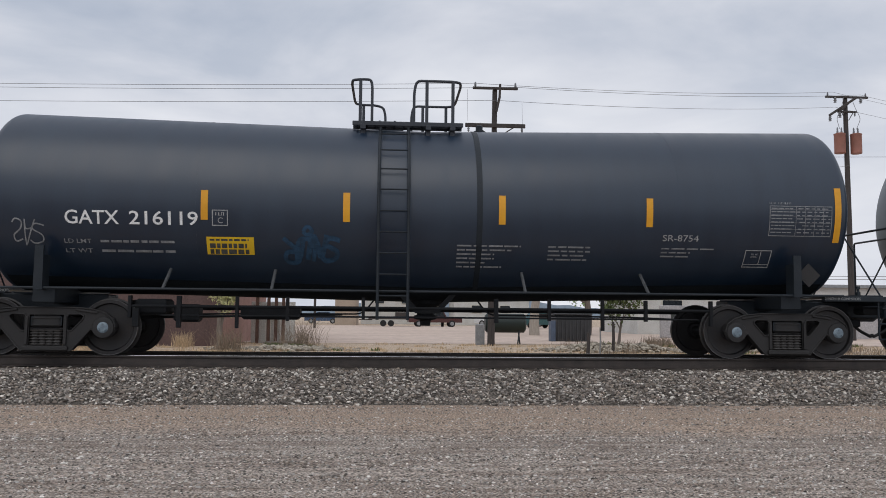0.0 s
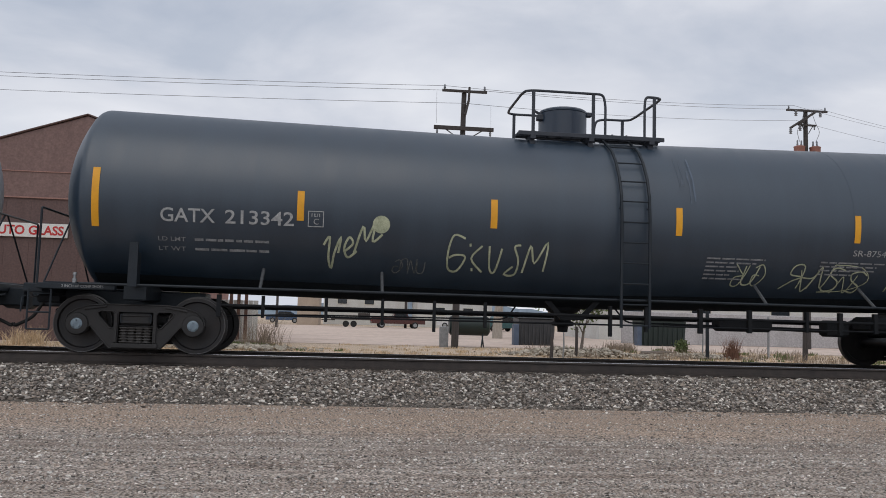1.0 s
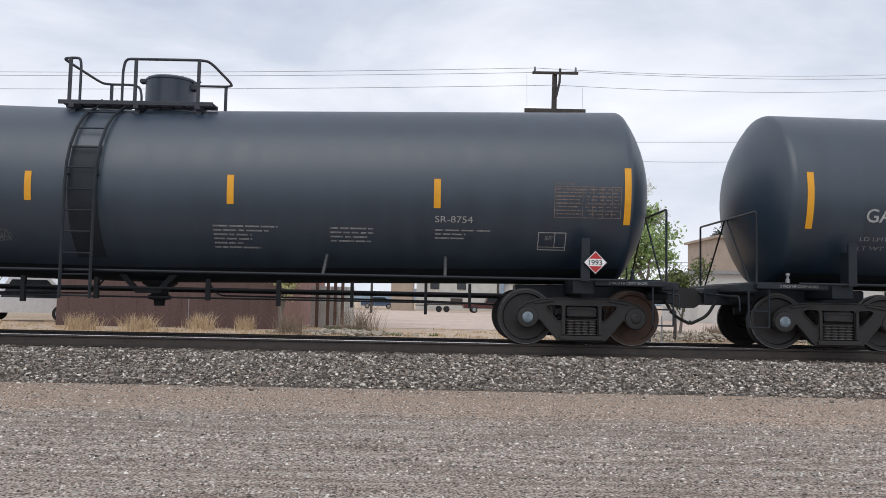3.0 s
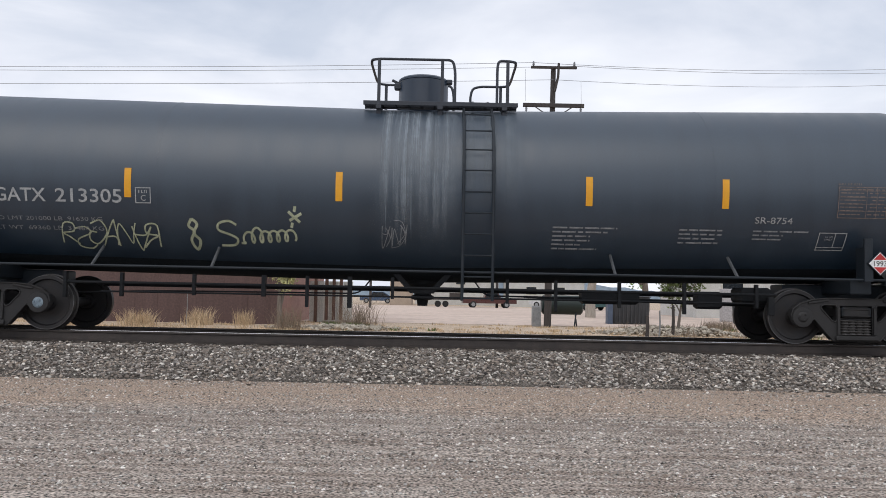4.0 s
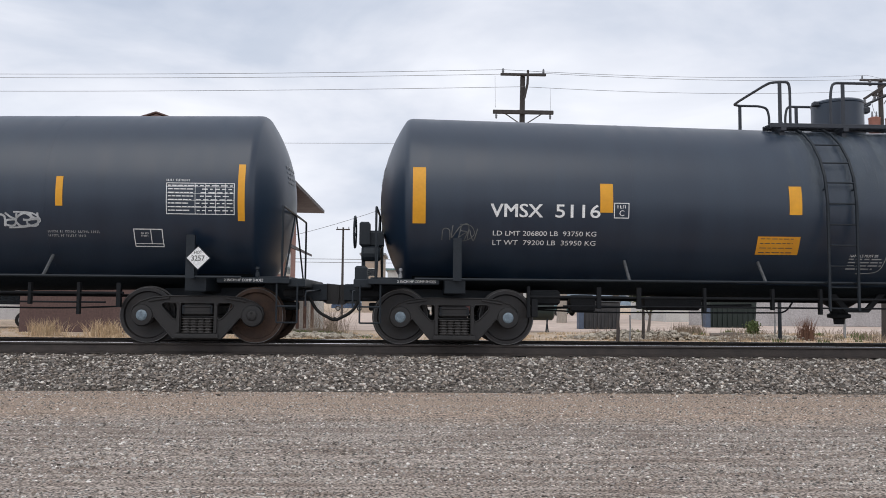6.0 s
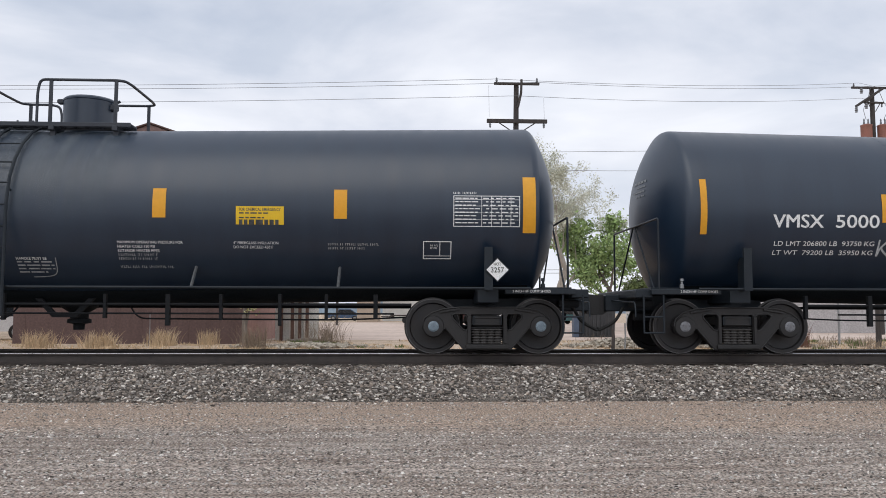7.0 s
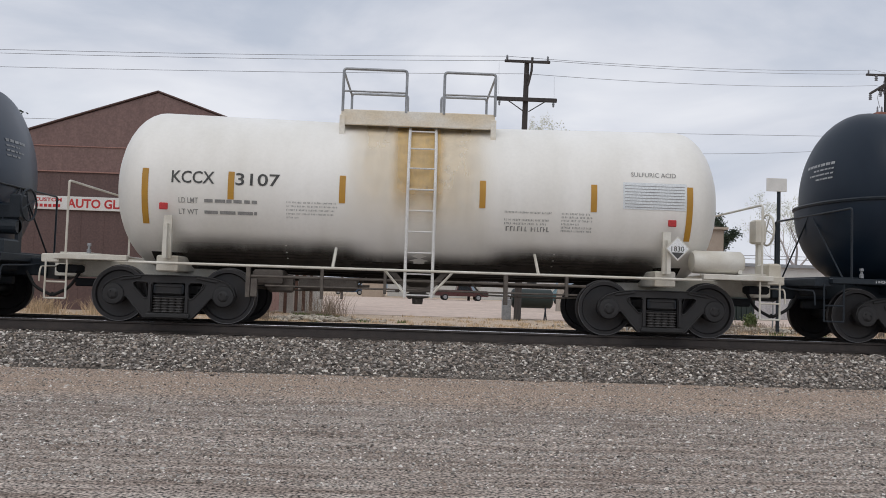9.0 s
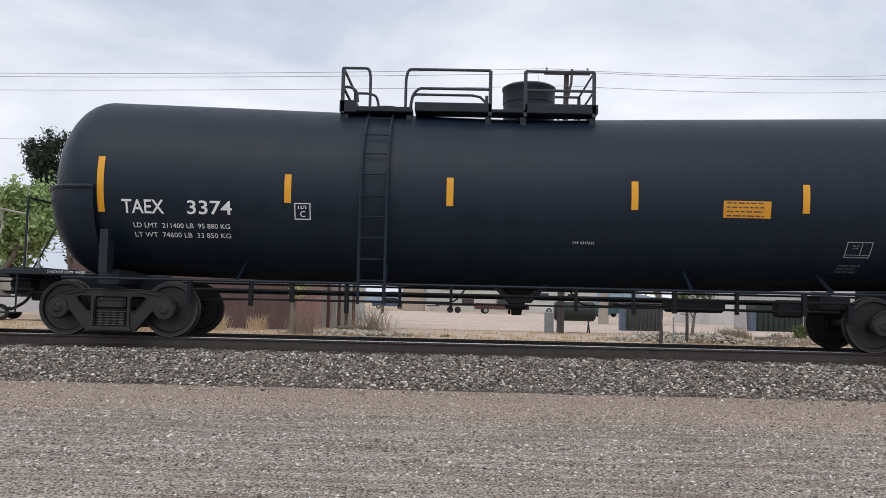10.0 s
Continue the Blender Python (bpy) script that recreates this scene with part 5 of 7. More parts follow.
def decal(car, tank, x0, x1, z0, z1, mat, rows, label, words=""):
    """A plain coloured warning decal with rows of dark bars in place of its writing."""
    d = part("warning_decal", tank.patch(x0, x1, z0, z1, 0.006), mat, car, label)
    g = Geo()
    rng = random.Random(7)
    n = len(rows)
    if words:
        tx = tank.text(words, x0 + 0.05, z1 - 0.075, 0.05, x1 - x0 - 0.1, 0.012, 0.009)
        g.add(tx.v, tx.f)
    for i, (k, h) in enumerate(rows):
        z = z1 - (z1 - z0) * (i + 0.5) / n
        x, w = x0 + 0.05, (x1 - x0 - 0.1) * k
        e = x + w
        while x < e:
            s = rng.uniform(0.05, 0.13)
            tank.patch(x, min(e, x + s), z - h / 2, z + h / 2, 0.009, g)
            x += s + 0.022
    part("small_writing", g, M_DARKLET, d)


def glyphs(tank, car, strokes, x0, z0, k, width, mat, label):
    """Spray-painted lines: each stroke a list of points in units of k from (x0, z0)."""
    g = Geo()
    for s in strokes:
        tank.stroke([(x0 + a * k, z0 + b * k) for a, b in s], width, g)
    part("spray_tag", g, mat, car, label)


def streaks(tank, car, x0, x1, n, seed, mat, z_top, z_low, w=(0.008, 0.03), label="pale spill streaks"):
    rng = random.Random(seed)
    g = Geo()
    for i in range(n):
        x = x0 + (x1 - x0) * rng.random()
        top = z_top - rng.random() ** 2 * 0.5
        low = z_low + rng.random() ** 1.3 * (z_top - z_low) * 0.6
        ww = rng.uniform(*w)
        pts = [(x + rng.uniform(-0.006, 0.006), top + (low - top) * j / 4) for j in range(5)]
        tank.stroke(pts, ww, g, 0.004)
    part("spill_stain", g, mat, car, label)


M_STREAK = material("thin_dusty_streaks", (0.12, 0.145, 0.17), 0.5, second=(0.07, 0.085, 0.10), scale=10, island=0.4, bump=0.0, spec=0.5)
M_STREAKDIM = material("faint_dusty_streaks", (0.040, 0.062, 0.095), 0.36, second=(0.026, 0.045, 0.075), scale=10, island=0.3, bump=0.0, spec=0.95)


def train_of_cars():
    # 1: short black car with open walkway
    t = Tank(7.52, 1.53, 2.60, 2.46)
    a = black_car(0.735, "GATX", "216119", t, 6.115, 8.12, [-6.9, -3.6, -1.355, 1.165, 3.615, 6.835], 1, M_BLACK_NEW, M_LETTER, "old", "blue",
                  "black tank car with open railed walkway and blue spray tag", dome=False, brake_end=-1, sr=2.98, box=1.53)
    decal(a, t, -3.58, -2.83, 1.65, 1.92, M_SIGNYEL, ((0.95, 0.03), (0.9, 0.07), (0.95, 0.07)), "yellow warning decal with dark writing")
    part("dark_band", t.band(0.80, 0.09, 0.010), M_FRAME, a, "dark tarry band round the shell")
    small_valve(a, t, 0.95)
    part("spray_tag", scrawl(t, -2.4, 1.55, 0.85, 0.34, 4, 3, 0.075), M_GRAFBLUE, a, "blurred blue spray tag")
    g = Geo()
    t.stroke([(-2.05, 2.02), (-1.98, 2.10), (-1.9, 2.03), (-1.98, 1.97), (-2.05, 2.02)], 0.06, g)
    part("spray_tag", g, M_GRAFBLUE, a, "blurred blue spray tag")
    part("spray_tag", scrawl(t, -6.6, 1.80, 0.42, 0.34, 3, 9, 0.02), M_FADED, a, "small faded white emblem scrawl")
    placard_back(a, 6.35, 1.42)
    # 2
    t = Tank(**T_OLD)
    b = black_car(18.25, "GATX", "213342", t, 7.23, 9.38, [-7.84, -4.70, -1.58, 1.57, 4.78, 7.90], -1, M_BLACK, M_DIMMED, "old", "blue",
                  "weathered black tank car with yellow spray tags", sr=3.16, box=1.65)
    glyphs(t, b, [[(0, 0.45), (0.12, 0.62), (0.1, 0.2), (0.16, 0), (0.22, 0.3), (0.35, 0.62), (0.3, 0.3)],
                  [(0.45, 0.35), (0.6, 0.5), (0.52, 0.62), (0.42, 0.4), (0.5, 0.22), (0.68, 0.35)],
                  [(0.62, 0.3), (0.8, 0.85), (0.86, 0.55), (1.05, 0.95), (1.0, 0.55), (1.2, 0.7)]], -4.32, 1.47, 0.78, 0.035, M_GRAFYEL, "pale yellow spray tag")
    g = Geo(True)
    pts = [t.skin(-3.41, 2.17, 0.007)] + [t.skin(-3.41 + 0.14 * math.cos(k * math.pi / 10), 2.17 + 0.14 * math.sin(k * math.pi / 10), 0.007) for k in range(20)]
    g.add(pts, [(0, k + 1, (k + 1) % 20 + 1) for k in range(20)])
    part("spray_dot", g, M_GRAFYEL, b, "round yellow spray blot")
    glyphs(t, b, [[(0.435, 0.92), (0.136, 1.0), (0, 0.6), (0.0272, 0.15), (0.272, 0.1), (0.462, 0.45), (0.204, 0.5), (0.0272, 0.42)],
                  [(0.571, 0.8), (0.68, 0.1)], [(0.898, 0.75), (0.626, 0.42), (0.952, 0.08)], [(1.09, 0.75), (1.14, 0.2), (1.29, 0.1), (1.43, 0.7)],
                  [(1.93, 0.8), (1.77, 0.75), (1.9, 0.4), (1.84, 0.05), (1.56, 0.05), (1.77, 0.25)],
                  [(2.04, 0.1), (2.2, 0.8), (2.34, 0.35), (2.65, 0.9), (2.61, 0.15)]], -2.3, 1.43, 0.62, 0.032, M_GRAFYEL, "pale yellow spray tag")
    for x, w, sd in ((2.6, 0.6, 21), (3.6, 1.45, 22), (5.55, 1.4, 23)):
        part("spray_tag", scrawl(t, x, 1.38, w, 0.34, 3 if w < 1 else 6, sd, 0.021), M_GRAFYEL, b, "dull yellow-green spray tag")
    part("spray_tag", scrawl(t, -3.2, 1.45, 0.5, 0.2, 4, 31, 0.015), M_GRAFDIM, b, "faint grey spray tag")
    placard(b, 7.37, 1.34, -1.44, "1993", "", "red")
    streaks(t, b, 1.6, 1.9, 8, 5, M_STREAKDIM, 3.6, 2.7)
    # 3
    c = black_car(37.0, "GATX", "213335", t, 7.34, 9.38, [-7.87, -4.81, -1.66, 1.6, 4.93, 8.0], 1, M_BLACK, M_DIMMED, "old", "mixed",
                  "weathered black tank car with faded white lettering", brake_end=-1, sr=3.1)
    part("spray_tag", scrawl(t, -5.2, 1.42, 0.6, 0.28, 4, 41, 0.014), M_GRAFDIM, c, "faint grey spray tag")
    part("spray_tag", scrawl(t, -2.6, 1.55, 0.55, 0.13, 5, 42, 0.014), M_GRAFDIM, c, "faint grey spray tag")
    g = Geo(True)
    t.patch(-1.02, -0.54, 1.3, 3.1, 0.008, g)
    part("ladder_backing", g, M_FRAME, c, "rust-dark plate behind the ladder")
    placard(c, 7.47, 1.35, -1.44, "1993", "", "red")
    # 4
    d = black_car(55.755, "GATX", "213305", t, 7.185, 9.38, [-7.815, -4.745, -1.345, 2.685, 4.885, 7.885], -1, M_BLACK, M_DIMMED, "old", "half",
                  "weathered black tank car with pale spill streaks amidships", rungs_at=0.90, weights=("LD LMT 201000 LB  91630 KG", "LT WT  69360 LB  31460 KG"))
    part("spray_tag", scrawl(t, -5.95, 1.42, 1.6, 0.33, 7, 51, 0.024), M_GRAFYEL, d, "dull yellow-green spray tag")
    glyphs(t, d, [[(0.1, 0.9), (0, 0.7), (0.15, 0.55), (0.02, 0.3), (0.15, 0.05), (0.28, 0.3), (0.12, 0.5), (0.25, 0.75), (0.1, 0.9)],
                  [(3.0, 0.7), (3.12, 1.3)], [(2.92, 1.15), (3.25, 0.85)], [(2.95, 0.9), (3.3, 1.1)]], -3.80, 1.36, 0.56, 0.045, M_GRAFYEL, "pale yellow spray tag with a star")
    loop = [(-2.90 + 0.82 * k / 44 - 0.055 * math.sin(k * 0.857), 1.50 + 0.085 * (1 - math.cos(k * 0.857)) * (1.35 if 7 < k < 14 else 1.0) + 0.05 * k / 44) for k in range(45)]
    g = Geo()
    t.stroke([(-3.02, 1.78), (-3.14, 1.84), (-3.30, 1.80), (-3.32, 1.70), (-3.14, 1.63), (-3.02, 1.56), (-3.08, 1.47), (-3.30, 1.46)], 0.036, g)
    t.stroke([(-2.97, 1.5)] + loop, 0.034, g)
    part("spray_tag", g, M_GRAFYEL, d, "pale yellow looping spray tag")
    part("spill_wash", t.patch(-0.86, 0.66, 1.32, 3.87, 0.004), wash_material("pale_dried_spill", (0.26, 0.30, 0.34), 1.0), d, "pale dried spill below the dome", "stuff")
    part("spill_wash", t.patch(0.55, 1.75, 1.9, 3.87, 0.004), wash_material("thin_dried_spill", (0.20, 0.235, 0.27), 0.6, 6.0), d, "thin pale dried spill", "stuff")
    streaks(t, d, -0.70, 0.45, 26, 6, M_STREAK, 3.80, 1.6, (0.004, 0.012), "thin pale spill streaks")
    part("spray_tag", scrawl(t, -0.7, 1.5, 0.4, 0.32, 4, 53, 0.014), M_FADED, d, "thin white scratch tag")
    placard(d, 7.33, 1.34, -1.44, "1993", "", "red")
    # 5 to 7: newer cars
    thin_spill = wash_material("faint_dried_spill", (0.17, 0.20, 0.225), 0.6, 5.0)
    t = Tank(**T_NEW)
    e = black_car(74.07, "VMSX", "5229", t, 6.945, 9.1, [-7.6, -4.68, -1.65, 1.59, 4.84, 7.70], 1, M_BLACK_NEW, M_LETTER, "new", "mixed",
                  "glossy black tank car with crisp white lettering", weights=("LD LMT 206700 LB  93750 KG", "LT WT  79300 LB  35980 KG"), brake_end=-1)
    f = black_car(92.27, "VMSX", "5116", t, 7.06, 9.1, [-7.66, -4.62, -1.5, 1.79, 4.66, 7.71], 1, M_BLACK_NEW, M_LETTER, "new", "blue",
                  "glossy black tank car with wide amber strips", wide=0.21, weights=("LD LMT 206800 LB  93750 KG", "LT WT  79200 LB  35950 KG"), brake_end=-1)
    h = black_car(110.47, "VMSX", "5000", t, 6.94, 9.1, [-7.62, -4.58, -1.33, 1.44, 4.70, 7.66], -1, M_BLACK_NEW, M_LETTER, "new", "grey",
                  "glossy black tank car with white spray tags", weights=("LD LMT 206800 LB  93750 KG", "LT WT  79200 LB  35950 KG"))
    rows = ((0.0, 0.045), (0.7, 0.02), (0.6, 0.02), (0.95, 0.085))
    for car, xo, xy, xp in ((e, -2.10, 2.93, 7.06), (f, -2.1, 3.0, 7.18), (h, -1.35, 3.27, 7.05)):
        decal(car, t, xo, xo + 0.71, 1.54, 1.83, M_SIGNORA, ((0.9, 0.012), (0.9, 0.012), (0.9, 0.012), (0.9, 0.012)), "orange decal with thin dark lines")
        decal(car, t, xy, xy + 0.76, 2.08, 2.37, M_SIGNYEL, rows, "yellow emergency decal with dark writing", "FOR CHEMICAL EMERGENCY")
        placard(car, xp, 1.37, -1.42, "3257", "HOT", "white")
        m = -1 if car is h else 1
        g = small_lines(t, -0.5 * m - (0.55 if m < 0 else 0), 1.50, [0.55, 0.58, 0.58, 0.45], 0.034, 0.052, seed=15, plain=True)
        part("small_writing", g, M_DIMMED, car)
        word_lines(t, car, ("HANDLE MUST BE",), -0.5 * m - (0.55 if m < 0 else 0), 1.515, 0.042, 0.06, M_LETTER)
        g = Geo()
        t.stroke([(0.22 * m - 0.1, 1.55), (0.2 * m - 0.1, 1.35), (0.1 * m - 0.1, 1.27), (-0.2 * m - 0.1, 1.25)], 0.014, g)
        part("valve_arrow", g, M_DIMMED, car)
        part("spill_wash", t.patch(-1.7 if m > 0 else -1.3, 1.3 if m > 0 else 1.7, 2.0, 3.80, 0.004), thin_spill, car, "thin pale dried spill below the dome", "stuff")
    part("load_lettering", t.text("CLOSED", 0.28, 1.52, 0.05), M_DIMMED, e)
    part("spray_tag", scrawl(t, -4.5, 1.84, 1.15, 0.20, 6, 71, 0.04), M_GRAFWHT, e, "white spray tag")
    glyphs(t, e, [[(0, 0), (0.3, 0.08), (0.5, 0), (0.25, -0.08), (0, 0)], [(1.25, -0.1), (1.3, -0.45)], [(1.4, -0.1), (1.42, -0.3), (1.6, -0.3)], [(1.58, -0.05), (1.58, -0.5)], [(-1.5, -0.5), (-1.2, -0.5)], [(-1.35, -0.38), (-1.35, -0.62)]],
           -3.95, 2.16, 0.45, 0.03, M_GRAFWHT, "white spray tag")
    part("spray_tag", scrawl(t, 3.62, 1.85, 0.85, 0.18, 5, 72, 0.035), M_GRAFWHT, e, "white spray tag")
    part("spray_tag", scrawl(t, -7.3, 1.72, 0.5, 0.2, 4, 73, 0.015), M_GRAFDIM, f, "faint grey spray tag")
    part("spray_tag", scrawl(t, -4.68, 1.62, 0.92, 0.24, 5, 74, 0.035), M_GRAFWHT, h, "white spray tag")
    glyphs(t, h, [[(0.3, 0), (0.9, -0.1), (0.5, -0.25), (0.8, -0.4)]], -4.6, 1.62, 0.45, 0.03, M_GRAFWHT, "white spray tag")
    part("spray_tag", scrawl(t, -3.58, 1.52, 0.6, 0.34, 4, 75, 0.028), M_FADED, h, "smeared grey spray tag")
    part("spray_tag", scrawl(t, -3.0, 1.36, 0.55, 0.26, 4, 76, 0.028), M_GRAFDIM, h, "smeared grey spray tag")
    white_car()
    last_car()


def placard_back(car, x, z):
    g = Geo()
    g.prism([(x - 0.2, z), (x, z - 0.2), (x + 0.2, z), (x, z + 0.2)], -1.42, -1.405)
    part("placard_holder", g, M_TRUCK, car, "empty diamond placard holder")


def white_car():
    t = Tank(5.21, 1.37, 2.27, 2.20, head=0.75)
    car = base_car("tank_car", "short dirty white tank car with ochre spill under its platform", 125.86, t, 4.065, 6.29, M_WHITE, M_TRIM, "dull", 1, 5.78, 5.62)
    CARS.append(car)
    part("belly_shade_grime", t.belly(233, 307, 0.002), M_BROWNBELLY, car, "sooty brown dirt and painted shade along the underside")
    bars(car, t, [-4.44, -3.07, -1.28, 1.0, 2.83, 4.42], M_OCHRE, 2.48, 2.49, 0.10, 0.45, 0.88)
    side_rail(car, t, M_TRIM, 0.97, (-0.3, 0.42))
    under_gear(car, t, 4.065, 1, M_BROWNPIPE)
    for k in (-1, 1):
        g = Geo()
        g.box((k * 4.11, -1.43, 1.88), (0.13, 0.03, 0.11), bevel=0.01)
        part("red_tip", g, M_RED, car, "red painted bracket tip")
    lettered(car, t.text("KCCX", -4.02, 2.27, 0.20, 0.68, 0.01), M_DARKLET, "stencilled letter")
    lettered(car, t.text("3107", -3.0, 2.26, 0.20, 0.71, 0.01), M_DARKLET, "stencilled letter")
    load_lines(car, t, -3.9, -2.62, M_GREYLET, z=1.955, gap=0.18, hi=0.085)
    part("small_writing", small_lines(t, -2.17, 2.03, [0.8, 0.8, 0.8, 0.75, 0.2], 0.026, 0.06, seed=82), M_GREYLET, car)
    part("small_writing", small_lines(t, 1.37, 2.0, [0.76, 0, 0.76, 0.7], 0.03, 0.06, seed=83), M_GREYLET, car)
    part("small_writing", small_lines(t, 1.40, 1.76, [0.7], 0.075, 0.06, seed=84), M_GREYLET, car)
    part("small_writing", small_lines(t, 2.31, 2.0, [0.45, 0.5, 0.5, 0.3, 0.5, 0.5], 0.03, 0.055, seed=85), M_GREYLET, car)
    word_lines(t, car, ("SULFURIC ACID",), 3.45, 2.64, 0.075, 0.06, M_GREYLET)
    part("data_panel", t.patch(3.31, 4.36, 2.10, 2.54, 0.006), M_PALEBLUE, car, "pale blue data panel")
    g = Geo()
    for k in range(8):
        t.patch(3.34, 4.33, 2.13 + k * 0.05, 2.139 + k * 0.05, 0.009, g)
    part("small_writing", g, M_GREYLET, car)
    placard(car, 4.16, 1.46, -1.44, "1830", "", "pale")
    for x in (-2.2, 2.25):
        part("weld_seam", t.band(x, 0.03, 0.003), M_WHITE, car)
    # ochre spill below the platform
    part("spill_wash", t.patch(-1.40, 1.30, 1.35, 3.50, 0.004), wash_material("pale_ochre_wash", (0.82, 0.64, 0.38), 0.5, 1.2, 0.5), car, "broad pale ochre spill", "stuff")
    part("spill_wash", t.patch(-0.55, 0.42, 1.7, 3.45, 0.006), wash_material("strong_ochre_wash", (0.80, 0.54, 0.20), 0.8, 2.0, 0.5), car, "ochre spill behind the ladder", "stuff")
    # dirt low on the shell, with the shade of its underside painted in
    soot_shade = wash_material("sooty_brown_grime_shade", (0.060, 0.051, 0.042), 1.0, 0.8, 0.85, True)
    for x0, x1, z1 in ((-4.5, -0.6, 1.56), (0.9, 4.5, 1.56), (-4.3, 4.3, 1.34)):
        part("grime_shade_wash", t.patch(x0, x1, 0.90, z1, 0.003 if z1 > 1.2 else 0.005), soot_shade, car, "sooty brown grime and painted shade low on the shell", "stuff")
    # platform
    top = t.z_mid + t.R
    g = Geo()
    for s in (-1, 1):
        g.box((-0.09, s * 0.86, top - 0.02), (2.6, 0.05, 0.26), bevel=0.01)
    for x in (-1.37, 1.19):
        g.box((x, 0, top - 0.02), (0.05, 1.7, 0.22), bevel=0.01)
        for s in (-1, 1):
            g.box((x, s * 0.88, top - 0.22), (0.09, 0.06, 0.46), bevel=0.01)
    g.box((-0.09, -0.6, top + 0.02), (2.55, 0.5, 0.03))
    g.box((-0.09, 0.6, top + 0.02), (2.55, 0.5, 0.03))
    part("platform", g, material("ochre_stained_white_paint", (0.80, 0.76, 0.67), 0.55, second=(0.72, 0.60, 0.42), scale=1.6, fine=40, streak=(1, 1, 2), grain=0.08), car, "boxed service platform with ochre stains")
    z0 = top + 0.08
    for x0, x1 in ((-1.37, -0.30), (0.34, 1.21)):
        for y in (-0.88, 0.88):
            g = Geo(True)
            g.tube(arc_path([(x0, y, z0), (x0, y, z0 + 0.58), (x0, y, z0 + 0.72), (x0 + 0.14, y, z0 + 0.72), (x1 - 0.14, y, z0 + 0.72), (x1, y, z0 + 0.72), (x1, y, z0 + 0.58), (x1, y, z0)], 4), 0.024, 8)
            g.tube([(x0, y, z0 + 0.34), (x1, y, z0 + 0.34)], 0.016, 8)
            part("railing", g, M_GALV, car, "pale tubular railing")
    for x in (-1.37, 1.21):
        g = Geo(True)
        g.tube([(x, -0.88, z0 + 0.68), (x, 0.88, z0 + 0.68)], 0.02, 8)
        part("railing", g, M_GALV, car)
    g = Geo(True)
    g.lathe([(top, 0.24), (top + 0.08, 0.24), (top + 0.09, 0.28), (top + 0.14, 0.28), (top + 0.16, 0.1)], 20, "z", (0.05, 0, 0))
    for x in (-0.2, 0.0, 0.25):
        g.lathe([(top, 0.07), (top + 0.2, 0.07), (top + 0.22, 0.03)], 12, "z", (x, -0.35, 0))
    part("valve_cluster", g, M_FRAME, car, "dark valves on the platform")
    ladder(car, t, 0.0, M_SIGNWHITE, 0.44, 0.54)
    for s in (-1, 1):
        g = Geo()
        g.tube([(s * 0.22, -1.47, 0.60), (s * 0.55, -1.40, 0.97)], 0.022, 6)
        g.tube([(s * 0.22, -1.47, 0.98), (s * 0.22, -1.30, 0.60)], 0.018, 6)
        part("ladder_strut", g, M_TRIM, car)


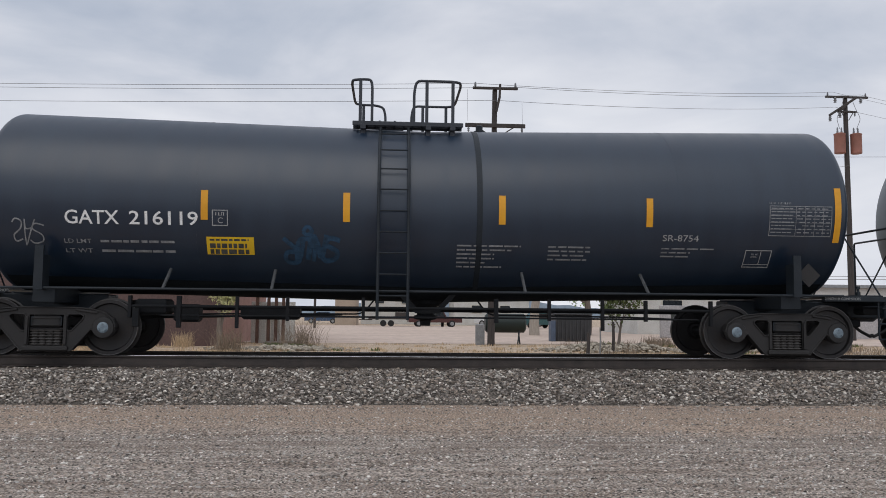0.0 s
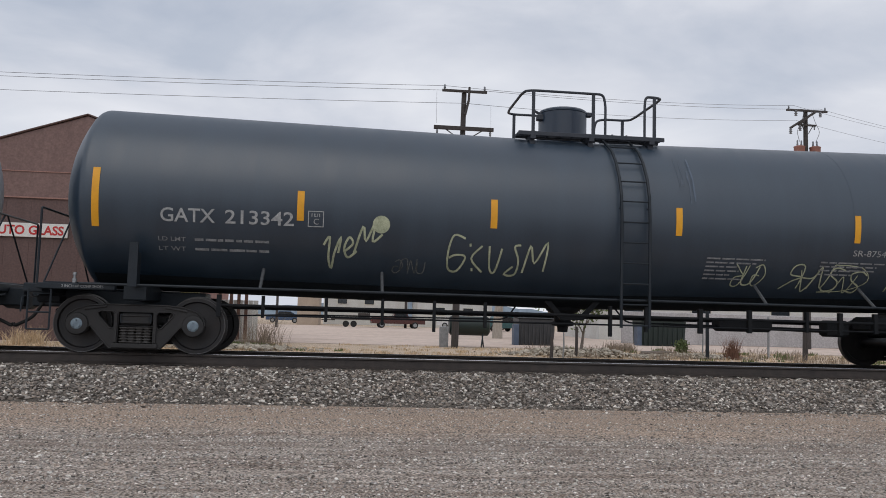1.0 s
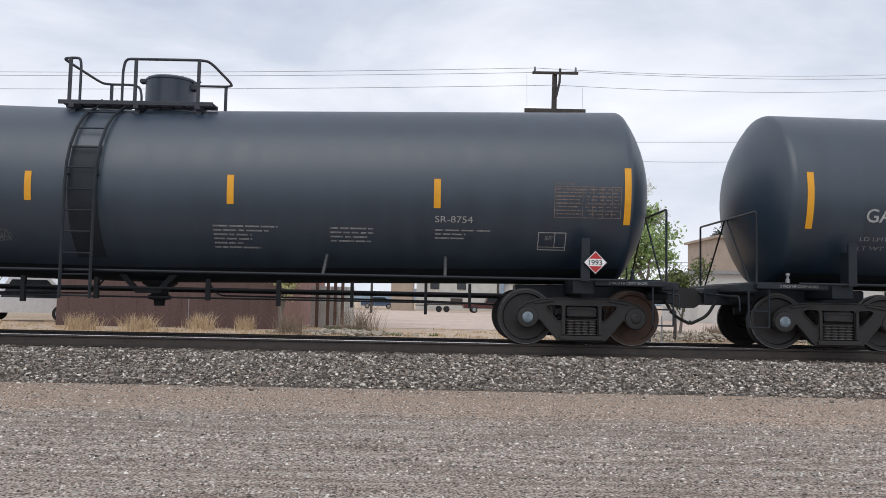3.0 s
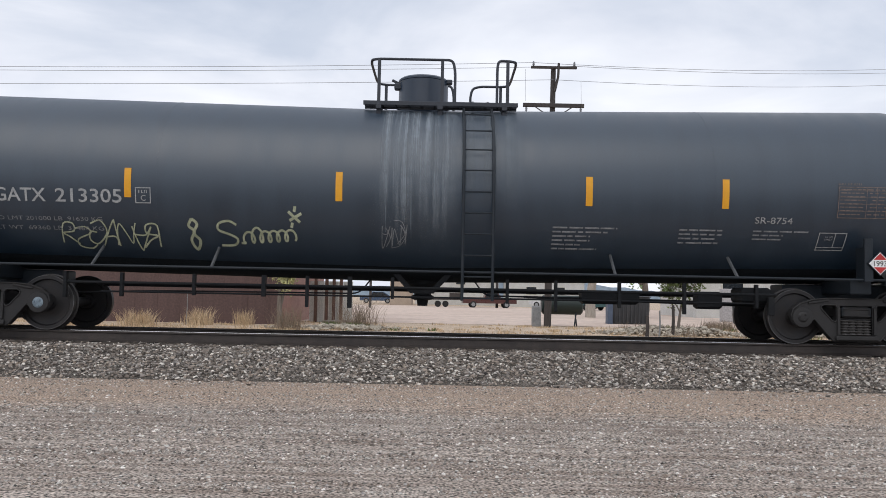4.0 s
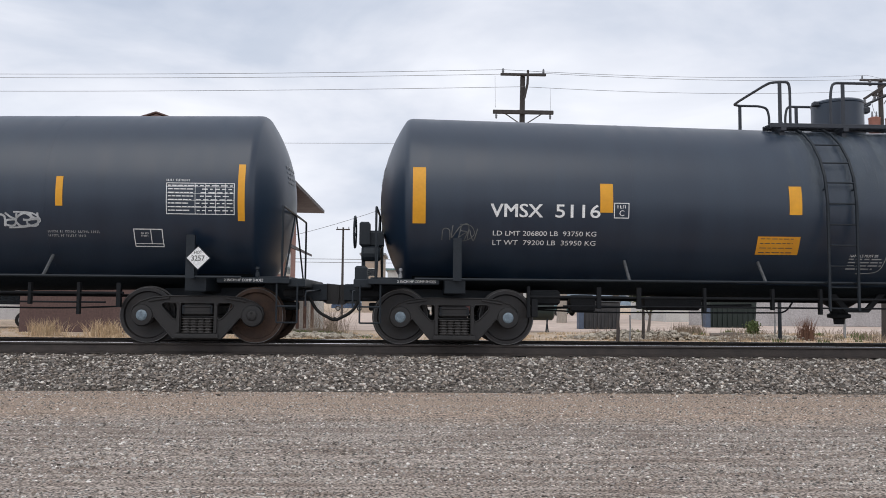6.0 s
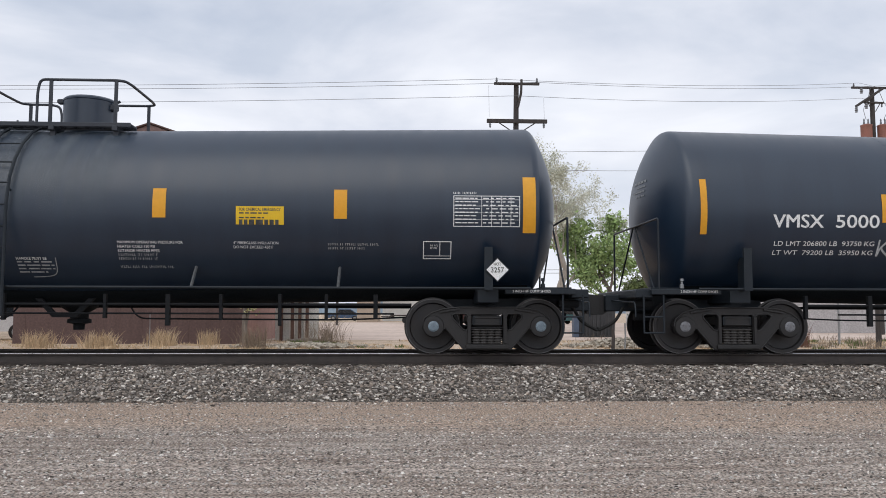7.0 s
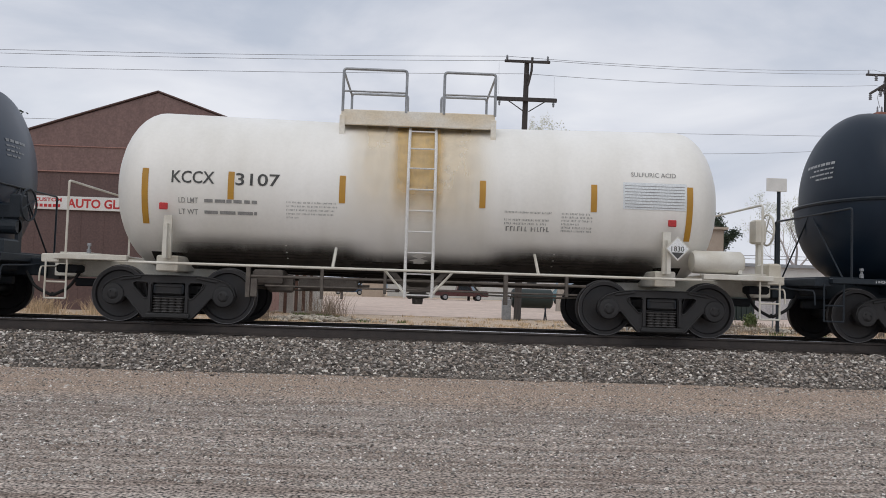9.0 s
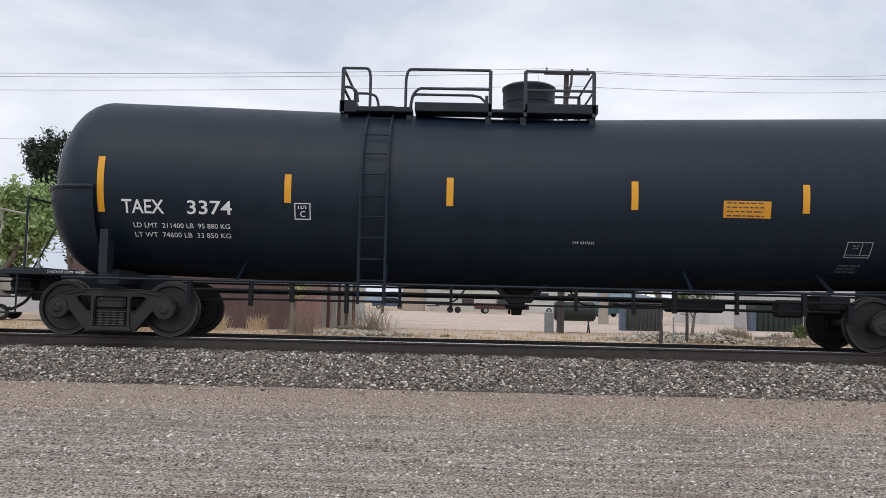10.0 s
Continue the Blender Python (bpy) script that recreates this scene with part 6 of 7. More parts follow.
def last_car():
    t = Tank(8.07, 1.53, 2.60, 2.43, head=0.86)
    car = base_car("tank_car", "deep black tank car with long railed platform", 141.1, t, 6.8, 8.95, M_BLACK_DULL, M_FRAME, "dull", 1, 8.42, 8.12)
    CARS.append(car)
    part("belly_shade_grime", t.belly(240, 300), M_BELLY, car, "dull painted shade and dirt along the underside")
    bars(car, t, [-6.89, -3.84, -1.22, 1.75, 4.49, 7.5], M_YELLOW, 2.69, 2.93, 0.11, 0.46, 0.9)
    side_rail(car, t, M_BLACK_DULL, 0.95)
    under_gear(car, t, 6.8, -1, M_UNDER)
    lettered(car, t.text("TAEX", -6.55, 2.02, 0.22, 0.69, 0.012), M_LETTER, "stencilled letter")
    lettered(car, t.text("3374", -5.48, 2.02, 0.22, 0.73, 0.012), M_LETTER, "stencilled letter")
    load_lines(car, t, -6.39, -4.80, M_LETTER, z=1.80, weights=("LD LMT  211400 LB  95 880 KG", "LT WT  74600 LB  33 850 KG"))
    framed_box(t, -3.73, 1.97, 0.26, 0.26, car, M_LETTER, "plate_mark", "C")
    decal(car, t, 3.17, 3.93, 2.14, 2.41, M_SIGNORA, ((0.9, 0.02), (0.9, 0.02), (0.9, 0.02), (0.9, 0.02)), "orange decal with thin dark lines")
    framed_box(t, 5.23, 1.56, 0.42, 0.25, car, M_DIMMED)
    part("small_writing", small_lines(t, 0.79, 1.72, [0.34], 0.04, seed=91), M_LETTER, car)
    part("small_writing", small_lines(t, 5.2, 1.45, [0.35, 0.3, 0.35], 0.03, 0.05, seed=92), M_FADED, car)
    for s in (-1, 1):
        part("small_writing", end_plate_text(t, s), M_LETTER, car)
        part("small_writing", face_lines(t, s, 3.12), M_DIMMED, car)
        # half-height head shield
        g = Geo(True)
        rows = []
        for i in range(9):
            a = i / 8 * math.pi / 2
            rows.append((7.16 + 0.98 * math.sin(a), max(0.02, math.cos(a) ** 0.86) * 1.03))
        n, pts = 24, []
        for x, k in [(6.98, 1.03)] + rows:
            zc = t.axis(x)
            pts += [(s * x, t.R * k * math.cos(math.pi + math.pi * j / n), zc - 0.18 + t.R * k * 0.93 * math.sin(math.pi + math.pi * j / n)) for j in range(n + 1)]
        g.add(pts, [(i * (n + 1) + j, i * (n + 1) + j + 1, (i + 1) * (n + 1) + j + 1, (i + 1) * (n + 1) + j) for i in range(9) for j in range(n)])
        shield = part("head_shield", g, M_BLACK_DULL, car, "half-height steel head shield")
        g = Geo(True)
        g.tube([(s * x, -t.R * k, t.axis(x) - 0.17) for x, k in [(6.98, 1.03)] + rows] + [(s * x, t.R * k, t.axis(x) - 0.17) for x, k in reversed([(6.98, 1.03)] + rows)], 0.035, 6)
        part("shield_rim", g, M_FRAME, shield)
    ladder(car, t, -2.44, M_BLACK_DULL, 0.42, 0.62)
    top = t.axis(-1) + t.R
    F, B = -0.82, 0.86
    z = top - 0.01
    # stepped walkway: end box, low tread, raised box, narrow link, dome deck
    for x0, x1, lo, hi in ((-3.15, -2.86, -0.08, 0.13), (-2.86, -1.90, -0.06, 0.03), (-1.86, -0.55, -0.04, 0.12), (-0.55, 0.03, -0.04, 0.02), (0.03, 1.27, -0.04, 0.13)):
        for y in (-0.63, 0.66):
            g = Geo()
            g.box(((x0 + x1) / 2, y, z + (lo + hi) / 2), (x1 - x0, 0.42, hi - lo), bevel=0.012)
            part("walkway", g, M_FRAME, car, "stepped steel walkway")
    for x in (-3.05, -1.95, -0.60, 0.0, 1.18):
        g = Geo()
        g.box((x, 0, z - 0.08), (0.10, 1.6, 0.07), bevel=0.01)
        for y in (F + 0.06, B - 0.06):
            g.box((x, y, z - 0.13), (0.10, 0.08, 0.26), bevel=0.01)
        part("walkway_bracket", g, M_FRAME, car)
    h, mid = z + 0.69, z + 0.36
    paths = [([(-2.63, F, z), (-2.63, F, h - 0.14), (-2.66, F, h), (-2.80, F, h), (-3.10, F, h)], 1),
             ([(-3.10, F, h), (-3.10, B, h)], 0), ([(-3.10, F, mid), (-3.10, B, mid)], 0),
             ([(-3.10, B, h), (-2.85, B, h), (-2.70, B, h - 0.04), (-2.65, B, h - 0.2), (-2.65, B, z)], 1),
             ([(-3.10, F, mid), (-2.95, F, mid), (-2.86, F, mid - 0.08), (-2.84, F, z + 0.1)], 1),
             ([(-2.02, F, z), (-2.02, F, h - 0.16), (-1.98, F, h), (-1.82, F, h), (-0.57, F, h)], 1),
             ([(-1.94, F, z), (-1.90, F, mid - 0.12), (-1.80, F, mid), (-1.62, F, mid), (-0.57, F, mid)], 1),
             ([(-2.02, B, z), (-2.02, B, h - 0.16), (-1.98, B, h), (-1.82, B, h), (-0.57, B, h), (-0.57, B, z)], 1),
             ([(0.03, F, h), (1.20, F, h), (1.20, B, h), (0.03, B, h)], 0),
             ([(0.03, F, mid), (1.20, F, mid), (1.20, B, mid), (0.03, B, mid)], 0)]
    for pts, soft in paths:
        g = Geo(True)
        g.tube(arc_path(pts, 3) if soft else pts, 0.025, 8)
        part("railing", g, M_RAILING, car, "dark tubular walkway railing")
    for x in (-3.10, -0.57, 0.03, 1.20):
        for y in (F, B):
            g = Geo()
            g.box((x, y, (z - 0.1 + h) / 2), (0.06, 0.04, h - z + 0.1), bevel=0.008)
            part("railing_post", g, M_RAILING, car)
    g = Geo(True)
    g.lathe([(z - 0.1, 0.46), (z + 0.30, 0.46), (z + 0.31, 0.47), (z + 0.54, 0.47), (z + 0.56, 0.485), (z + 0.60, 0.485), (z + 0.64, 0.42), (z + 0.65, 0.05)], 32, "z", (0.16, 0, 0))
    part("valve_dome", g, M_FRAME, car, "round dark valve housing")
    g = Geo(True)
    g.lathe([(z - 0.05, 0.28), (z + 0.1, 0.28), (z + 0.12, 0.32), (z + 0.17, 0.32), (z + 0.2, 0.1)], 24, "z", (-2.4, 0, 0))
    part("manway", g, M_FRAME, car)


train_of_cars()

# ---- loose stones ----
stone_field("ballast_stones", "grey crushed ballast stones beside the rail", M_BALLAST, 62000, ballast_place, (0.012, 0.030), 1)
stone_field("ballast_stones", "grey crushed ballast stones between the rails", M_BALLAST, 9000, bed_place, (0.02, 0.045), 2, poly=0)
stone_field("gravel_stones", "small pale gravel stones on the road", M_PEBBLE, 230000, gravel_place, (0.005, 0.019), 3, poly=0, flat=0.8)

# ---- yard beyond the track ----


def blades(name, label, mat, clumps, seed, high, width=0.012, per=40, spread=0.22, lean=0.35, cat="grass"):
    """Tufts of dry grass: thin bent blades in one mesh; clumps: (x, y, size)."""
    rng = np.random.default_rng(seed)
    v, f = [], []
    for cx, cy, k in clumps:
        n = int(per * k)
        for _ in range(n):
            a, r = rng.random() * 6.283, spread * k * rng.random() ** 0.7
            x, y, z = cx + r * math.cos(a) * 1.5, cy + r * math.sin(a), float(ground_z(cy)) - 0.02
            h = high * (0.45 + 0.65 * rng.random()) * min(1.3, k)
            b, l = rng.random() * 6.283, lean * h * rng.random()
            dx, dy, w = l * math.cos(b), l * math.sin(b), width * (0.6 + 0.8 * rng.random())
            i = len(v)
            v += [(x - w, y, z), (x + w, y, z), (x + dx * 0.4 + w * 0.7, y + dy * 0.4, z + h * 0.6), (x + dx * 0.4 - w * 0.7, y + dy * 0.4, z + h * 0.6), (x + dx, y + dy, z + h)]
            f += [(i, i + 1, i + 2, i + 3), (i + 3, i + 2, i + 4)]
    me = bpy.data.meshes.new(name)
    me.from_pydata(v, [], f)
    me.materials.append(mat)
    return tagged(new(name, me), label, cat, kind="stuff")


rg = random.Random(5)
blades("dry_grass", "low straw-coloured grass along the track", M_STRAW, [(rg.uniform(-16, 24), rg.uniform(18.0, 26), rg.uniform(0.4, 1.1)) for _ in range(620)], 1, 0.17, per=34, width=0.009, lean=0.7)
blades("dry_grass", "tall fan-shaped straw tufts before the brown building", M_STRAW, [(x + rg.uniform(-0.5, 0.5) * w, y + rg.uniform(-0.15, 0.15), rg.uniform(0.75, 1.1)) for x, y, w in ((-10.1, 26.3, 1.2), (-8.44, 28.1, 1.0), (-7.34, 29.2, 0.6), (-11.9, 26.6, 0.9)) for _ in range(round(7 * w))], 2, 0.62, width=0.007, per=55, spread=0.26, lean=0.85)
blades("dry_bush", "bushy grey-brown leafless shrub at the workshop corner", M_TWIG, [(-4.92 + rg.uniform(-0.25, 0.25), 25.6 + rg.uniform(-0.2, 0.2), rg.uniform(0.8, 1.2)) for _ in range(7)], 12, 0.8, width=0.005, per=34, spread=0.26, lean=1.0, cat="shrub")
blades("dry_bush", "broad pale grey leafless shrub on the verge", M_TWIG, [(-3.07 + rg.uniform(-0.55, 0.55), 29.9 + rg.uniform(-0.2, 0.2), rg.uniform(0.8, 1.2)) for _ in range(10)], 13, 1.05, width=0.005, per=24, spread=0.32, lean=1.0, cat="shrub")
blades("dry_bush", "low grey-brown shrub on the rubble verge", M_TWIG, [(11.05 + rg.uniform(-0.5, 0.5), 31.8 + rg.uniform(-0.2, 0.2), rg.uniform(0.7, 1.1)) for _ in range(7)], 14, 0.5, width=0.008, per=60, spread=0.28, lean=0.7, cat="shrub")
blades("dry_bush", "scattered low brown weeds on the far verge", M_TWIG, [(rg.uniform(6, 26), rg.uniform(23, 34), rg.uniform(0.5, 1.1)) for _ in range(90)], 16, 0.36, width=0.008, per=34, spread=0.36, lean=0.9, cat="weeds")
blades("dry_bush", "tall rust-brown weed clump on the verge", material("rust_brown_stalks", (0.20, 0.105, 0.07), 0.9, second=(0.15, 0.08, 0.055), island=0.3, bump=0.0), [(13.62 + rg.uniform(-0.2, 0.2), 27.2 + rg.uniform(-0.15, 0.15), rg.uniform(0.8, 1.2)) for _ in range(6)], 17, 0.85, width=0.007, per=40, spread=0.18, lean=0.5, cat="weeds")
blades("green_weeds", "low green weeds beside the log pile", M_GREENGRASS, [(rg.uniform(-4.6, -2.6), rg.uniform(28.5, 31), rg.uniform(0.6, 1.0)) for _ in range(9)], 15, 0.2, per=40, width=0.015, cat="weeds")
blades("dry_grass", "sparse yellow grass on the far verge", M_STRAW, [(rg.uniform(-26, 40), rg.uniform(22, 33), rg.uniform(0.5, 1.1)) for _ in range(900)], 3, 0.12, per=26, width=0.012, lean=0.8)
blades("green_weeds", "low green weeds between dry grass", M_GREENGRASS, [(rg.uniform(8, 22), rg.uniform(20, 34), rg.uniform(0.5, 1.2)) for _ in range(26)] + [(rg.uniform(-6, 3), rg.uniform(22, 30), 0.6) for _ in range(16)], 4, 0.22, per=30, width=0.02, cat="weeds")


def lot():
    g = Geo()
    g.add([(-9, 34, -0.49), (40, 34, -0.49), (70, 90, -0.49), (-30, 90, -0.49)], [(0, 1, 2, 3)])
    tagged(new("pavement", g.mesh("pavement", M_LOT)), "pale pinkish paved yard", "pavement", kind="structure")


lot()


def rubble():
    def place(rng, n):
        x, y = rng.normal(0, 1, n), rng.normal(0, 0.5, n)
        c = rng.integers(0, 4, n)
        px = np.array([7.2, 8.6, -3.3, 12.5])[c] + x * 0.9
        py = np.array([27.5, 27.0, 27.0, 28.0])[c] + y
        heap = np.where(c < 2, 0.26, 0.10) * np.exp(-(x * x + 2 * y * y) / 1.3)
        return np.stack([px, py, -0.48 + 0.04 * rng.random(n) + heap * rng.random(n) ** 0.4], 1)
    stone_field("rubble_stones", "low heaps of pale rubble and chips", material("pale_rubble", (0.42, 0.37, 0.30), 0.9, island=0.4, bump=0.2), 2600, place, (0.03, 0.11), 9)


rubble()


def tree(name, label, at, height, seed, leaf_mat, leaves, leaf_size, spread=0.55, trunk=0.2, bare=0.3, forks=4, levels=5, bark=None):
    """A tree: tapered trunk and limbs, and a crown of many small leaves at the twigs."""
    rng = random.Random(seed)
    root = thing(name, label, "tree")
    root.matrix_basis = pose(*at)
    g = Geo(True)
    tips = []

    def grow(p, d, length, r, level):
        q, pts, rs = p, [p], [r]
        n = 4 if level < 3 else 3
        for i in range(n):
            d = (d + Vector((rng.uniform(-1, 1), rng.uniform(-1, 1), rng.uniform(-0.2, 0.5))) * 0.16).normalized()
            q = q + d * length / n
            pts.append(q)
            rs.append(r * (1 - 0.45 * (i + 1) / n))
        g.tube(pts, rs, 8 if level < 2 else 5 if level < 4 else 3, caps=False)
        if level >= 2:
            tips.extend((a, level) for a in pts[1:])
        if level < levels:
            for k in range(forks if level else forks + 1):
                a = rng.uniform(0, 6.283)
                side = Vector((math.cos(a), math.sin(a), 0))
                nd = (d * rng.uniform(0.5, 1.0) + side * spread * rng.uniform(0.6, 1.2) + Vector((0, 0, 0.18))).normalized()
                start = pts[-1] if k < 2 else pts[rng.randrange(1 if level else 2, len(pts))]
                grow(start, nd, length * rng.uniform(0.55, 0.8), rs[-1] * rng.uniform(0.55, 0.8), level + 1)

    grow(Vector((0, 0, -0.05)), Vector((rng.uniform(-0.05, 0.05), 0, 1)), height * bare, trunk, 0)
    k = height / max(p.z for p, _ in tips)
    g.v = [(x * k, y * k, z * k) for x, y, z in g.v]
    part("trunk", g, bark or M_BARK, root, "tapered trunk and bare limbs")
    lr = np.random.default_rng(seed)
    P = np.array([(p * k)[:] for p, lv in tips if lv >= levels - 2])
    c = P[lr.integers(0, len(P), leaves)] + lr.normal(0, leaf_size * 2.2, (leaves, 3))
    a = lr.normal(0, 1, (leaves, 3))
    a /= np.linalg.norm(a, axis=1)[:, None]
    b = np.cross(a, lr.normal(0, 1, (leaves, 3)))
    b /= np.linalg.norm(b, axis=1)[:, None]
    s = leaf_size * (0.5 + lr.random((leaves, 1)))
    v = np.stack([c - a * s, c + b * s * 0.5, c + a * s, c - b * s * 0.5], 1).reshape(-1, 3)
    me = bpy.data.meshes.new("crown")
    me.from_pydata(v, [], np.arange(leaves * 4).reshape(-1, 4))
    me.materials.append(leaf_mat)
    part("crown", me, None, root, "crown of small leaves", kind="stuff")
    return root


tree("tree", "tall spreading tree with sparse grey-green spring buds", (9.3, 50, -0.5), 11.8, 3, M_BUD, 24000, 0.055, 0.70, 0.13, 0.13, 3, 6, bark=material("pale_grey_bark", (0.42, 0.38, 0.33), 0.9, second=(0.32, 0.285, 0.245), scale=5, streak=(3, 3, 0.5), bump=0.4))
tree("tree", "bright green leafy tree beside bare one", (12.9, 51, -0.5), 7.4, 8, M_LEAF, 9000, 0.12, 0.7, 0.16, 0.2, 3, 4)
tree("tree", "pale yellow-green willow shrub at the building's corner", (-5.35, 26.5, -0.5), 4.3, 12, M_PALELEAF, 26000, 0.055, 0.25, 0.05, 0.16, 4, 4)
tree("tree", "bare pinkish-grey tree behind the yard wall", (28.9, 60, -0.5), 10.0, 17, M_BUD, 5000, 0.05, 0.6, 0.10, 0.14, 3, 6, bark=material("pinkish_grey_bark", (0.46, 0.40, 0.38), 0.9, second=(0.36, 0.31, 0.29), scale=5, streak=(3, 3, 0.5), bump=0.4))
tree("tree", "dark rounded tree behind the tan block", (29.3, 82, -0.5), 9.4, 27, M_LEAFDARK, 24000, 0.11, 0.75, 0.25, 0.2, 3, 4)
tree("tree", "bright green tree beside the workshop", (-21.5, 38, -0.5), 6.4, 21, M_LEAF, 11000, 0.13, 0.75, 0.2, 0.2, 3, 4)
tree("tree", "dark evergreen behind the workshop", (-24.5, 50, -0.5), 11.0, 23, M_LEAFDARK, 30000, 0.10, 0.5, 0.25, 0.2, 3, 4)
tree("tree", "small olive-leaved tree on the rubble verge", (8.35, 28.3, -0.5), 2.8, 34, M_GREENGRASS, 2600, 0.06, 0.75, 0.075, 0.42, 3, 4)
tree("shrub", "low bushy green roadside weed", (12.65, 29.6, -0.5), 0.5, 35, M_GREENGRASS, 1500, 0.04, 0.8, 0.03, 0.3, 4, 3)


def brown_building():
    """Workshop with a gabled false front in brown metal and a masonry side."""
    root = thing("workshop_building", "brown gabled metal workshop with a white and red sign", "building")
    y, x0, x1, xp = 30.0, -14.45, -5.0, -9.72
    xw = -6.02
    g = Geo()
    g.prism([(x0, YARD_Z), (xw, YARD_Z), (xw, 4.6), (x0, 4.6)], y, y + 0.3)
    part("front_wall", g, M_WALL, root, "dark brown sheet metal lower wall")
    g = Geo()
    g.prism([(x0, 4.6), (x1, 4.6), (x1, 6.06), (xp, 7.67), (x0, 6.06)], y - 0.03, y + 0.3)
    part("gable", g, M_WALLUP, root, "reddish brown upper gable")
    for za, h in ((4.6, 0.05), (5.55, 0.035)):
        g = Geo()
        g.box(((x0 + x1) / 2, y - 0.045, za), (x1 - x0, 0.03, h))
        part("wall_trim", g, M_BRICKSIDE, root)
    for s, xe in ((-1, x0), (1, x1)):
        g = Geo()
        a = math.atan2(7.67 - 6.06, abs(xe - xp))
        L = math.hypot(7.67 - 6.06, xe - xp) + 0.2
        g.box(((xe + xp) / 2 + s * 0.08, y + 0.1, (6.06 + 7.67) / 2 + 0.03), (L, 0.42, 0.06), Matrix.Rotation(s * a, 4, "Y"), bevel=0.02)
        part("gable_edge", g, M_WALL, root)
    for i in range(10):
        x = x0 + (i + 0.5) * (xw - x0) / 10
        g = Geo()
        g.box((x, y - 0.004, 2.05), (0.04, 0.012, 5.06))
        part("wall_seam", g, M_WALL, root)
    g = Geo()
    g.prism([(x0 + 0.1, YARD_Z), (xw - 0.02, YARD_Z), (xw - 0.02, 5.45), (x0 + 0.1, 5.45)], y + 0.3, y + 11)
    part("side_body", g, M_BRICKSIDE, root, "rose-brown masonry side wall")
    g = Geo()
    g.add([(x0, y + 0.3, 5.5), (x0, y + 11.3, 5.5), (xp, y + 11.3, 6.7), (xp, y + 0.3, 6.7), (x1 + 0.35, y + 0.3, 5.4), (x1 + 0.35, y + 11.3, 5.4),
           (x0, y + 0.3, 5.35), (x1 + 0.35, y + 0.3, 5.25), (x0, y + 11.3, 5.35), (x1 + 0.35, y + 11.3, 5.25)],
          [(0, 1, 2, 3), (3, 2, 5, 4), (0, 3, 4, 7, 6), (1, 8, 9, 5, 2), (4, 5, 9, 7), (0, 6, 8, 1), (6, 7, 9, 8)])
    part("roof", g, M_ROOF, root, "dark metal roof with overhang")
    for k in range(3):
        yy = y + 2.5 + k * 2.9
        w = new("window")
        w.parent = root
        g = Geo()
        g.box((xw, yy, 2.5), (0.10, 1.3, 1.2), bevel=0.02)
        part("window_frame", g, M_TRIM, w)
        g = Geo()
        g.box((xw + 0.045, yy, 2.5), (0.02, 1.1, 1.0))
        part("pane", g, M_GLASS, w)
    g = Geo()
    g.prism([(xw, 3.5), (xw + 1.0, 3.0), (xw + 1.0, 2.9), (xw, 3.3)], y + 1.5, y + 9.5)
    part("awning", g, M_ROOF, root, "sloping dark awning along the side")
    # sign board
    sign = thing("shop_sign", "white shop sign with red lettering on the brown wall", "sign")
    g = Geo()
    g.box((-12.12, y - 0.07, 3.42), (3.95, 0.06, 0.50), bevel=0.01)
    part("board", g, M_SIGNWHITE, sign)
    for words, xa, z, h, w, mat in (("AUTO GLASS", -12.83, 3.25, 0.34, 2.55, M_RED), ("CUSTOM", -14.03, 3.46, 0.14, 1.0, M_RED)):
        co, faces, wd = letters(words, 0.03)
        lettered(sign, Geo().add([(xa + a * w / wd, y - 0.105, z + b * h) for a, b in co], faces), mat, "red sign letter")
    g = Geo()
    for k in range(6):
        g.box((-13.93 + k * 0.16, y - 0.104, 3.31), (0.11, 0.004, 0.11))
    part("small_writing", g, M_RED, sign)


brown_building()


def post_fence():
    root = thing("board_fence", "pale board fence behind brown wooden posts", "fence")
    brown = material("brown_post_paint", (0.12, 0.065, 0.048), 0.7)
    for x in (-5.22, -4.77, -4.47, -4.17):
        g = Geo()
        g.box((x, 33.2, 0.5), (0.12, 0.12, 2.0), bevel=0.02)
        part("post", g, brown, root)
    for k in range(9):
        g = Geo()
        g.box((-5.42 + 0.2 * k, 33.5, 0.35), (0.19, 0.03, 1.7), bevel=0.006)
        part("board", g, M_STUCCO, root)


post_fence()


def low_building(x0, x1, y, depth, h, mat, roof_mat, label, windows=(), name="building"):
    root = thing(name, label, "building")
    g = Geo()
    g.box(((x0 + x1) / 2, y + depth / 2, YARD_Z + h / 2), (x1 - x0, depth, h))
    part("wall", g, mat, root)
    g = Geo()
    zt = YARD_Z + h
    g.prism([(x0 - 0.3, zt + 0.003), (x1 + 0.3, zt + 0.003), (x1 + 0.3, zt + 0.22), (x0 - 0.3, zt + 0.22)], y - 0.35, y + depth + 0.35)
    part("roof", g, roof_mat, root)
    for x, z, w, hh in windows:
        win = new("window")
        win.parent = root
        g = Geo()
        g.box((x, y - 0.01, YARD_Z + z), (w + 0.14, 0.08, hh + 0.14), bevel=0.02)
        part("window_frame", g, M_TRIM, win)
        g = Geo()
        g.box((x, y - 0.05, YARD_Z + z), (w, 0.02, hh))
        part("pane", g, M_GLASS, win)
    return root


